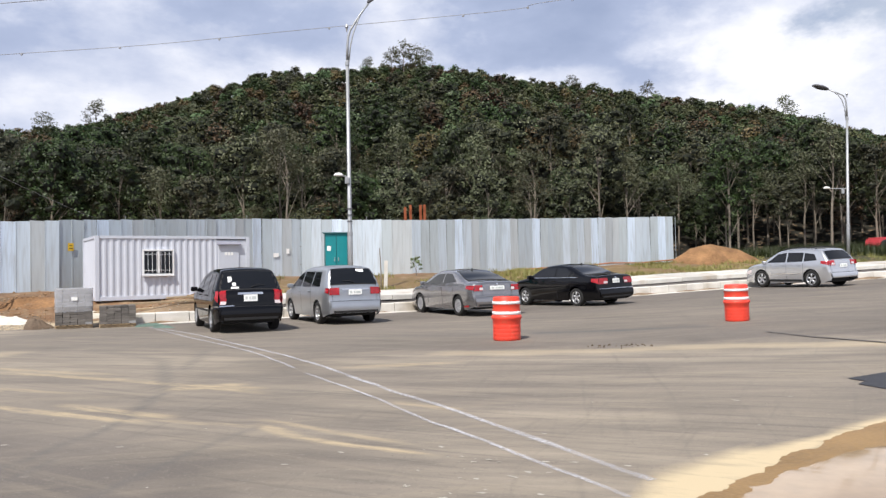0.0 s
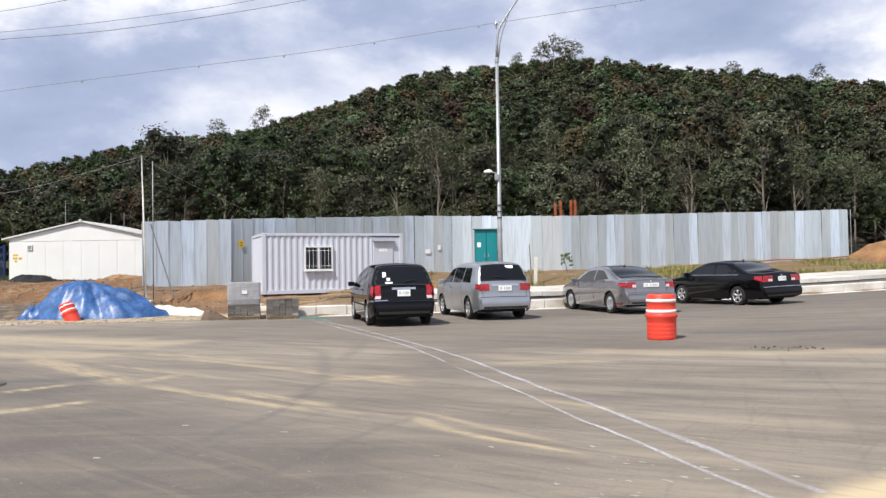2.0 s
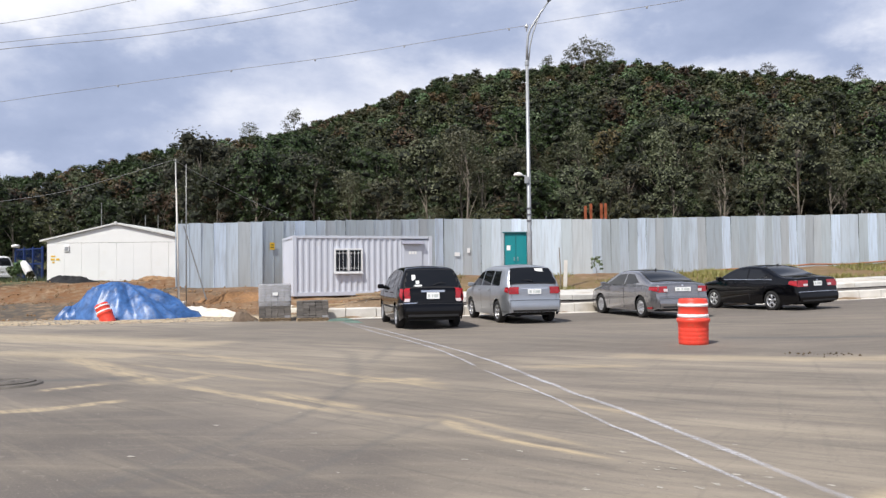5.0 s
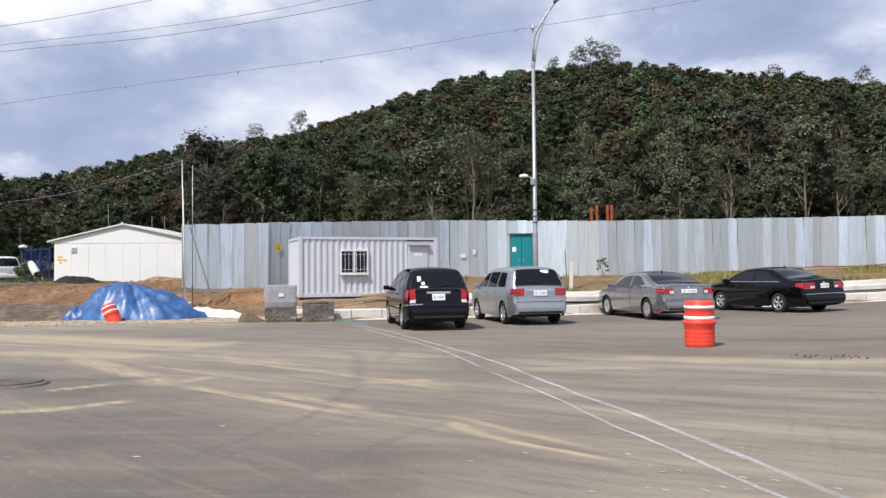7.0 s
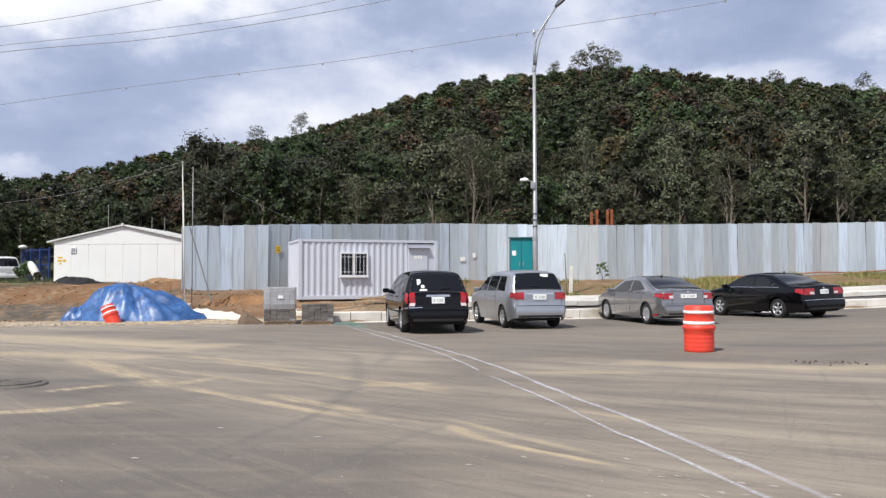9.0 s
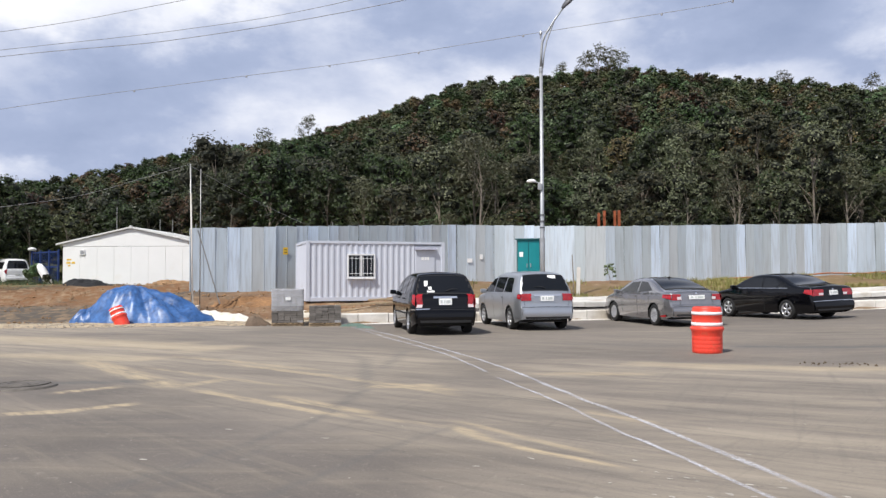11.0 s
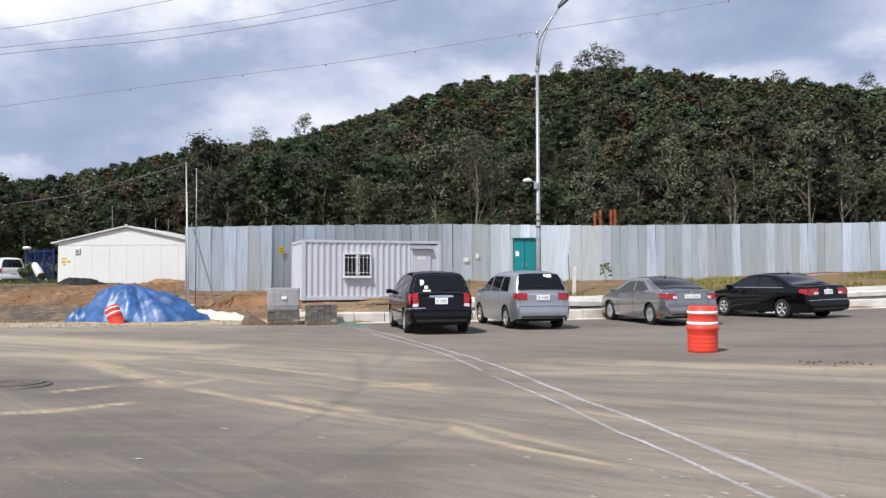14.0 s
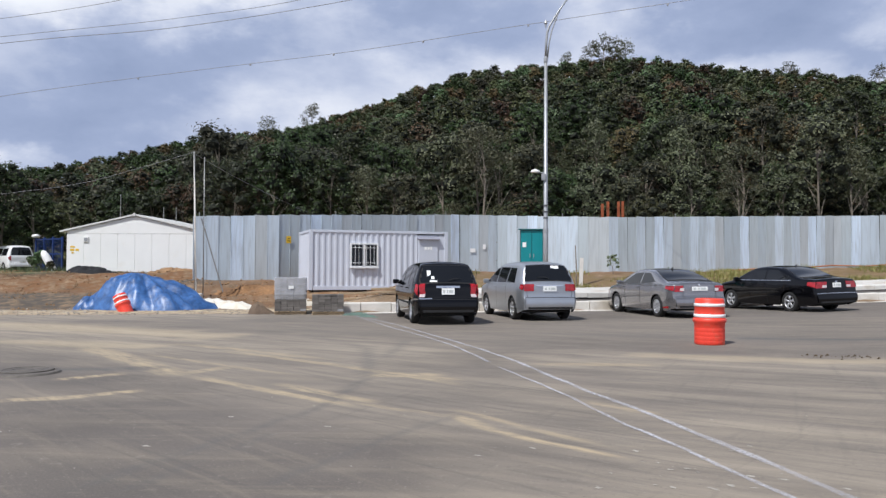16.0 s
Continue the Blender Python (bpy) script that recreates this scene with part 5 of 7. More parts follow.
MPV_B = Shell(4.44, 1.74, 1.64, 2.57, 0.84, 0.32, [(0, 0.32), (0, 0.64), (0.05, 0.68), (0.06, 1.04), (0.12, 1.10), (0.34, 1.52), (0.48, 1.61), (0.95, 1.65), (1.7, 1.655), (2.3, 1.62), (2.6, 1.53), (3.35, 1.07), (3.5, 1.01), (4.15, 0.88), (4.34, 0.74), (4.44, 0.56), (4.44, 0.30)], 1.02)
SEDAN = Shell(4.82, 1.84, 1.47, 2.80, 0.98, 0.33, [(0, 0.30), (0, 0.62), (0.06, 0.68), (0.07, 0.98), (0.13, 1.06), (0.62, 1.08), (1.35, 1.37), (1.8, 1.455), (2.3, 1.47), (2.8, 1.42), (3.6, 1.02), (3.78, 0.97), (4.5, 0.82), (4.72, 0.68), (4.82, 0.5), (4.82, 0.28)], 0.97, taper=0.42)
SEDAN_WINS = [((1.12, 1.08), (2.02, 1.02), (2.05, 1.36), (1.62, 1.34)), ((2.10, 1.02), (3.30, 1.00), (2.62, 1.33), (2.12, 1.36))]
SEDAN_SEAMS = [(2.05, 0.28, 0.98), (3.1, 0.34, 0.97), (1.28, 0.72, 0.98)]
SALOON = Shell(4.90, 1.87, 1.49, 2.78, 1.08, 0.335, [(0, 0.30), (0, 0.60), (0.04, 0.68), (0.06, 1.02), (0.12, 1.085), (0.80, 1.11), (1.45, 1.40), (1.85, 1.475), (2.4, 1.49), (2.9, 1.43), (3.65, 1.04), (3.82, 1.0), (4.6, 0.85), (4.8, 0.7), (4.9, 0.5), (4.9, 0.28)], 1.0, taper=0.40)
SALOON_WINS = [((1.20, 1.08), (2.10, 1.05), (2.12, 1.39), (1.66, 1.37)), ((2.18, 1.05), (3.38, 1.03), (2.72, 1.36), (2.20, 1.39))]
SUV = Shell(4.69, 1.89, 1.72, 2.70, 0.93, 0.385, [(0, 0.42), (0, 0.70), (0.06, 0.75), (0.09, 1.12), (0.16, 1.20), (0.48, 1.60), (0.62, 1.67), (1.3, 1.715), (1.9, 1.72), (2.5, 1.68), (2.8, 1.60), (3.5, 1.15), (3.68, 1.10), (4.4, 0.97), (4.6, 0.82), (4.69, 0.62), (4.69, 0.35)], 1.08)
SUV_WINS = [((0.62, 1.20), (1.28, 1.15), (1.30, 1.53), (0.80, 1.46)), ((1.36, 1.15), (2.18, 1.13), (2.18, 1.56), (1.36, 1.54)), ((2.26, 1.13), (3.28, 1.12), (2.72, 1.50), (2.26, 1.56))]

car("black_minivan", MPV, parked((-5.96, 19.86), MPV, 25.5), "black_paint", "black compact minivan parked nose to the kerb", MPV_WINS, (1.09, 1.53, -0.95, 0.95), (0.72, 1.06, 0.80, 0.22, (0.72, 0.80, 0.80, 0.99)), 0.86, seams=MPV_SEAMS, extra=mpv_extra, trim="under", plate_w=0.34, plate_h=0.17)
car("silver_minivan", MPV_B, parked((-3.58, 22.17), MPV_B, 28), "silver_paint", "silver compact minivan parked nose to the kerb", MPV_WINS, (1.13, 1.55, -0.96, 0.96), (0.84, 1.03, 0.62, 0.20, None), 0.90, seams=MPV_SEAMS, extra=wiper_extra, trim="silver_paint", plate_w=0.40)
car("grey_sedan", SEDAN, parked((0.53, 24.6), SEDAN, 27), "grey_paint", "grey curved-roof sedan parked nose to the kerb", SEDAN_WINS, (1.12, 1.41, -0.88, 0.88), (0.80, 0.97, 0.66, 0.42, (0.82, 0.90, 0.62, 0.78)), 0.88, spokes=10, seams=SEDAN_SEAMS, extra=sedan_extra, plate_w=0.52, plate_h=0.12)
car("black_sedan", SALOON, parked((4.8, 27.35), SALOON, 34), "black_paint", "black saloon with chrome trim parked beside the kerb", SALOON_WINS, (1.13, 1.43, -0.88, 0.88), (0.80, 1.00, 0.50, 0.30, (0.82, 0.89, 0.52, 0.74)), 0.90, spokes=5, seams=SEDAN_SEAMS, extra=sedan_extra, trim="black_paint", plate_w=0.34)
car("silver_suv", SUV, parked((15.28, 31.58), SUV, 25) @ Matrix.Scale(0.945, 4), "bright_silver_paint", "silver sport utility car with black roof rails", SUV_WINS, (1.22, 1.56, -0.88, 0.88), (0.96, 1.16, 0.62, 0.42, (0.98, 1.06, 0.64, 0.85)), 0.93, spokes=5, rails=True, seams=[(1.32, 0.5, 1.08), (2.22, 0.32, 1.08), (3.35, 0.5, 1.05)], plate_w=0.44, extra=suv_extra)
VAN = Shell(5.0, 1.90, 1.95, 2.9, 1.0, 0.34, [(0, 0.36), (0, 0.68), (0.05, 0.72), (0.06, 1.1), (0.12, 1.2), (0.24, 1.80), (0.40, 1.92), (1.0, 1.95), (2.4, 1.95), (3.3, 1.90), (3.6, 1.78), (4.3, 1.15), (4.5, 1.08), (4.85, 0.95), (5.0, 0.7), (5.0, 0.3)], 1.15)
VAN_WINS = [((0.4, 1.20), (1.5, 1.20), (1.5, 1.72), (0.5, 1.72)), ((1.58, 1.20), (2.7, 1.20), (2.7, 1.73), (1.58, 1.73)), ((2.8, 1.20), (4.0, 1.19), (3.5, 1.68), (2.8, 1.73))]


# ---- site office container ----
def site_container():
    rz = 33.0
    base = (-13.13, 29.21, 0.55)
    ob = thing("office_container", pose(*base, 0, 0, rz), "pale grey corrugated steel site office container on blocks", "container")
    L, D, H = 6.0, 3.0, 2.5
    bm = bmesh.new()
    # corrugated long walls and ends
    def wall(p0, p1, out, skip=()):
        d = (Vector(p1) - Vector(p0))
        n = int(d.length / 0.0625)
        cols = []
        for i in range(n + 1):
            t = i / n
            ph = (i % 4)
            o = 0.020 if ph in (0, 1) else -0.010
            q = Vector(p0).lerp(Vector(p1), t) + Vector(out) * o
            cols.append((bm.verts.new((q.x, q.y, 0.14)), bm.verts.new((q.x, q.y, H - 0.10))))
        for a, b in zip(cols, cols[1:]):
            bm.faces.new((a[0], b[0], b[1], a[1]))
    wall((0.06, 0.03, 0), (4.62, 0.03, 0), (0, -1, 0))
    wall((L - 0.03, 0.06, 0), (L - 0.03, D - 0.06, 0), (1, 0, 0))
    wall((L - 0.06, D - 0.03, 0), (0.06, D - 0.03, 0), (0, 1, 0))
    wall((0.03, D - 0.06, 0), (0.03, 0.06, 0), (-1, 0, 0))
    part("corrugated_wall", bm, "container", ob)
    bm = bmesh.new()
    for x in (0.06, L - 0.06):
        for y in (0.06, D - 0.06):
            box(bm, (x, y, H / 2), (0.15, 0.15, H), bevel=0.008)
    for z, h in ((0.08, 0.16), (H - 0.055, 0.11)):
        for y in (0.05, D - 0.05):
            box(bm, (L / 2, y, z), (L - 0.3, 0.12, h), bevel=0.008)
        for x in (0.05, L - 0.05):
            box(bm, (x, D / 2, z), (0.12, D - 0.3, h), bevel=0.008)
    part("frame", bm, "container", ob)
    bm = bmesh.new()
    box(bm, (L / 2, D / 2, H - 0.03), (L - 0.22, D - 0.22, 0.04))
    part("roof", bm, "container", ob)
    bm = bmesh.new()
    box(bm, (L / 2, D / 2, 0.12), (L - 0.22, D - 0.22, 0.06))
    part("floor_pan", bm, "under", ob)
    # plain flat bay with the door
    bm = bmesh.new()
    box(bm, (5.26, 0.045, H / 2), (1.30, 0.03, H - 0.3))
    part("flat_panel", bm, "container", ob)
    bm = bmesh.new()
    box(bm, (5.12, 0.012, 1.17), (0.86, 0.05, 2.0), bevel=0.008)
    door = part("door", bm, "container", ob, "grey steel door")
    bm = bmesh.new()
    box(bm, (5.47, -0.035, 1.1), (0.05, 0.05, 0.12), bevel=0.01)
    part("door_handle", bm, "steel", door)
    bm = bmesh.new()
    bars(bm, (5.12, -0.016, 1.78), [(-0.12, 0.11), (0.01, 0.09), (0.13, 0.09)], 0.13)
    part("notice_bar", bm, "paper", door, "white notice")
    bm = bmesh.new()
    box(bm, (5.12, -0.07, 2.20), (0.98, 0.15, 0.03), rx=40)
    part("door_canopy", bm, "container_dark", ob, "dark sheet canopy over the door")
    # sliding window with bars
    w0, w1, z0, z1 = 1.73, 2.86, 0.98, 1.93
    win = part("window", ring(bmesh.new(), w0 - 0.035, w1 + 0.035, z0 - 0.035, z1 + 0.035, 0.055, -0.06, 0.02), "white_frame", ob, "white framed sliding window")
    bm = bmesh.new()
    box(bm, ((w0 + w1) / 2, -0.035, (z0 + z1) / 2), (0.08, 0.07, z1 - z0 - 0.07), bevel=0.008)
    part("mullion", bm, "white_frame", win)
    bm = bmesh.new()
    box(bm, ((w0 + w1) / 2, -0.07, z0 - 0.06), (w1 - w0 + 0.12, 0.10, 0.03), bevel=0.008)
    part("sill", bm, "white_frame", win)
    for x in (w0 + 0.29, w1 - 0.29):
        bm = bmesh.new()
        box(bm, (x, -0.012, (z0 + z1) / 2), (0.50, 0.012, z1 - z0 - 0.08))
        part("pane", bm, "glass", win, "dark glass")
    for i in range(6):
        x = w0 + 0.16 + i * 0.162
        bm = bmesh.new()
        tube(bm, [(x, -0.10, z0 + 0.05), (x, -0.10, z1 - 0.05)], 0.007, 6)
        part("window_bar", bm, "white_frame", win)
    for z in (z0 + 0.16, z1 - 0.16):
        bm = bmesh.new()
        tube(bm, [(w0, -0.10, z), (w1, -0.10, z)], 0.007, 6)
        part("window_bar", bm, "white_frame", win)
    # timber and block bearers under it
    for x in (0.4, 3.0, 5.6):
        bm = bmesh.new()
        box(bm, (x, 0.35, -0.09), (0.45, 0.5, 0.19), bevel=0.01)
        part("bearer", bm, "block", ob, "dark block bearer")
        bm = bmesh.new()
        box(bm, (x, 2.6, -0.14), (0.45, 0.5, 0.28), bevel=0.01)
        part("bearer", bm, "block", ob)


site_container()


# ---- street lamps ----
def street_lamp(x, y, z, rz, h, label, head_out=1.0, lean=0.0, rise=1.0, nod=-46):
    """Arm reaches along local x."""
    ob = thing("street_lamp", pose(x, y, z, 0, lean, rz), label, "street lamp", "street lamps")
    bm = bmesh.new()
    tube(bm, [(0, 0, -0.3), (0, 0, 2.2), (0, 0, 2.25), (0, 0, h)], [0.105, 0.10, 0.085, 0.062], 14)
    part("pole", bm, "steel", ob, smooth=True)
    bm = bmesh.new()
    box(bm, (0, 0, 0.02), (0.42, 0.42, 0.04), bevel=0.01)
    tube(bm, [(0, 0, 0.04), (0, 0, 0.5)], [0.16, 0.13], 14)
    part("base", bm, "steel", ob)
    for zz in (2.25, h * 0.985):
        bm = bmesh.new()
        tube(bm, [(0, 0, zz - 0.08), (0, 0, zz + 0.08)], 0.11 if zz < 3 else 0.085, 14)
        part("collar", bm, "steel", ob)
    # twin curved tubes up to the raked arm
    k = head_out
    for dy, r in ((0.0, 0.05), (0.0, 0.028)):
        bm = bmesh.new()
        if r > 0.04:
            tube(bm, [(0, 0, h), (0.02, 0, h + 0.6), (0.06, 0, h + 1.0), (0.16 * k, 0, h + 1.28), (0.55 * k, 0, h + 1.28 + 0.62 * rise), (0.93 * k, 0, h + 1.28 + 1.14 * rise)], [0.055, 0.05, 0.048, 0.045, 0.04, 0.035], 10)
        else:
            tube(bm, [(0.07, 0, h - 0.05), (0.13, 0, h + 0.55), (0.24 * k, 0, h + 1.05), (0.42 * k, 0, h + 1.20 + 0.36 * rise), (0.55 * k, 0, h + 1.24 + 0.62 * rise)], r, 8)
        part("arm" if r > 0.04 else "brace", bm, "steel", ob, smooth=True)
    bm = bmesh.new()
    rings = []
    for t, w, hh in ((-0.08, 0.06, 0.05), (0.0, 0.12, 0.08), (0.2, 0.17, 0.11), (0.45, 0.16, 0.10), (0.62, 0.09, 0.06), (0.68, 0.03, 0.03)):
        rings.append([bm.verts.new((t, w * math.cos(a), hh * math.sin(a) * (1.0 if math.sin(a) > 0 else 0.55))) for a in steps(0, 2 * math.pi, 14)[:-1]])
    for a, b in zip(rings, rings[1:]):
        for j in range(14):
            bm.faces.new((a[j], a[(j + 1) % 14], b[(j + 1) % 14], b[j]))
    bm.faces.new(rings[0][::-1])
    bm.faces.new(rings[-1])
    bmesh.ops.transform(bm, matrix=pose(0.95 * k, 0, h + 1.28 + 1.18 * rise, 20, nod, 0) @ Matrix.Scale(1.25, 4), verts=bm.verts)
    bmesh.ops.recalc_face_normals(bm, faces=bm.faces)
    part("lamp_head", bm, "dark_steel", ob, "dark lamp head", True)
    bm = bmesh.new()
    lathe(bm, [(0.02, h + 1.16), (0.04, h + 1.30), (0.075, h + 1.36), (0.05, h + 1.44), (0.015, h + 1.50)], 12)
    part("finial", bm, "steel", ob)
    return ob


lamp_a = street_lamp(-3.62, 30.75, 0.75, 13, 9.25, "tall galvanised street lamp with a raked curved arm")
lamp_b = street_lamp(24.25, 45.6, 1.40, 165, 8.75, "galvanised street lamp with its arm over the road", head_out=1.15, lean=-1.2, rise=0.38, nod=-18)


def flood(parent, z, out, side):
    """A small lamp on a bracket below the main one."""
    bm = bmesh.new()
    tube(bm, [(0, 0, z), (out * 0.55, 0, z + 0.02), (out, 0, z + 0.06)], 0.022, 8)
    arm = part("bracket", bm, "steel", parent)
    bm = bmesh.new()
    lathe(bm, [(0.01, 0.10), (0.10, 0.07), (0.15, 0.0), (0.13, -0.03), (0.01, -0.04)], 16, Matrix.Translation((out, 0, z + 0.06)) @ Matrix.Diagonal((1.35, 0.9, 1, 1)))
    part("lamp_bowl", bm, "reflective", arm, "pale bowl lamp", True)
    bm = bmesh.new()
    box(bm, (out * 0.22, -0.06, z - 0.16), (0.16, 0.14, 0.26), bevel=0.02)
    part("control_box", bm, "steel", arm, "grey control box")

for zz in (2.75, 3.0, 3.25):
    bm = bmesh.new()
    tube(bm, [(0, 0, zz - 0.03), (0, 0, zz + 0.03)], 0.105, 14)
    part("band", bm, "dark_steel", lamp_a, "dark clamp band")

flood(lamp_a, 4.55, -0.42, -1)
flood(lamp_b, 4.45, 1.15, 1)


# ---- green electrical cabinet ----
def cabinet():
    ob = thing("electrical_cabinet", pose(-4.72, 31.35, 0.9, 0, 0, 12), "teal green metal electrical cabinet beside the lamp post", "cabinet")
    bm = bmesh.new()
    box(bm, (0.46, 0.3, 1.12), (0.92, 0.6, 2.1), bevel=0.01)
    part("body", bm, "teal_dark", ob)
    for i, x in enumerate((0.235, 0.685)):
        bm = bmesh.new()
        box(bm, (x, -0.012, 1.12), (0.43, 0.03, 2.02), bevel=0.008)
        d = part("door", bm, "teal", ob, "teal door")
        bm = bmesh.new()
        box(bm, (x + (0.15 if i == 0 else -0.15), -0.04, 1.1), (0.03, 0.03, 0.16), bevel=0.006)
        part("handle", bm, "steel", d)
        if i == 0:
            bm = bmesh.new()
            box(bm, (x - 0.08, -0.031, 1.55), (0.15, 0.006, 0.2))
            part("notice", bm, "paper", d, "white notice")
    bm = bmesh.new()
    box(bm, (0.46, 0.28, 2.20), (1.06, 0.76, 0.05), bevel=0.01, rx=3)
    part("roof", bm, "teal_dark", ob)
    bm = bmesh.new()
    box(bm, (0.46, 0.3, -0.05), (1.0, 0.7, 0.24), bevel=0.015)
    part("plinth", bm, "concrete", ob, "concrete plinth")
    bm = bmesh.new()
    tube(bm, [(1.03, 0.25, 0.0), (1.03, 0.25, 2.25), (1.10, 0.1, 2.6)], 0.05, 10)
    part("conduit", bm, "dark_steel", ob, "dark conduit")


cabinet()


# ---- traffic drums ----
def traffic_drum():
    ob = thing("traffic_drum", pose(1.34, 15.95, road_z(1.34)), "orange plastic traffic drum with two white bands", "traffic drum", "traffic drums")
    bm = bmesh.new()
    prof = [(0.02, 0.0), (0.275, 0.0), (0.285, 0.015)]
    for z in (0.09, 0.17, 0.25, 0.33):
        prof += [(0.2875, z - 0.01), (0.285, z), (0.288, z + 0.01)]
    prof += [(0.293, 0.42), (0.315, 0.45), (0.318, 0.50), (0.30, 0.515), (0.292, 0.525)]
    lathe(bm, prof, 40)
    part("base", bm, "orange_plastic", ob, smooth=True)
    bm = bmesh.new()
    lathe(bm, [(0.292, 0.522), (0.29, 0.60), (0.284, 0.625), (0.284, 0.735), (0.288, 0.74), (0.285, 0.80), (0.278, 0.805), (0.276, 0.868), (0.268, 0.89), (0.25, 0.90), (0.16, 0.892), (0.02, 0.892)], 40)
    part("upper_barrel", bm, "orange_plastic", ob, smooth=True)
    for z0, z1, r in ((0.53, 0.60, 0.297), (0.745, 0.805, 0.292)):
        bm = bmesh.new()
        lathe(bm, [(r - 0.01, z0), (r, z0 + 0.003), (r, z1 - 0.003), (r - 0.01, z1)], 40, cap=False)
        part("reflective_band", bm, "reflective", ob, "white reflective band", True)
    return ob


drum = traffic_drum()
copy_thing(drum, pose(6.9, 17.95, road_z(6.9), 0, -2, 40) @ Matrix.Scale(0.94, 4))
tagged(copy_thing(drum, pose(-16.45, 22.1, -0.10, -8, -26, 15) @ Matrix.Scale(0.8, 4)), "orange traffic drum leaning against a covered heap")


# ---- pallets of paving blocks ----
def block_stack(x, y, z, rz, layers, wrapped, label):
    ob = thing("block_pallet", pose(x, y, z, 0, 0, rz), label, "pallet", "pallets of paving blocks")
    for yy in (-0.36, 0, 0.36):
        bm = bmesh.new()
        box(bm, (0, yy, 0.04), (1.0, 0.09, 0.08), bevel=0.006)
        part("runner", bm, "wood", ob)
    for i in range(6):
        bm = bmesh.new()
        box(bm, (-0.43 + i * 0.172, 0, 0.09), (0.12, 0.9, 0.02))
        part("board", bm, "wood", ob)
    bm = bmesh.new()
    box(bm, (0, 0, 0), (0.192, 0.215, 0.072), bevel=0.006)
    src = {}
    for key in ("block", "block_wrapped"):
        b2 = bm.copy()
        src[key] = part("paving_block", b2, key, ob)
        src[key].matrix_local = pose(-0.39 if key == "block" else 0.39, -0.33, 0.14)
    bm.free()
    rnd = random.Random(int(abs(x) * 100))
    for k in range(layers):
        for i in range(5):
            for j in range(4):
                if (i not in (0, 4) and j not in (0, 3)) and k < layers - 1:
                    continue
                if k == layers - 1 and not wrapped and rnd.random() < 0.25:
                    continue
                if k == 0 and j == 0 and i in (0, 4):
                    continue
                key = "block_wrapped" if wrapped and k >= layers * 0.45 else "block"
                again("paving_block", src[key], ob, pose(-0.39 + i * 0.196 + rnd.uniform(-0.006, 0.006), -0.33 + j * 0.22 + rnd.uniform(-0.008, 0.008), 0.14 + k * 0.075, 0, 0, rnd.uniform(-2, 2)))
    if wrapped:
        # a sheet of clear film round the upper load
        bm = bmesh.new()
        h0, h1 = 0.48, 0.11 + layers * 0.075 + 0.012

        def f(u, v):
            a = 2 * math.pi * u
            c, s = math.cos(a), math.sin(a)
            q = 1 / max(abs(c) / 0.50, abs(s) / 0.45)
            wr = 0.008 * noise.noise(Vector((3 * c * 4, 3 * s * 4, v * 4)))
            return (c * (q + 0.006 + wr), s * (q + 0.006 + wr), h0 + (h1 - h0) * v)
        grid(bm, f, steps(0, 1, 64), steps(0, 1, 8))
        part("film", bm, "film", ob, "clear plastic film", True)
        bm = bmesh.new()
        box(bm, (0.02, -0.475, 0.86), (0.16, 0.004, 0.10))
        part("load_label", bm, "paper", ob, "white label")


def film_material():
    m = material("clear_film", (0.62, 0.63, 0.66), 0.2, vary=0.2, scale=6, fine=30, bump=0.3)
    m.node_tree.nodes["Principled BSDF"].inputs["Alpha"].default_value = 0.32
    return m


M["film"] = film_material()
block_stack(-10.83, 22.68, 0.0, 24, 14, True, "pallet of grey paving blocks half wrapped in clear film")
block_stack(-9.64, 22.87, 0.0, 24, 7, False, "low pallet of dark grey paving blocks")


# ---- covered heap, sheets, stones ----
def heap(name, m, rx, ry, h, mat, label, category, seed, skew=0.0, folds=0.08, n=44, skirt=0.12, steep=1.7, tail=0.0):
    """A draped or tipped heap with an uneven foot."""
    bm = bmesh.new()
    rings = []
    for i in range(15):
        t = i / 14
        ring = []
        for j in range(n):
            a = 2 * math.pi * j / n
            e = 1 + 0.18 * noise.fractal(Vector((1.3 * math.cos(a), 1.3 * math.sin(a), seed)), 1.0, 2.0, 4)
            r = (1 - t) * e
            x, y = rx * r * math.cos(a) + skew * t, ry * r * math.sin(a)
            z = h * (1 - (1 - t) ** (steep - tail * max(0.0, math.cos(a)))) * (1 + 0.12 * noise.noise(Vector((x * 0.8, y * 0.8, seed))))
            z += folds * noise.fractal(Vector((x * 1.9, y * 1.9, seed)), 0.9, 2.0, 4) * (0.35 + 0.65 * (t > 0)) * math.sin(math.pi * min(1, t + 0.12))
            z += 0.5 * folds * math.sin(a * 9 + seed) * (1 - t) * t * 2
            ring.append(bm.verts.new((x, y, z if i else -skirt)))
        rings.append(ring)
    for a, b in zip(rings, rings[1:]):
        for j in range(n):
            bm.faces.new((a[j], a[(j + 1) % n], b[(j + 1) % n], b[j]))
    bmesh.ops.remove_doubles(bm, verts=bm.verts, dist=0.001)
    bmesh.ops.recalc_face_normals(bm, faces=bm.faces)
    ob = part(name, bm, mat, smooth=True)
    ob.matrix_world = m
    return tagged(ob, label, category)


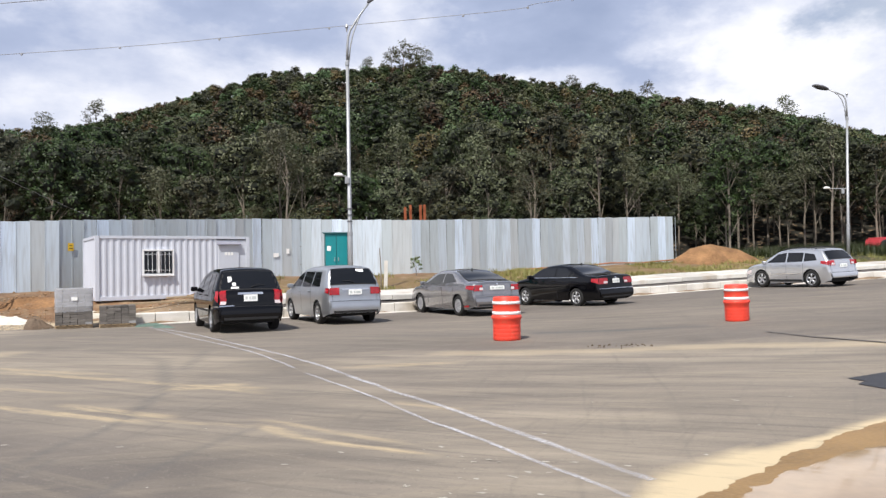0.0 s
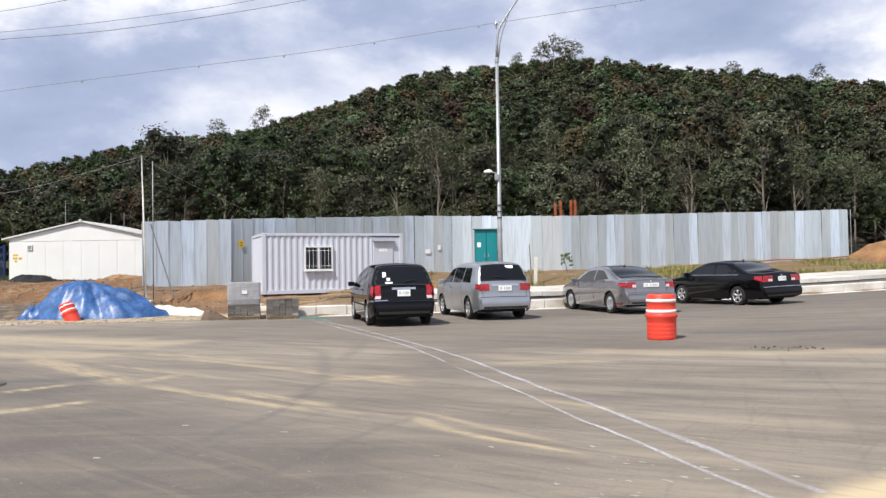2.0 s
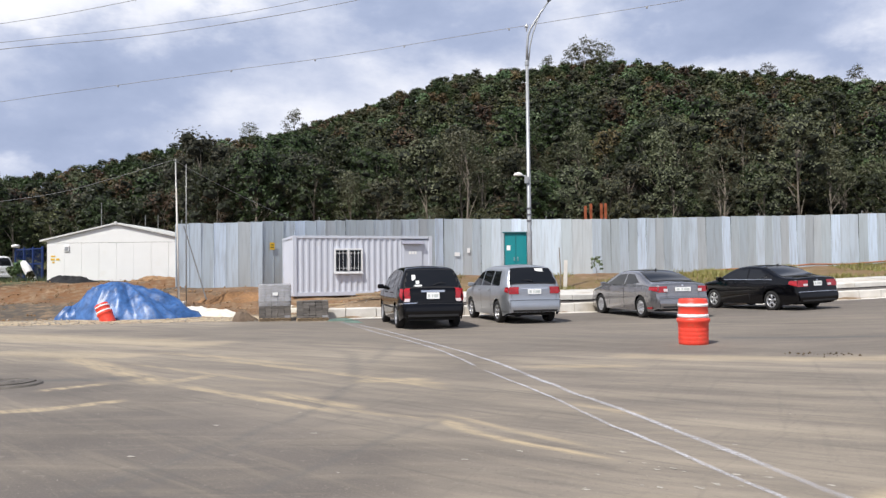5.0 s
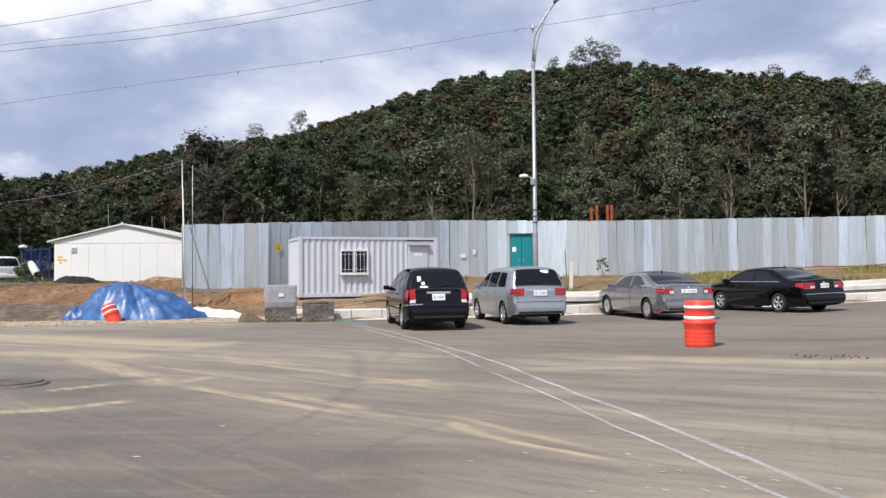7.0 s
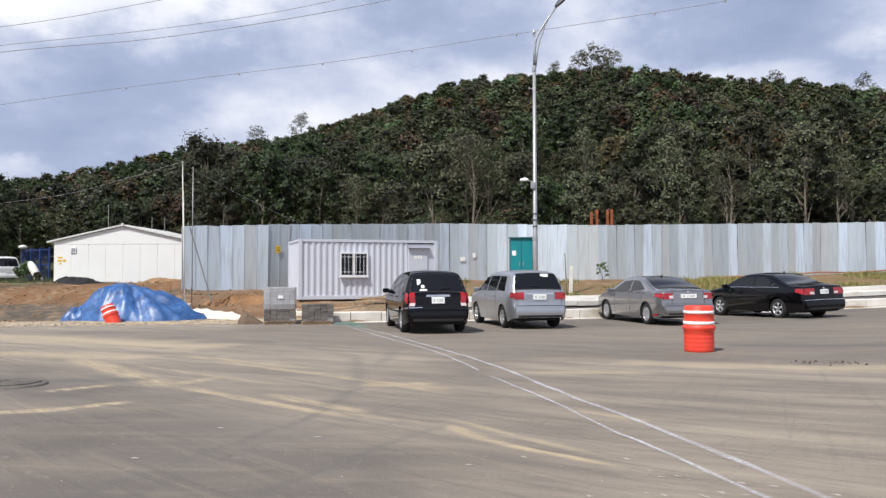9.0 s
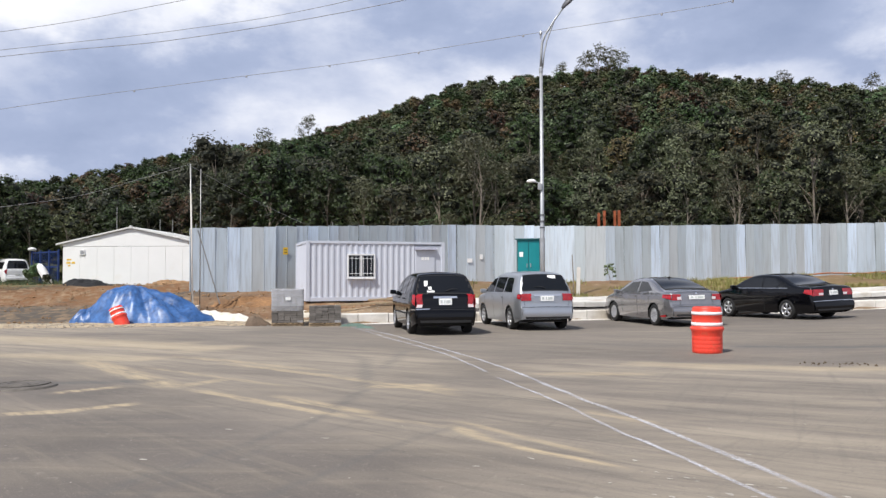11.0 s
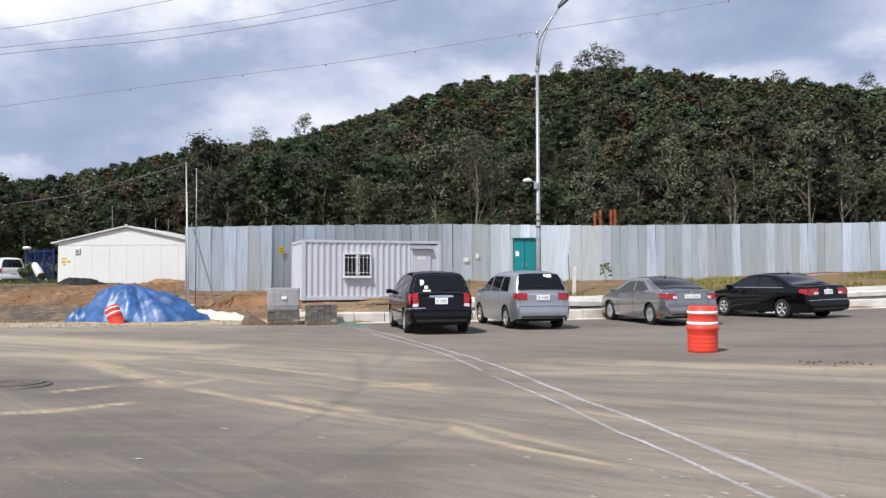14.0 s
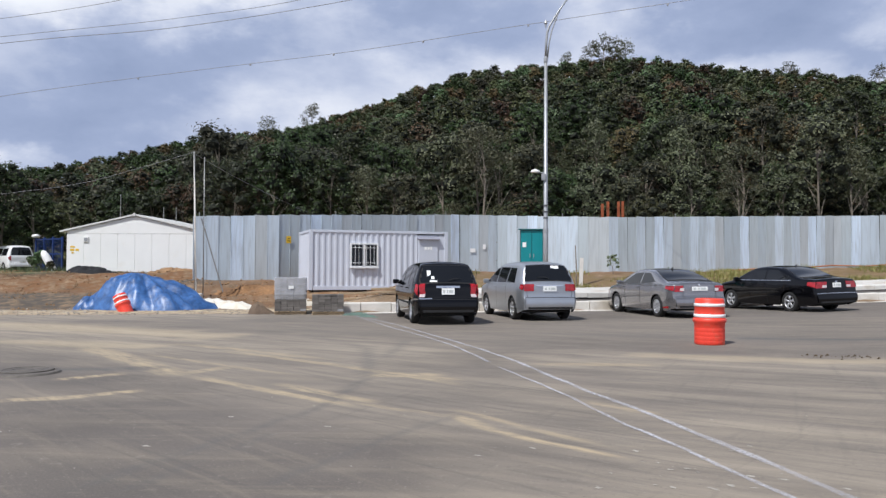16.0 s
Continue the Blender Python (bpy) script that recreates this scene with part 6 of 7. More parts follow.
heap("tarpaulin_cover", pose(-16.9, 24.0, 0.0, 0, 0, 2), 2.35, 1.5, 1.2, "tarp", "heap of material covered with a crumpled blue tarpaulin", "tarpaulin", 2.0, skew=-0.55, folds=0.19, n=150, steep=2.6, tail=1.0)
heap("tarpaulin_edge", pose(-18.6, 23.0, 0.02, 0, 0, 20), 0.6, 0.5, 0.42, "tarp", "loose bunched corner of a blue tarpaulin", "tarpaulin", 5.0, folds=0.16)
heap("white_sheet", pose(-15.0, 25.3, 0.1, 0, 0, -20), 2.0, 0.5, 0.2, "tarp_white", "crumpled dirty white sheeting on the soil", "sheeting", 7.0, skew=-0.5, folds=0.12)
heap("white_sheet", pose(-11.9, 25.6, 0.22, 0, 0, 20), 0.9, 0.3, 0.14, "tarp_white", "narrow white sheeting beside the container", "sheeting", 8.0, folds=0.08)
heap("stone", pose(-11.72, 22.35, 0.0, 0, 0, 30), 0.42, 0.30, 0.27, "stone", "rough brown boulder beside the pallets", "stone", 9.0, folds=0.12, n=28, steep=2.6)
heap("black_sheet", pose(-31.3, 38.6, 0.98, 0, 0, 6), 1.7, 0.9, 0.5, "tarp_dark", "heap of folded black sheeting", "sheeting", 12.0, folds=0.25)
heap("soil_mound", pose(16.4, 46.3, 1.05, 0, 0, 0), 3.2, 2.6, 1.65, "mound", "bare orange soil mound beyond the hoarding", "soil mound", 4.0, skew=-0.2, folds=0.12, n=60)
heap("soil_mound", pose(-20.8, 30.2, 0.25, 0, 0, 10), 2.6, 1.6, 0.40, "mound", "low bank of orange soil by the hoarding's end", "soil mound", 6.0, folds=0.2, n=50)
heap("soil_mound", pose(-15.3, 29.3, 0.2, 0, 0, 20), 2.8, 1.5, 0.52, "mound", "low bank of orange soil before the hoarding", "soil mound", 16.0, folds=0.2, n=50)
heap("rubble_heap", pose(-27.5, 41.5, 0.9, 0, 0, 6), 2.2, 0.8, 0.5, "clod", "low heap of pale rubble by the white shed", "rubble", 18.0, folds=0.25, n=40)
heap("block_heap", pose(2.3, 34.2, 0.62, 0, 0, 20), 1.1, 0.8, 0.45, "gravel", "grey heap of gravel behind the kerb", "gravel", 19.0, folds=0.16, n=36)
heap("green_netting", pose(-8.55, 22.6, 0.0, 0, 0, 25), 0.45, 0.16, 0.09, "net", "crumpled green netting at the kerb's end", "netting", 14.0, folds=0.10, n=30)
heap("green_netting", pose(-7.9, 21.9, 0.0, 0, 0, -20), 0.4, 0.12, 0.06, "net", "thin strand of green netting on the asphalt", "netting", 15.0, folds=0.05, n=24)
for i, (x, y, z, rz, l) in enumerate(((-10.3, 25.9, 0.33, 30, 2.6), (-9.2, 25.6, 0.36, 27, 2.2), (-8.6, 26.4, 0.42, 33, 1.6))):
    bm = bmesh.new()
    box(bm, (0, 0, 0), (l, 0.2, 0.06), bevel=0.006)
    ob = part("timber_plank", bm, "wood")
    ob.matrix_world = pose(x, y, land_z(x, y) + 0.14, 0, -2, rz)
    tagged(ob, "weathered timber plank lying before the container", "plank", "planks before the container")


# ---- white prefabricated shed ----
def shed():
    ob = thing("site_shed", pose(-35.75, 41.9, 1.0, 0, 0, 12.5), "white sandwich-panel site shed with a low gable", "shed")
    W, D, E, A = 8.9, 7.0, 2.75, 3.78
    n = 8
    for i in range(n):
        x0, x1 = W * i / n + 0.006, W * (i + 1) / n - 0.006
        bm = bmesh.new()
        top0, top1 = 2.58, 2.58
        vs = [bm.verts.new(p) for p in ((x0, 0, -0.2), (x1, 0, -0.2), (x1, 0, top1), (x0, 0, top0))]
        f = bm.faces.new(vs)
        g = bmesh.ops.extrude_face_region(bm, geom=[f])
        bmesh.ops.translate(bm, verts=[v for v in g["geom"] if isinstance(v, bmesh.types.BMVert)], vec=(0, 0.08, 0))
        bmesh.ops.recalc_face_normals(bm, faces=bm.faces)
        part("wall_panel", bm, "panel_white", ob)
    bm = bmesh.new()
    vs = [bm.verts.new(p) for p in ((0, 0.012, 2.6), (W, 0.012, 2.6), (W, 0.012, E), (W / 2, 0.012, A - 0.06), (0, 0.012, E))]
    f = bm.faces.new(vs)
    g = bmesh.ops.extrude_face_region(bm, geom=[f])
    bmesh.ops.translate(bm, verts=[v for v in g["geom"] if isinstance(v, bmesh.types.BMVert)], vec=(0, 0.07, 0))
    bmesh.ops.recalc_face_normals(bm, faces=bm.faces)
    part("gable", bm, "panel_white", ob)
    for x in (0.04, W - 0.04):
        bm = bmesh.new()
        box(bm, (x, D / 2 + 0.1, E / 2 - 0.1), (0.08, D - 0.1, E + 0.2))
        part("side_wall", bm, "panel_white", ob)
    bm = bmesh.new()
    box(bm, (W / 2, D, E / 2), (W - 0.2, 0.08, E))
    part("back_wall", bm, "panel_white", ob)
    for sgn in (-1, 1):
        bm = bmesh.new()
        run = math.hypot(W / 2 + 0.45, A - E)
        box(bm, (W / 2 + sgn * (W / 4 + 0.2), D / 2 + 0.12, (A + E) / 2 + 0.01), (run, D + 0.5, 0.10), ry=sgn * math.degrees(math.atan2(A - E, W / 2 + 0.2)))
        part("roof", bm, "roof_sheet", ob, "pale roof sheet")
    bm = bmesh.new()
    box(bm, (W / 2, -0.10, A + 0.04), (0.16, 0.12, 0.2), bevel=0.02)
    part("ridge_cap", bm, "roof_sheet", ob)
    bm = bmesh.new()
    box(bm, (1.28, -0.03, 2.22), (0.34, 0.07, 0.36), bevel=0.01)
    v = part("vent", bm, "panel_white", ob, "white wall vent")
    bm = bmesh.new()
    box(bm, (1.28, -0.075, 2.22), (0.22, 0.02, 0.22))
    part("vent_grille", bm, "steel", v)
    bm = bmesh.new()
    bars(bm, (0.42, -0.012, 1.55), [(-0.05, 0.26), (0.28, 0.22)], 0.13)
    bars(bm, (0.40, -0.012, 1.75), [(0, 0.3)], 0.09)
    bars(bm, (0.42, -0.012, 1.36), [(0, 0.16)], 0.09)
    part("wall_sign", bm, "yellow", ob, "orange-yellow lettering panel")
    for x in (2.2, 5.3, 6.2):
        bm = bmesh.new()
        tube(bm, [(x - 1, 5.0, 2.5), (x - 1, 5.0, 5.6 if x < 3 else 4.7)], 0.03, 6)
        part("roof_pole", bm, "post", ob)


shed()


# ---- woods ----
def bisect(marks, v):
    return sum(m < v for m in marks)


def crown_mesh(rnd, h, rad, leaves, size, base=0.38, lobes=16, lean=0.0, clump=(0.15, 0.40)):
    """Leaf blades on the sunny shells of rounded clumps about the limb ends: verts and faces."""
    vs, fs = [], []
    tips = []
    for i in range(lobes):
        a, u = i * 2.4 + rnd.uniform(-0.5, 0.5), ((i + 0.5) / lobes) ** 0.8
        z = h * (base + (0.94 - base) * u)
        w = rad * math.sqrt(max(0.0, 1 - abs(u - 0.3) ** 1.8 * 1.6)) * (0.45 + 0.5 * rnd.random())
        tips.append((Vector((w * math.cos(a) + lean * u, w * math.sin(a), z)), rad * rnd.uniform(*clump)))
    # larger clumps bear more leaves
    area = np.cumsum([t[1] ** 2 for t in tips])
    marks = (area / area[-1]).tolist()
    for i in range(leaves):
        c, r = tips[min(lobes - 1, bisect(marks, rnd.random()))]
        d = Vector((rnd.gauss(0, 1), rnd.gauss(0, 1), rnd.gauss(0.4, 0.8))).normalized()
        p = c + Vector((d.x, d.y, d.z * 0.72)) * r * (0.62 + 0.5 * rnd.random() + (rnd.random() * 0.8 if i % 6 == 0 else 0))
        n = (d + Vector((rnd.gauss(0, 0.42), rnd.gauss(0, 0.42), rnd.gauss(0, 0.42) + 0.3))).normalized()
        a = n.orthogonal().normalized()
        a = (Matrix.Rotation(rnd.uniform(0, 6.28), 3, n) @ a)
        b = n.cross(a)
        s = size * rnd.uniform(0.55, 1.35)
        k = len(vs)
        vs += [p - a * s, p + b * s * 0.55 + n * s * 0.15, p + a * s, p - b * s * 0.5 + n * s * 0.12]
        fs += [(k, k + 1, k + 2), (k, k + 2, k + 3)]
    return vs, fs, tips


TWELVE = [(0, 1, 1.618), (0, -1, 1.618), (1, 1.618, 0), (-1, 1.618, 0), (1.618, 0, 1), (-1.618, 0, 1), (0, 1, -1.618), (0, -1, -1.618), (1, -1.618, 0), (-1, -1.618, 0), (1.618, 0, -1), (-1.618, 0, -1)]


def shade_cores(rnd, tips, share):
    """Rough angular bodies added in the clumps as painted shade; they hide the far side: verts and faces."""
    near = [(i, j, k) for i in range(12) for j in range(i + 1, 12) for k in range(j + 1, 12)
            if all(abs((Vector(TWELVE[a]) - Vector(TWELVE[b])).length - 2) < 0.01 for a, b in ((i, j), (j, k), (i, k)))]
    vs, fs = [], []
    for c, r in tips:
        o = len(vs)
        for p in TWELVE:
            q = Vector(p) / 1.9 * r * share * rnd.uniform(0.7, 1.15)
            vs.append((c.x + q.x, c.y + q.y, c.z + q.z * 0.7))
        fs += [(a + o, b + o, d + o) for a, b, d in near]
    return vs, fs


def far_crown(rnd, rad, tall, leaves, lobes):
    """A small crown for the upper slope: single blades on a lumpy dome. Corners of triangles, about its foot."""
    tips = []
    for i in range(lobes):
        u = (i + 0.5) / lobes
        a, w = i * 2.4, rad * 0.72 * math.sqrt(1 - u * u) * rnd.uniform(0.7, 1.15)
        tips.append(np.array((w * math.cos(a), w * math.sin(a), tall * (0.34 + 0.5 * u))))
    core, faces = shade_cores(rnd, [(Vector(t), rad * 0.30) for t in tips], 0.8)
    out = np.empty((leaves, 3, 3))
    for i in range(leaves):
        d = Vector((rnd.gauss(0, 1), rnd.gauss(0, 1), rnd.gauss(0.4, 0.8))).normalized()
        n = (d + Vector((rnd.gauss(0, 0.4), rnd.gauss(0, 0.4), rnd.gauss(0.25, 0.4)))).normalized()
        a = Matrix.Rotation(rnd.uniform(0, 6.28), 3, n) @ n.orthogonal().normalized()
        b, s = n.cross(a), rnd.uniform(0.6, 1.3)
        p = np.array(d) * rad * rnd.uniform(0.16, 0.46) * np.array((1, 1, 0.9)) + tips[i % lobes]
        out[i] = [p - np.array(a) * s * 0.5, p + np.array(a) * s * 0.5, p + np.array(b) * s * 0.8]
    return out, np.array(core), np.array(faces)


def trunk_bm(rnd, h, tips, r):
    bm = bmesh.new()
    top = Vector((rnd.uniform(-0.3, 0.3), rnd.uniform(-0.3, 0.3), h * 0.88))
    pts = [Vector((0, 0, -0.6)), Vector((rnd.uniform(-0.15, 0.15), rnd.uniform(-0.15, 0.15), h * 0.3)), Vector((rnd.uniform(-0.3, 0.3), rnd.uniform(-0.3, 0.3), h * 0.6)), top]
    tube(bm, pts, [r, r * 0.8, r * 0.5, r * 0.12], 7)
    for c, _ in tips[::3]:
        t = max(0.2, min(0.85, (c.z / h) - 0.22))
        s = pts[1].lerp(pts[2], (t - 0.3) / 0.3) if t > 0.3 else pts[0].lerp(pts[1], t / 0.3)
        tube(bm, [s, s.lerp(c, 0.5) + Vector((0, 0, 0.15)), c], [r * 0.36, r * 0.22, r * 0.06], 5, cap=False)
    return bm


def mesh_of(name, vs, fs, mat):
    me = bpy.data.meshes.new(name)
    me.from_pydata(vs, [], fs)
    me.materials.append(M[mat])
    return me


def tree_kinds():
    kinds = []
    rnd = random.Random(11)
    for mat, h, rad, leaves, size, base, lobes in (
        ("leaf_dark", 9.0, 2.6, 3000, 0.115, 0.34, 34), ("leaf_mid", 8.5, 2.9, 3200, 0.11, 0.30, 32), ("leaf_pale", 10.0, 2.7, 2100, 0.115, 0.48, 22),
        ("leaf_dark", 10.5, 2.4, 2700, 0.12, 0.38, 30), ("leaf_fresh", 6.0, 2.3, 2300, 0.115, 0.18, 26), ("leaf_brown", 8.0, 2.5, 2400, 0.11, 0.30, 28),
        ("leaf_pale", 11.0, 2.2, 1350, 0.11, 0.56, 18), ("leaf_fresh", 4.2, 2.0, 2000, 0.11, 0.10, 24), ("leaf_mid", 8.0, 2.6, 900, 0.19, 0.30, 26)):
        vs, fs, tips = crown_mesh(rnd, h, rad, leaves, size, base, lobes)
        n = len(fs)
        # added near-black cores stand in for shade deep in the crown
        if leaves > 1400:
            cv, cf = shade_cores(rnd, tips, 0.66)
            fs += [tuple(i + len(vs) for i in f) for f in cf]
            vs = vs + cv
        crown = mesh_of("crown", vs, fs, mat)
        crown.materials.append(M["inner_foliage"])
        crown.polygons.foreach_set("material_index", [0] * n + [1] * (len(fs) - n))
        bm = trunk_bm(rnd, h, tips, 0.045 + 0.0065 * h)
        trunk = bpy.data.meshes.new("trunk")
        bm.to_mesh(trunk)
        bm.free()
        trunk.materials.append(M["bark"])
        kinds.append((crown, trunk, h))
    return kinds


KINDS = tree_kinds()
WORDS = ["dark green broadleaf tree on a wooded slope", "grey-green tree with a wide crown behind the hoarding", "tall grey-green tree with a bare lower trunk", "tall dark green tree with a narrow crown",
         "bright green young tree at the wood's edge", "olive-brown tree with thinning leaves", "slender tree with a sparse open crown", "low bright green bush at the wood's edge"]


def inside_fence(x, y):
    """In front of the hoarding, where no tree grows."""
    r, az = math.hypot(x, y), math.degrees(math.atan2(-x, y))
    if az > 31:
        return r < 66
    if az < -17:
        return r < 56 + 2.0 * math.sin(az)
    return r < float(np.interp(az, [-18, 0, 14, 31], [55, 47, 46, 50]))


def plant_woods():
    rnd = random.Random(21)
    spots = []
    cell = {}
    for most, tries, lo, hi, gap in ((1150, 20000, 45, 92, 2.0), (1500, 24000, 90, 126, 1.3)):
        n = 0
        for _ in range(tries):
            az = rnd.uniform(-36, 50)
            r = lo + (hi - lo) * rnd.random() ** 0.8
            x, y = -r * math.sin(radians(az)), r * math.cos(radians(az))
            if n >= most or r > crest_r(az) + 4 or inside_fence(x, y):
                continue
            key = (int(x // 2), int(y // 2))
            if any(math.hypot(x - q[0], y - q[1]) < gap for i in (-1, 0, 1) for j in (-1, 0, 1) for q in cell.get((key[0] + i, key[1] + j), ())):
                continue
            cell.setdefault(key, []).append((x, y))
            spots.append((r, az, x, y))
            n += 1
    spots.sort()
    bulk = {}
    for i, (r, az, x, y) in enumerate(spots):
        first = r < 62
        k = rnd.choices(range(8), (3.5, 4, 3.5 if first else 2.0, 3, 2.0 if first else 1.2, 2.2, 3.0 if first else 1.0, (9 if 9 < az < 22 else 4) if first else 0.6))[0]
        # left of the hill: darker kinds put cloud shade into the leaf colours
        if az > 21 and rnd.random() < 0.6:
            k = rnd.choice((0, 3, 0, 5, 3))
        if az < -13 and first:
            k = rnd.choice((2, 3, 6, 0, 3))
        crown, trunk, h = KINDS[k]
        s = rnd.uniform(0.62, 1.22) * (0.76 + 0.02 * smooth01((az - 24) / 6) - 0.16 * smooth01((r - 60) / 25) - 0.30 * smooth01((r - 84) / 16))
        z = land_z(x, y) - 0.1
        wide = 1.0 + 0.25 * smooth01((r - 80) / 15)
        m = Matrix.Translation((x, y, z)) @ Matrix.Rotation(rnd.uniform(0, 6.28), 4, "Z") @ Matrix.Diagonal((s * wide, s * wide, s * rnd.uniform(0.9, 1.1), 1))
        if i < 210:
            t = thing("bush" if k == 7 else "tree", m, WORDS[k], "bush" if k == 7 else "tree", "trees of the wooded hill")
            c = new("crown", crown)
            c.parent = t
            w = new("trunk", trunk)
            w.parent = t
        else:
            bulk.setdefault(KINDS[k][0].materials[0].name, []).append((m, r))
    # a few tall thin trees stand out on the ridge
    for az, s, dr in ((24.1, 0.66, -6), (27.3, 0.62, -8), (3.4, 0.62, -4), (2.5, 0.74, -5), (1.6, 0.66, -4), (0.9, 0.62, -5), (5.2, 0.5, -5), (-15.4, 0.55, -4), (-24.5, 0.62, -10), (-10.0, 0.5, -4)):
        r = crest_r(az) + dr
        x, y = -r * math.sin(radians(az)), r * math.cos(radians(az))
        t = thing("tree", pose(x, y, land_z(x, y) - 0.2, 0, 0, az * 20) @ Matrix.Diagonal((s, s, s, 1)), "slender thin-leaved tree standing out on the ridge", "tree", "trees of the wooded hill")
        for nme, me in (("crown", KINDS[8][0]), ("trunk", KINDS[8][1])):
            o = new(nme, me)
            o.parent = t
    # the farther woods, too many to count
    rnd = random.Random(5)
    mid = [far_crown(rnd, 2.6, 9.0, 900, 17) for _ in range(4)]
    high = [far_crown(rnd, 2.6, 8.3, 420, 11) for _ in range(4)]
    # the farther crowns get the same added cores as painted shade
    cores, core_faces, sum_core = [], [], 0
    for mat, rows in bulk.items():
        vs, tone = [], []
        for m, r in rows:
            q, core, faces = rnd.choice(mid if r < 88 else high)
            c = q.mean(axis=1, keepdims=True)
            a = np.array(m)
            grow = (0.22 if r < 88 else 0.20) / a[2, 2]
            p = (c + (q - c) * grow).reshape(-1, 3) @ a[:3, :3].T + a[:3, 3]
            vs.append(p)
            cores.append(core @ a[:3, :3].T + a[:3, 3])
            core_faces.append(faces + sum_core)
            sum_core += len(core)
            tone.append(np.full(len(p), rnd.random()))
        V = np.concatenate(vs)
        me = bpy.data.meshes.new("far_woods")
        me.from_pydata(V.tolist(), [], np.arange(len(V)).reshape(-1, 3).tolist())
        attribute(me, "tone", np.concatenate(tone))
        me.materials.append(bpy.data.materials[mat])
        tagged(new("far_woods", me), "dense mixed woods covering the upper hillside", "woods", kind="stuff")
    # all far cores joined in one near-black mesh, shade by colour
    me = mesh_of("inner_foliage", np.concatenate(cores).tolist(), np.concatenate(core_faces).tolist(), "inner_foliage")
    tagged(new("inner_foliage", me), "near-black bodies in the hillside crowns, painted as their shade", "woods", kind="stuff")


plant_woods()


# ---- far left: van, blue mesh fence ----
def blue_fence():
    ob = thing("mesh_fence", pose(-42.3, 46.5, 1.05, 0, 0, -22), "blue steel mesh fence panels beside the white shed", "fence")
    for i in range(4):
        x = i * 1.25
        bm = bmesh.new()
        box(bm, (x, 0, 1.25), (0.14, 0.10, 2.5), bevel=0.01)
        part("post", bm, "blue_mesh", ob, "blue post")
        if i < 3:
            bm = bmesh.new()
            for z in (0.2, 1.3, 2.35):
                box(bm, (x + 0.62, 0, z), (1.11, 0.05, 0.09))
            for k in range(9):
                box(bm, (x + 0.12 + k * 0.126, 0.01, 1.28), (0.022, 0.02, 2.1))
            part("mesh_panel", bm, "blue_mesh", ob, "blue mesh panel")
    bm = bmesh.new()
    lathe(bm, [(0.02, 2.75), (0.25, 2.7), (0.3, 2.58), (0.2, 2.5), (0.02, 2.5)], 14)
    part("cover", bm, "reflective", ob, "white cover on the post", True)


blue_fence()
car("white_van", VAN, pose(-46.0, 48.0, 1.05, 0, 0, 62), "white_paint", "white passenger van parked on the grass terrace", VAN_WINS, (1.24, 1.78, -0.88, 0.88), (0.85, 1.15, 0.86, 0.10, None), 0.8, seams=[(1.54, 0.4, 1.12), (2.75, 0.3, 1.12)])
bm = bmesh.new()
rings = [(0.05, -0.9), (0.2, -0.85), (0.26, -0.3), (0.26, 0.4), (0.18, 0.8), (0.03, 0.9)]
lathe(bm, rings, 18, pose(0, 0, 0, 0, 0, 0))
ob = part("plastic_tank", bm, "reflective", smooth=True)
ob.matrix_world = pose(-38.6, 43.6, 1.75, 8, -28, 0)
tagged(ob, "white plastic drum leaning beside the blue fence", "drum")


# ---- poles and cables ----
def pole(x, y, top, r, label, lean=0.0, mat="post"):
    z = land_z(x, y)
    bm = bmesh.new()
    tube(bm, [(0, 0, -0.3), (0, 0, (top - z) * 0.5), (0, 0, top - z)], [r, r * 0.9, r * 0.75], 10)
    ob = part("pole", bm, mat, smooth=True)
    ob.matrix_world = pose(x, y, z, 0, lean, 0)
    return tagged(ob, label, "pole", "poles at the hoarding's end")


pole(-16.93, 26.9, 6.05, 0.040, "tall grey steel pole at the hoarding's end", -1.3)
pole(-16.72, 27.1, 5.85, 0.022, "thin steel pole at the hoarding's end")
pole(-16.72, 26.6, 4.85, 0.036, "short pale pole at the hoarding's end", -1.5, "concrete")
bm = bmesh.new()
tube(bm, [(-16.7, 26.9, 3.4), (-15.9, 27.2, 0.5)], 0.025, 8)
tagged(part("prop", bm, "post"), "grey steel prop leaning from a pole", "prop")
bm = bmesh.new()
box(bm, (0, 0, 0.06), (0.5, 0.45, 0.3), bevel=0.03)
ob = part("pole_footing", bm, "concrete")
ob.matrix_world = pose(-16.62, 26.4, land_z(-16.62, 26.4), 0, 0, 20)
tagged(ob, "pale concrete footing at the pole's foot", "footing")


def polar(az, el, r):
    return Vector((-r * math.sin(radians(az)), r * math.cos(radians(az)), 1.5 + r * math.tan(radians(el))))


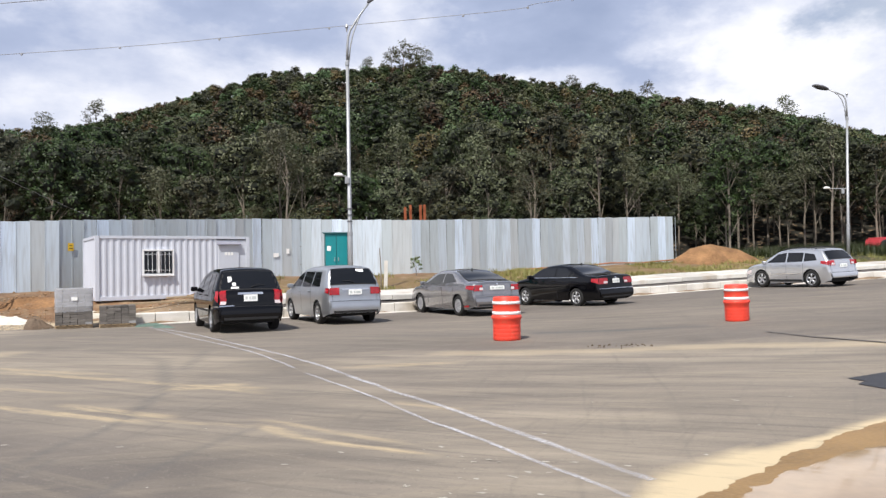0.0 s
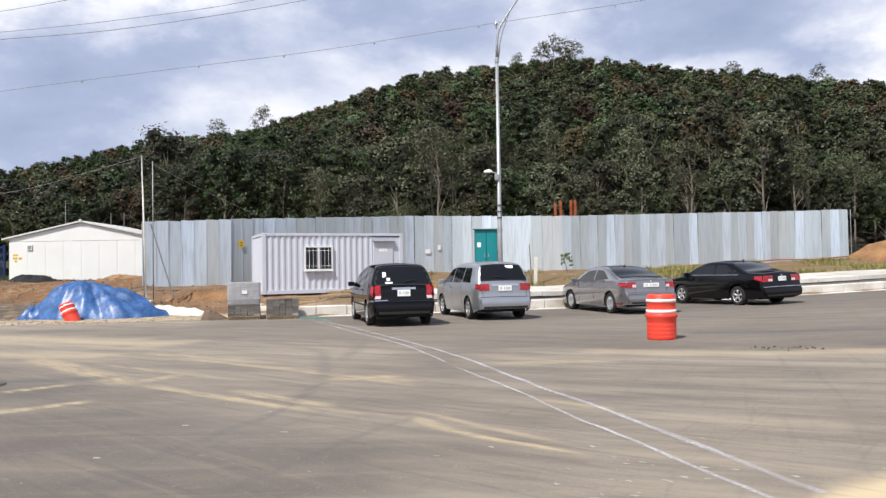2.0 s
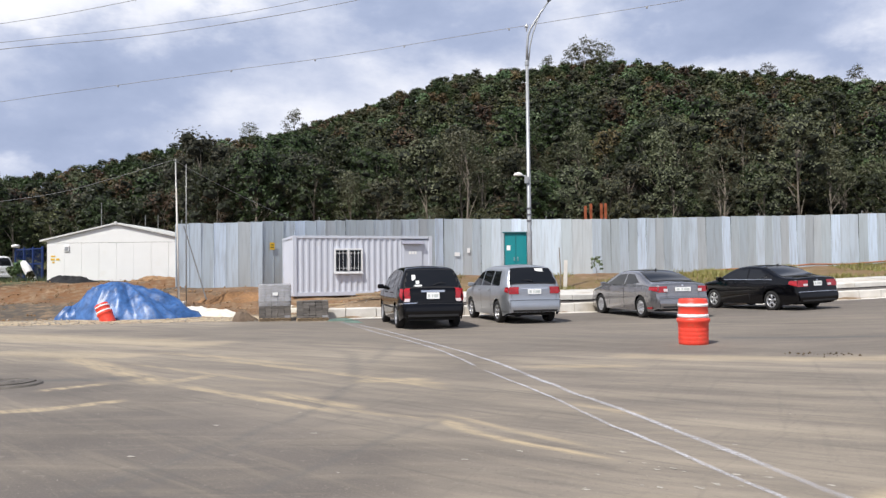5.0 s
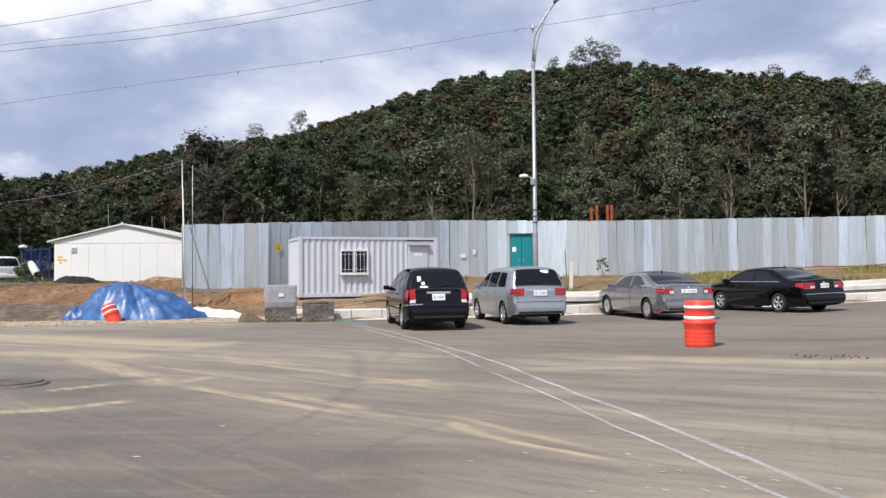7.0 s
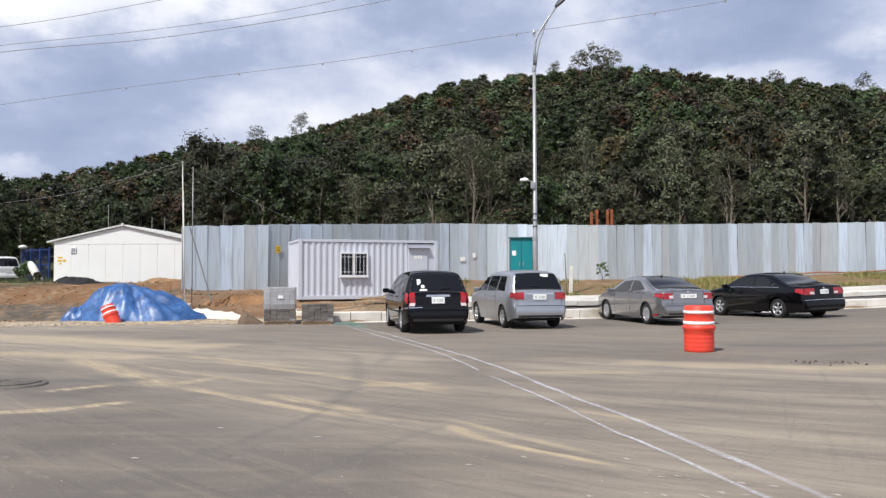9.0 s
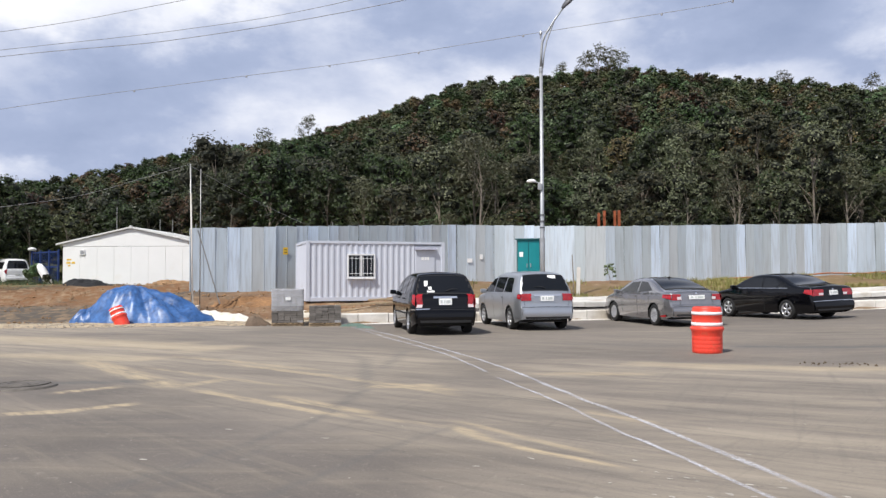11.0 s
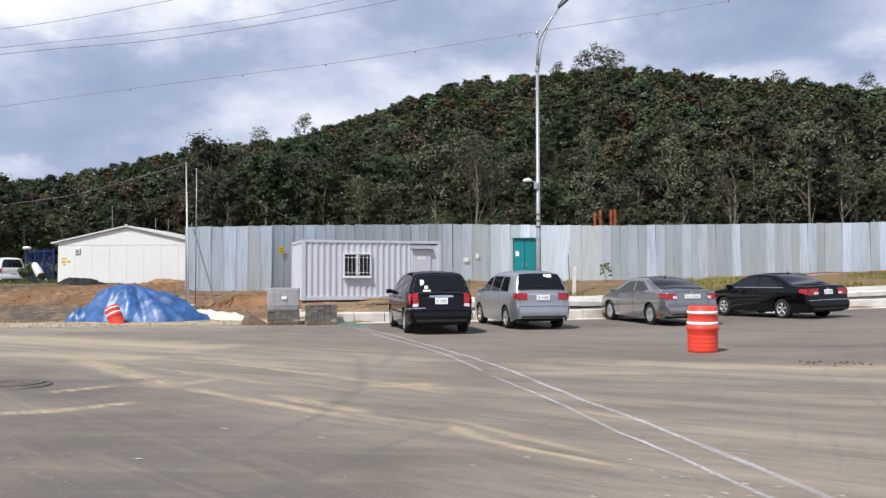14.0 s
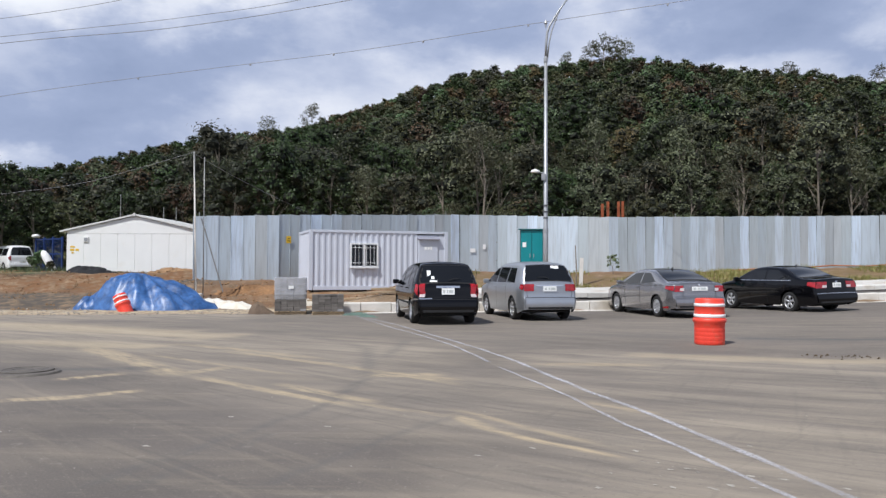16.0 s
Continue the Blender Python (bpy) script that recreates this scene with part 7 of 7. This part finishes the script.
def cable(rows, r, label, clips=0, n=12):
    """A hanging cable through a few points (bearing, height angle, distance)."""
    P = [polar(*q) for q in rows]
    bm = bmesh.new()
    pts = []
    for i in range(len(P) - 1):
        p0, p1, p2, p3 = P[max(i - 1, 0)], P[i], P[i + 1], P[min(i + 2, len(P) - 1)]
        for t in steps(0, 1, n)[:-1]:
            pts.append(0.5 * ((2 * p1) + (p2 - p0) * t + (2 * p0 - 5 * p1 + 4 * p2 - p3) * t * t + (3 * p1 - p0 - 3 * p2 + p3) * t ** 3))
    pts.append(P[-1])
    tube(bm, pts, r, 6)
    ob = thing("overhead_cable", Matrix.Identity(4), label, "cable", "overhead cables")
    part("conductor", bm, "cable", ob)
    for k in range(clips):
        c = pts[int((k + 0.5) * len(pts) / clips)]
        bm = bmesh.new()
        box(bm, c - Vector((0, 0, 0.05)), (0.09, 0.05, 0.12), bevel=0.02, ry=20)
        part("clip", bm, "cable", ob)


cable([(60, 6.0, 52), (43.68, 11.08, 47), (31.33, 13.94, 43), (20.82, 15.76, 40), (10.42, 17.34, 38), (-5.31, 18.66, 36.5), (-9.0, 19.1, 36), (-30, 19.0, 36)], 0.013, "long sagging overhead cable with spacers", 11)
cable([(60, 9.5, 52), (43.7, 14.36, 47), (33.25, 16.59, 43), (18.69, 19.76, 40), (0, 23.0, 38)], 0.017, "sagging overhead cable above the site")
cable([(60, 10.0, 52), (43.71, 14.77, 47), (33.25, 17.19, 43), (22.48, 19.64, 40), (0, 24.0, 38)], 0.014, "sagging overhead cable above the site")
cable([(60, 10.8, 52), (43.72, 15.91, 47), (34.38, 18.76, 43), (20, 22.5, 40)], 0.014, "upper overhead cable above the site")
cable([(50, 3.6, 42), (43.62, 4.77, 39), (39.68, 5.58, 36), (36.17, 6.75, 34), (32.47, 8.07, 31.8)], 0.007, "slack service cable from the steel pole")
cable([(32.4, 8.0, 31.8), (29.38, 6.37, 34), (25.4, 4.46, 36.5), (24.18, 3.98, 37.5)], 0.007, "slack service cable down to the hoarding")

# ---- small things along the hoarding ----
def stuck(name, x, y, z, rz, w, h, mat, label, category, marks=None):
    bm = bmesh.new()
    box(bm, (0, 0, 0), (w, 0.006, h))
    ob = part(name, bm, mat)
    ob.matrix_world = pose(x, y, z, 0, 0, rz)
    tagged(ob, label, category)
    if marks:
        bm = bmesh.new()
        for zz, ww in marks:
            box(bm, (0, -0.006, zz), (ww, 0.006, h * 0.10))
        part("print_bar", bm, "sign_dark", ob)


def on_fence(t, z, k, off=0.06):
    a, b = FENCE[k], FENCE[k + 1]
    ang = math.atan2(b[1] - a[1], b[0] - a[0])
    return a[0] + (b[0] - a[0]) * t + math.sin(ang) * off, a[1] + (b[1] - a[1]) * t - math.cos(ang) * off, z, math.degrees(ang)


stuck("warning_sign", *on_fence(0.06, 2.80, 2), 0.24, 0.34, "yellow", "small yellow warning sign on the hoarding", "sign", [(0.06, 0.12), (-0.06, 0.16)])
stuck("notice", *on_fence(0.42, 2.45, 3), 0.30, 0.22, "paper", "white paper notice on the hoarding", "notice")
stuck("notice", *on_fence(0.72, 2.66, 3), 0.17, 0.26, "paper", "narrow white paper notice on the hoarding", "notice")
for az, r in ((2.6, 45.6), (2.2, 45.9), (1.45, 46.0), (1.15, 45.9)):
    p = polar(az, 0, r)
    bm = bmesh.new()
    box(bm, (0, 0, 2.0), (0.15, 0.15, 4.4 if r > 45.8 else 4.1), bevel=0.01)
    ob = part("steel_column", bm, "rust_steel")
    ob.matrix_world = pose(p.x, p.y, 1.2, 0, 0, 10)
    tagged(ob, "rust red steel column behind the hoarding", "column", "rust red columns")
bm = bmesh.new()
tube(bm, [(x, y, land_z(x, y) + 0.10 + 0.03 * math.sin(3 * x)) for x, y in ((4.0, 44.2), (6.0, 45.3), (8.4, 46.3), (10.5, 47.5), (12.6, 48.4), (15.0, 49.2), (16.4, 48.6))], 0.042, 8)
tagged(part("orange_pipe", bm, "pipe"), "orange plastic pipe lying along the hoarding's foot", "pipe")
bm = bmesh.new()
box(bm, (0, 0, 0.55), (0.15, 0.11, 1.5), bevel=0.01)
ob = part("marker_post", bm, "concrete")
ob.matrix_world = pose(-2.35, 32.3, land_z(-2.35, 32.3) - 0.1, 0, 2, 10)
tagged(ob, "pale leaning marker post on the verge", "post")
bm = bmesh.new()
tube(bm, [(0, 0, -0.2), (0.02, 0, 0.7), (-0.03, 0, 1.75)], [0.03, 0.028, 0.02], 6)
ob = part("stake", bm, "bark")
ob.matrix_world = pose(-2.55, 32.4, land_z(-2.55, 32.4))
tagged(ob, "dark wooden stake beside the marker post", "stake")

# sapling and weeds
def sapling(x, y, h, seed, label, mat="leaf_fresh", leaves=260, size=0.10):
    rnd = random.Random(seed)
    z = land_z(x, y)
    ob = thing("sapling", pose(x, y, z), label, "sapling")
    vs, fs, tips = crown_mesh(rnd, h, h * 0.36, leaves, size, 0.3, 9)
    me = mesh_of("crown", vs, fs, mat)
    c = new("crown", me)
    c.parent = ob
    part("trunk", trunk_bm(rnd, h, tips, 0.02), "bark", ob)


sapling(-1.25, 38.6, 1.0, 3, "small green sapling before the hoarding", leaves=80, size=0.085)
sapling(1.3, 37.5, 0.6, 5, "low green weed clump on the verge", leaves=160)
sapling(-39.3, 43.6, 1.3, 6, "green shrub beside the blue mesh fence", leaves=400, size=0.13)
sapling(-40.3, 44.0, 1.0, 8, "green shrub beside the blue mesh fence", leaves=400, size=0.13)
sapling(-37.4, 42.4, 0.7, 9, "low pale shrub by the white shed", "leaf_mid", 300, 0.12)


def tufts(name, rnd, spots, size, mat, label):
    vs, fs = [], []
    for x, y in spots:
        z = land_z(x, y)
        for _ in range(9):
            a, l = rnd.uniform(0, 6.28), size * rnd.uniform(0.5, 1.3)
            dx, dy = math.cos(a), math.sin(a)
            bx, by = x + rnd.uniform(-0.15, 0.15), y + rnd.uniform(-0.15, 0.15)
            k = len(vs)
            w = 0.018
            vs += [(bx - dy * w, by + dx * w, z - 0.02), (bx + dy * w, by - dx * w, z - 0.02), (bx + dx * l * 0.45, by + dy * l * 0.45, z + l)]
            fs.append((k, k + 1, k + 2))
    me = mesh_of(name, vs, fs, mat)
    tagged(new(name, me), label, "grass", kind="stuff")


rnd = random.Random(31)
spots = []
while len(spots) < 2400:
    x, d = rnd.uniform(-8, 30), rnd.uniform(3.0, 12)
    y = edge_y(x) + d
    if fbm(x, y, 0.35) + rnd.uniform(-0.35, 0.35) - 0.05 * (d - 4) > -0.1:
        spots.append((x, y))
tufts("verge_grass", rnd, spots, 0.19, "grass", "dry yellow-green grass on the verge")
spots = [(rnd.uniform(-60, -36), rnd.uniform(40, 56)) for _ in range(1600)]
tufts("terrace_grass", rnd, spots, 0.3, "leaf_fresh", "green grass on the terrace")
spots = []
while len(spots) < 2600:
    az, r = rnd.uniform(-38, -18.5), rnd.uniform(52, 62)
    spots.append((-r * math.sin(radians(az)), r * math.cos(radians(az))))
tufts("wood_edge_weeds", rnd, spots, 0.6, "leaf_dark", "tall green weeds at the wood's edge")


def clods(name, rnd, n, place, size, mat, label, category):
    """Loose stones or lumps, many small faceted bodies in one mesh."""
    vs, fs = [], []
    base = [(1, 0, 0), (-1, 0, 0), (0, 1, 0), (0, -1, 0), (0, 0, 0.8), (0, 0, -0.6)]
    tri = [(0, 2, 4), (2, 1, 4), (1, 3, 4), (3, 0, 4), (2, 0, 5), (1, 2, 5), (3, 1, 5), (0, 3, 5)]
    for _ in range(n):
        x, y, z = place(rnd)
        s = size * rnd.uniform(0.4, 1.0) ** 2 * 1.4
        a = rnd.uniform(0, 6.28)
        k = len(vs)
        for p in base:
            q = [c * s * rnd.uniform(0.7, 1.3) for c in p]
            vs.append((x + q[0] * math.cos(a) - q[1] * math.sin(a), y + q[0] * math.sin(a) + q[1] * math.cos(a), z + q[2] + s * 0.2))
        fs += [tuple(i + k for i in t) for t in tri]
    me = mesh_of(name, vs, fs, mat)
    tagged(new(name, me), label, category, kind="stuff")


def bank(r):
    x = r.uniform(-44, -9)
    y = edge_y(x) + (r.uniform(3.0, 11) if x > -21 else r.uniform(15, 27))
    return x, y, land_z(x, y)


def shoulder(r):
    x = r.uniform(-24, -8.6)
    y = edge_y(x) + abs(r.gauss(0, 2.2)) - 1.2 * r.random() ** 2
    return x, y, max(land_z(x, y), 0)


def crumbs(r):
    x = 2.55 + 1.2 * r.random() ** 0.6
    y = 13.95 + 0.15 * r.gauss(0, 1)
    return x, y, road_z(x)


def chips(r):
    x, y = r.uniform(-5, 3.5), r.uniform(4.5, 9)
    return x, y, road_z(x)


rnd = random.Random(8)
clods("soil_clods", rnd, 4200, bank, 0.05, "clod", "loose orange soil clods on the bank", "soil")
clods("shoulder_gravel", rnd, 1500, shoulder, 0.028, "gravel", "loose grey gravel along the road edge", "gravel")
clods("road_crumbs", rnd, 34, crumbs, 0.024, "crumb", "dark crumbs of soil on the asphalt", "soil")
clods("road_chips", rnd, 45, chips, 0.008, "gravel", "small pale stone chips on the asphalt", "stones")



def flecks(name, rnd, n, place, size, mat, label, category):
    """Thin dried splashes on the road, each a ragged patch."""
    vs, fs = [], []
    for _ in range(n):
        x, y, z = place(rnd)
        a, l = rnd.uniform(-0.9, 0.3), size * rnd.uniform(0.35, 1.0) ** 1.5
        k, m = len(vs), 11
        for i in range(m):
            b = 2 * math.pi * i / m
            u, v = l * math.cos(b) * rnd.uniform(0.45, 1.2), l * 0.5 * math.sin(b) * rnd.uniform(0.45, 1.2)
            vs.append((x + u * math.cos(a) - v * math.sin(a), y + u * math.sin(a) + v * math.cos(a), z + 0.005))
        fs.append(tuple(range(k, k + m)))
    tagged(new(name, mesh_of(name, vs, fs, mat)), label, category, kind="stuff")


def splashes(r):
    x, y = ((r.gauss(0.25, 0.35), r.gauss(5.75, 0.45)) if r.random() < 0.5 else (r.uniform(-6, 4), r.uniform(4.6, 8.5)))
    return x, y, road_z(x)


flecks("lime_splashes", rnd, 60, splashes, 0.05, "lime", "small white dried lime splashes on the asphalt", "splashes")

# manhole
ob = thing("manhole_cover", pose(-8.32, 9.0, 0.0, 0, 0, 20) @ Matrix.Diagonal((0.86, 0.86, 1, 1)), "round cast iron manhole cover in a raised ring", "manhole cover")
bm = bmesh.new()
lathe(bm, [(0.55, -0.02), (0.51, 0.025), (0.43, 0.04), (0.43, -0.02)], 40, cap=False)
part("ring", bm, "iron", ob, "rusty cast iron ring")
bm = bmesh.new()
lathe(bm, [(0.41, -0.02), (0.41, 0.05), (0.38, 0.055), (0.34, 0.055), (0.335, 0.048), (0.27, 0.048), (0.265, 0.055), (0.20, 0.055), (0.195, 0.048), (0.12, 0.048), (0.115, 0.055), (0.02, 0.055)], 40)
part("lid", bm, "iron", ob, "cast iron lid")

# dark flat patch on the road
bm = bmesh.new()
vs = [bm.verts.new((x, y, road_z(x) + 0.010)) for x, y in ((4.82, 9.18), (4.90, 8.93), (4.72, 8.76), (4.82, 8.36), (6.2, 8.2), (7.0, 9.0), (6.4, 9.9), (5.46, 9.48))]
bm.faces.new(vs)
tagged(part("asphalt_patch", bm, "fresh"), "flat black patch with an uneven rim in the road", "road patch", kind="structure")

# red machine beyond the verge
ob = thing("red_machine", pose(29.1, 50.0, land_z(29.1, 50.0) - 0.05, 0, 0, 10), "faded red steel machine part on the far verge", "machine")
bm = bmesh.new()
box(bm, (0.4, 0, 0.55), (2.6, 1.2, 0.7), bevel=0.08)
part("body", bm, "red_paint", ob)
bm = bmesh.new()
box(bm, (-0.7, 0, 0.45), (0.8, 1.3, 0.5), bevel=0.08, ry=20)
part("hood", bm, "red_paint", ob)
for x in (-0.6, 1.3):
    bm = bmesh.new()
    lathe(bm, [(0.05, -0.15), (0.35, -0.15), (0.38, 0), (0.35, 0.15), (0.05, 0.15)], 20, pose(x, -0.65, 0.36, 90))
    part("wheel", bm, "rubber", ob, "black tyre")
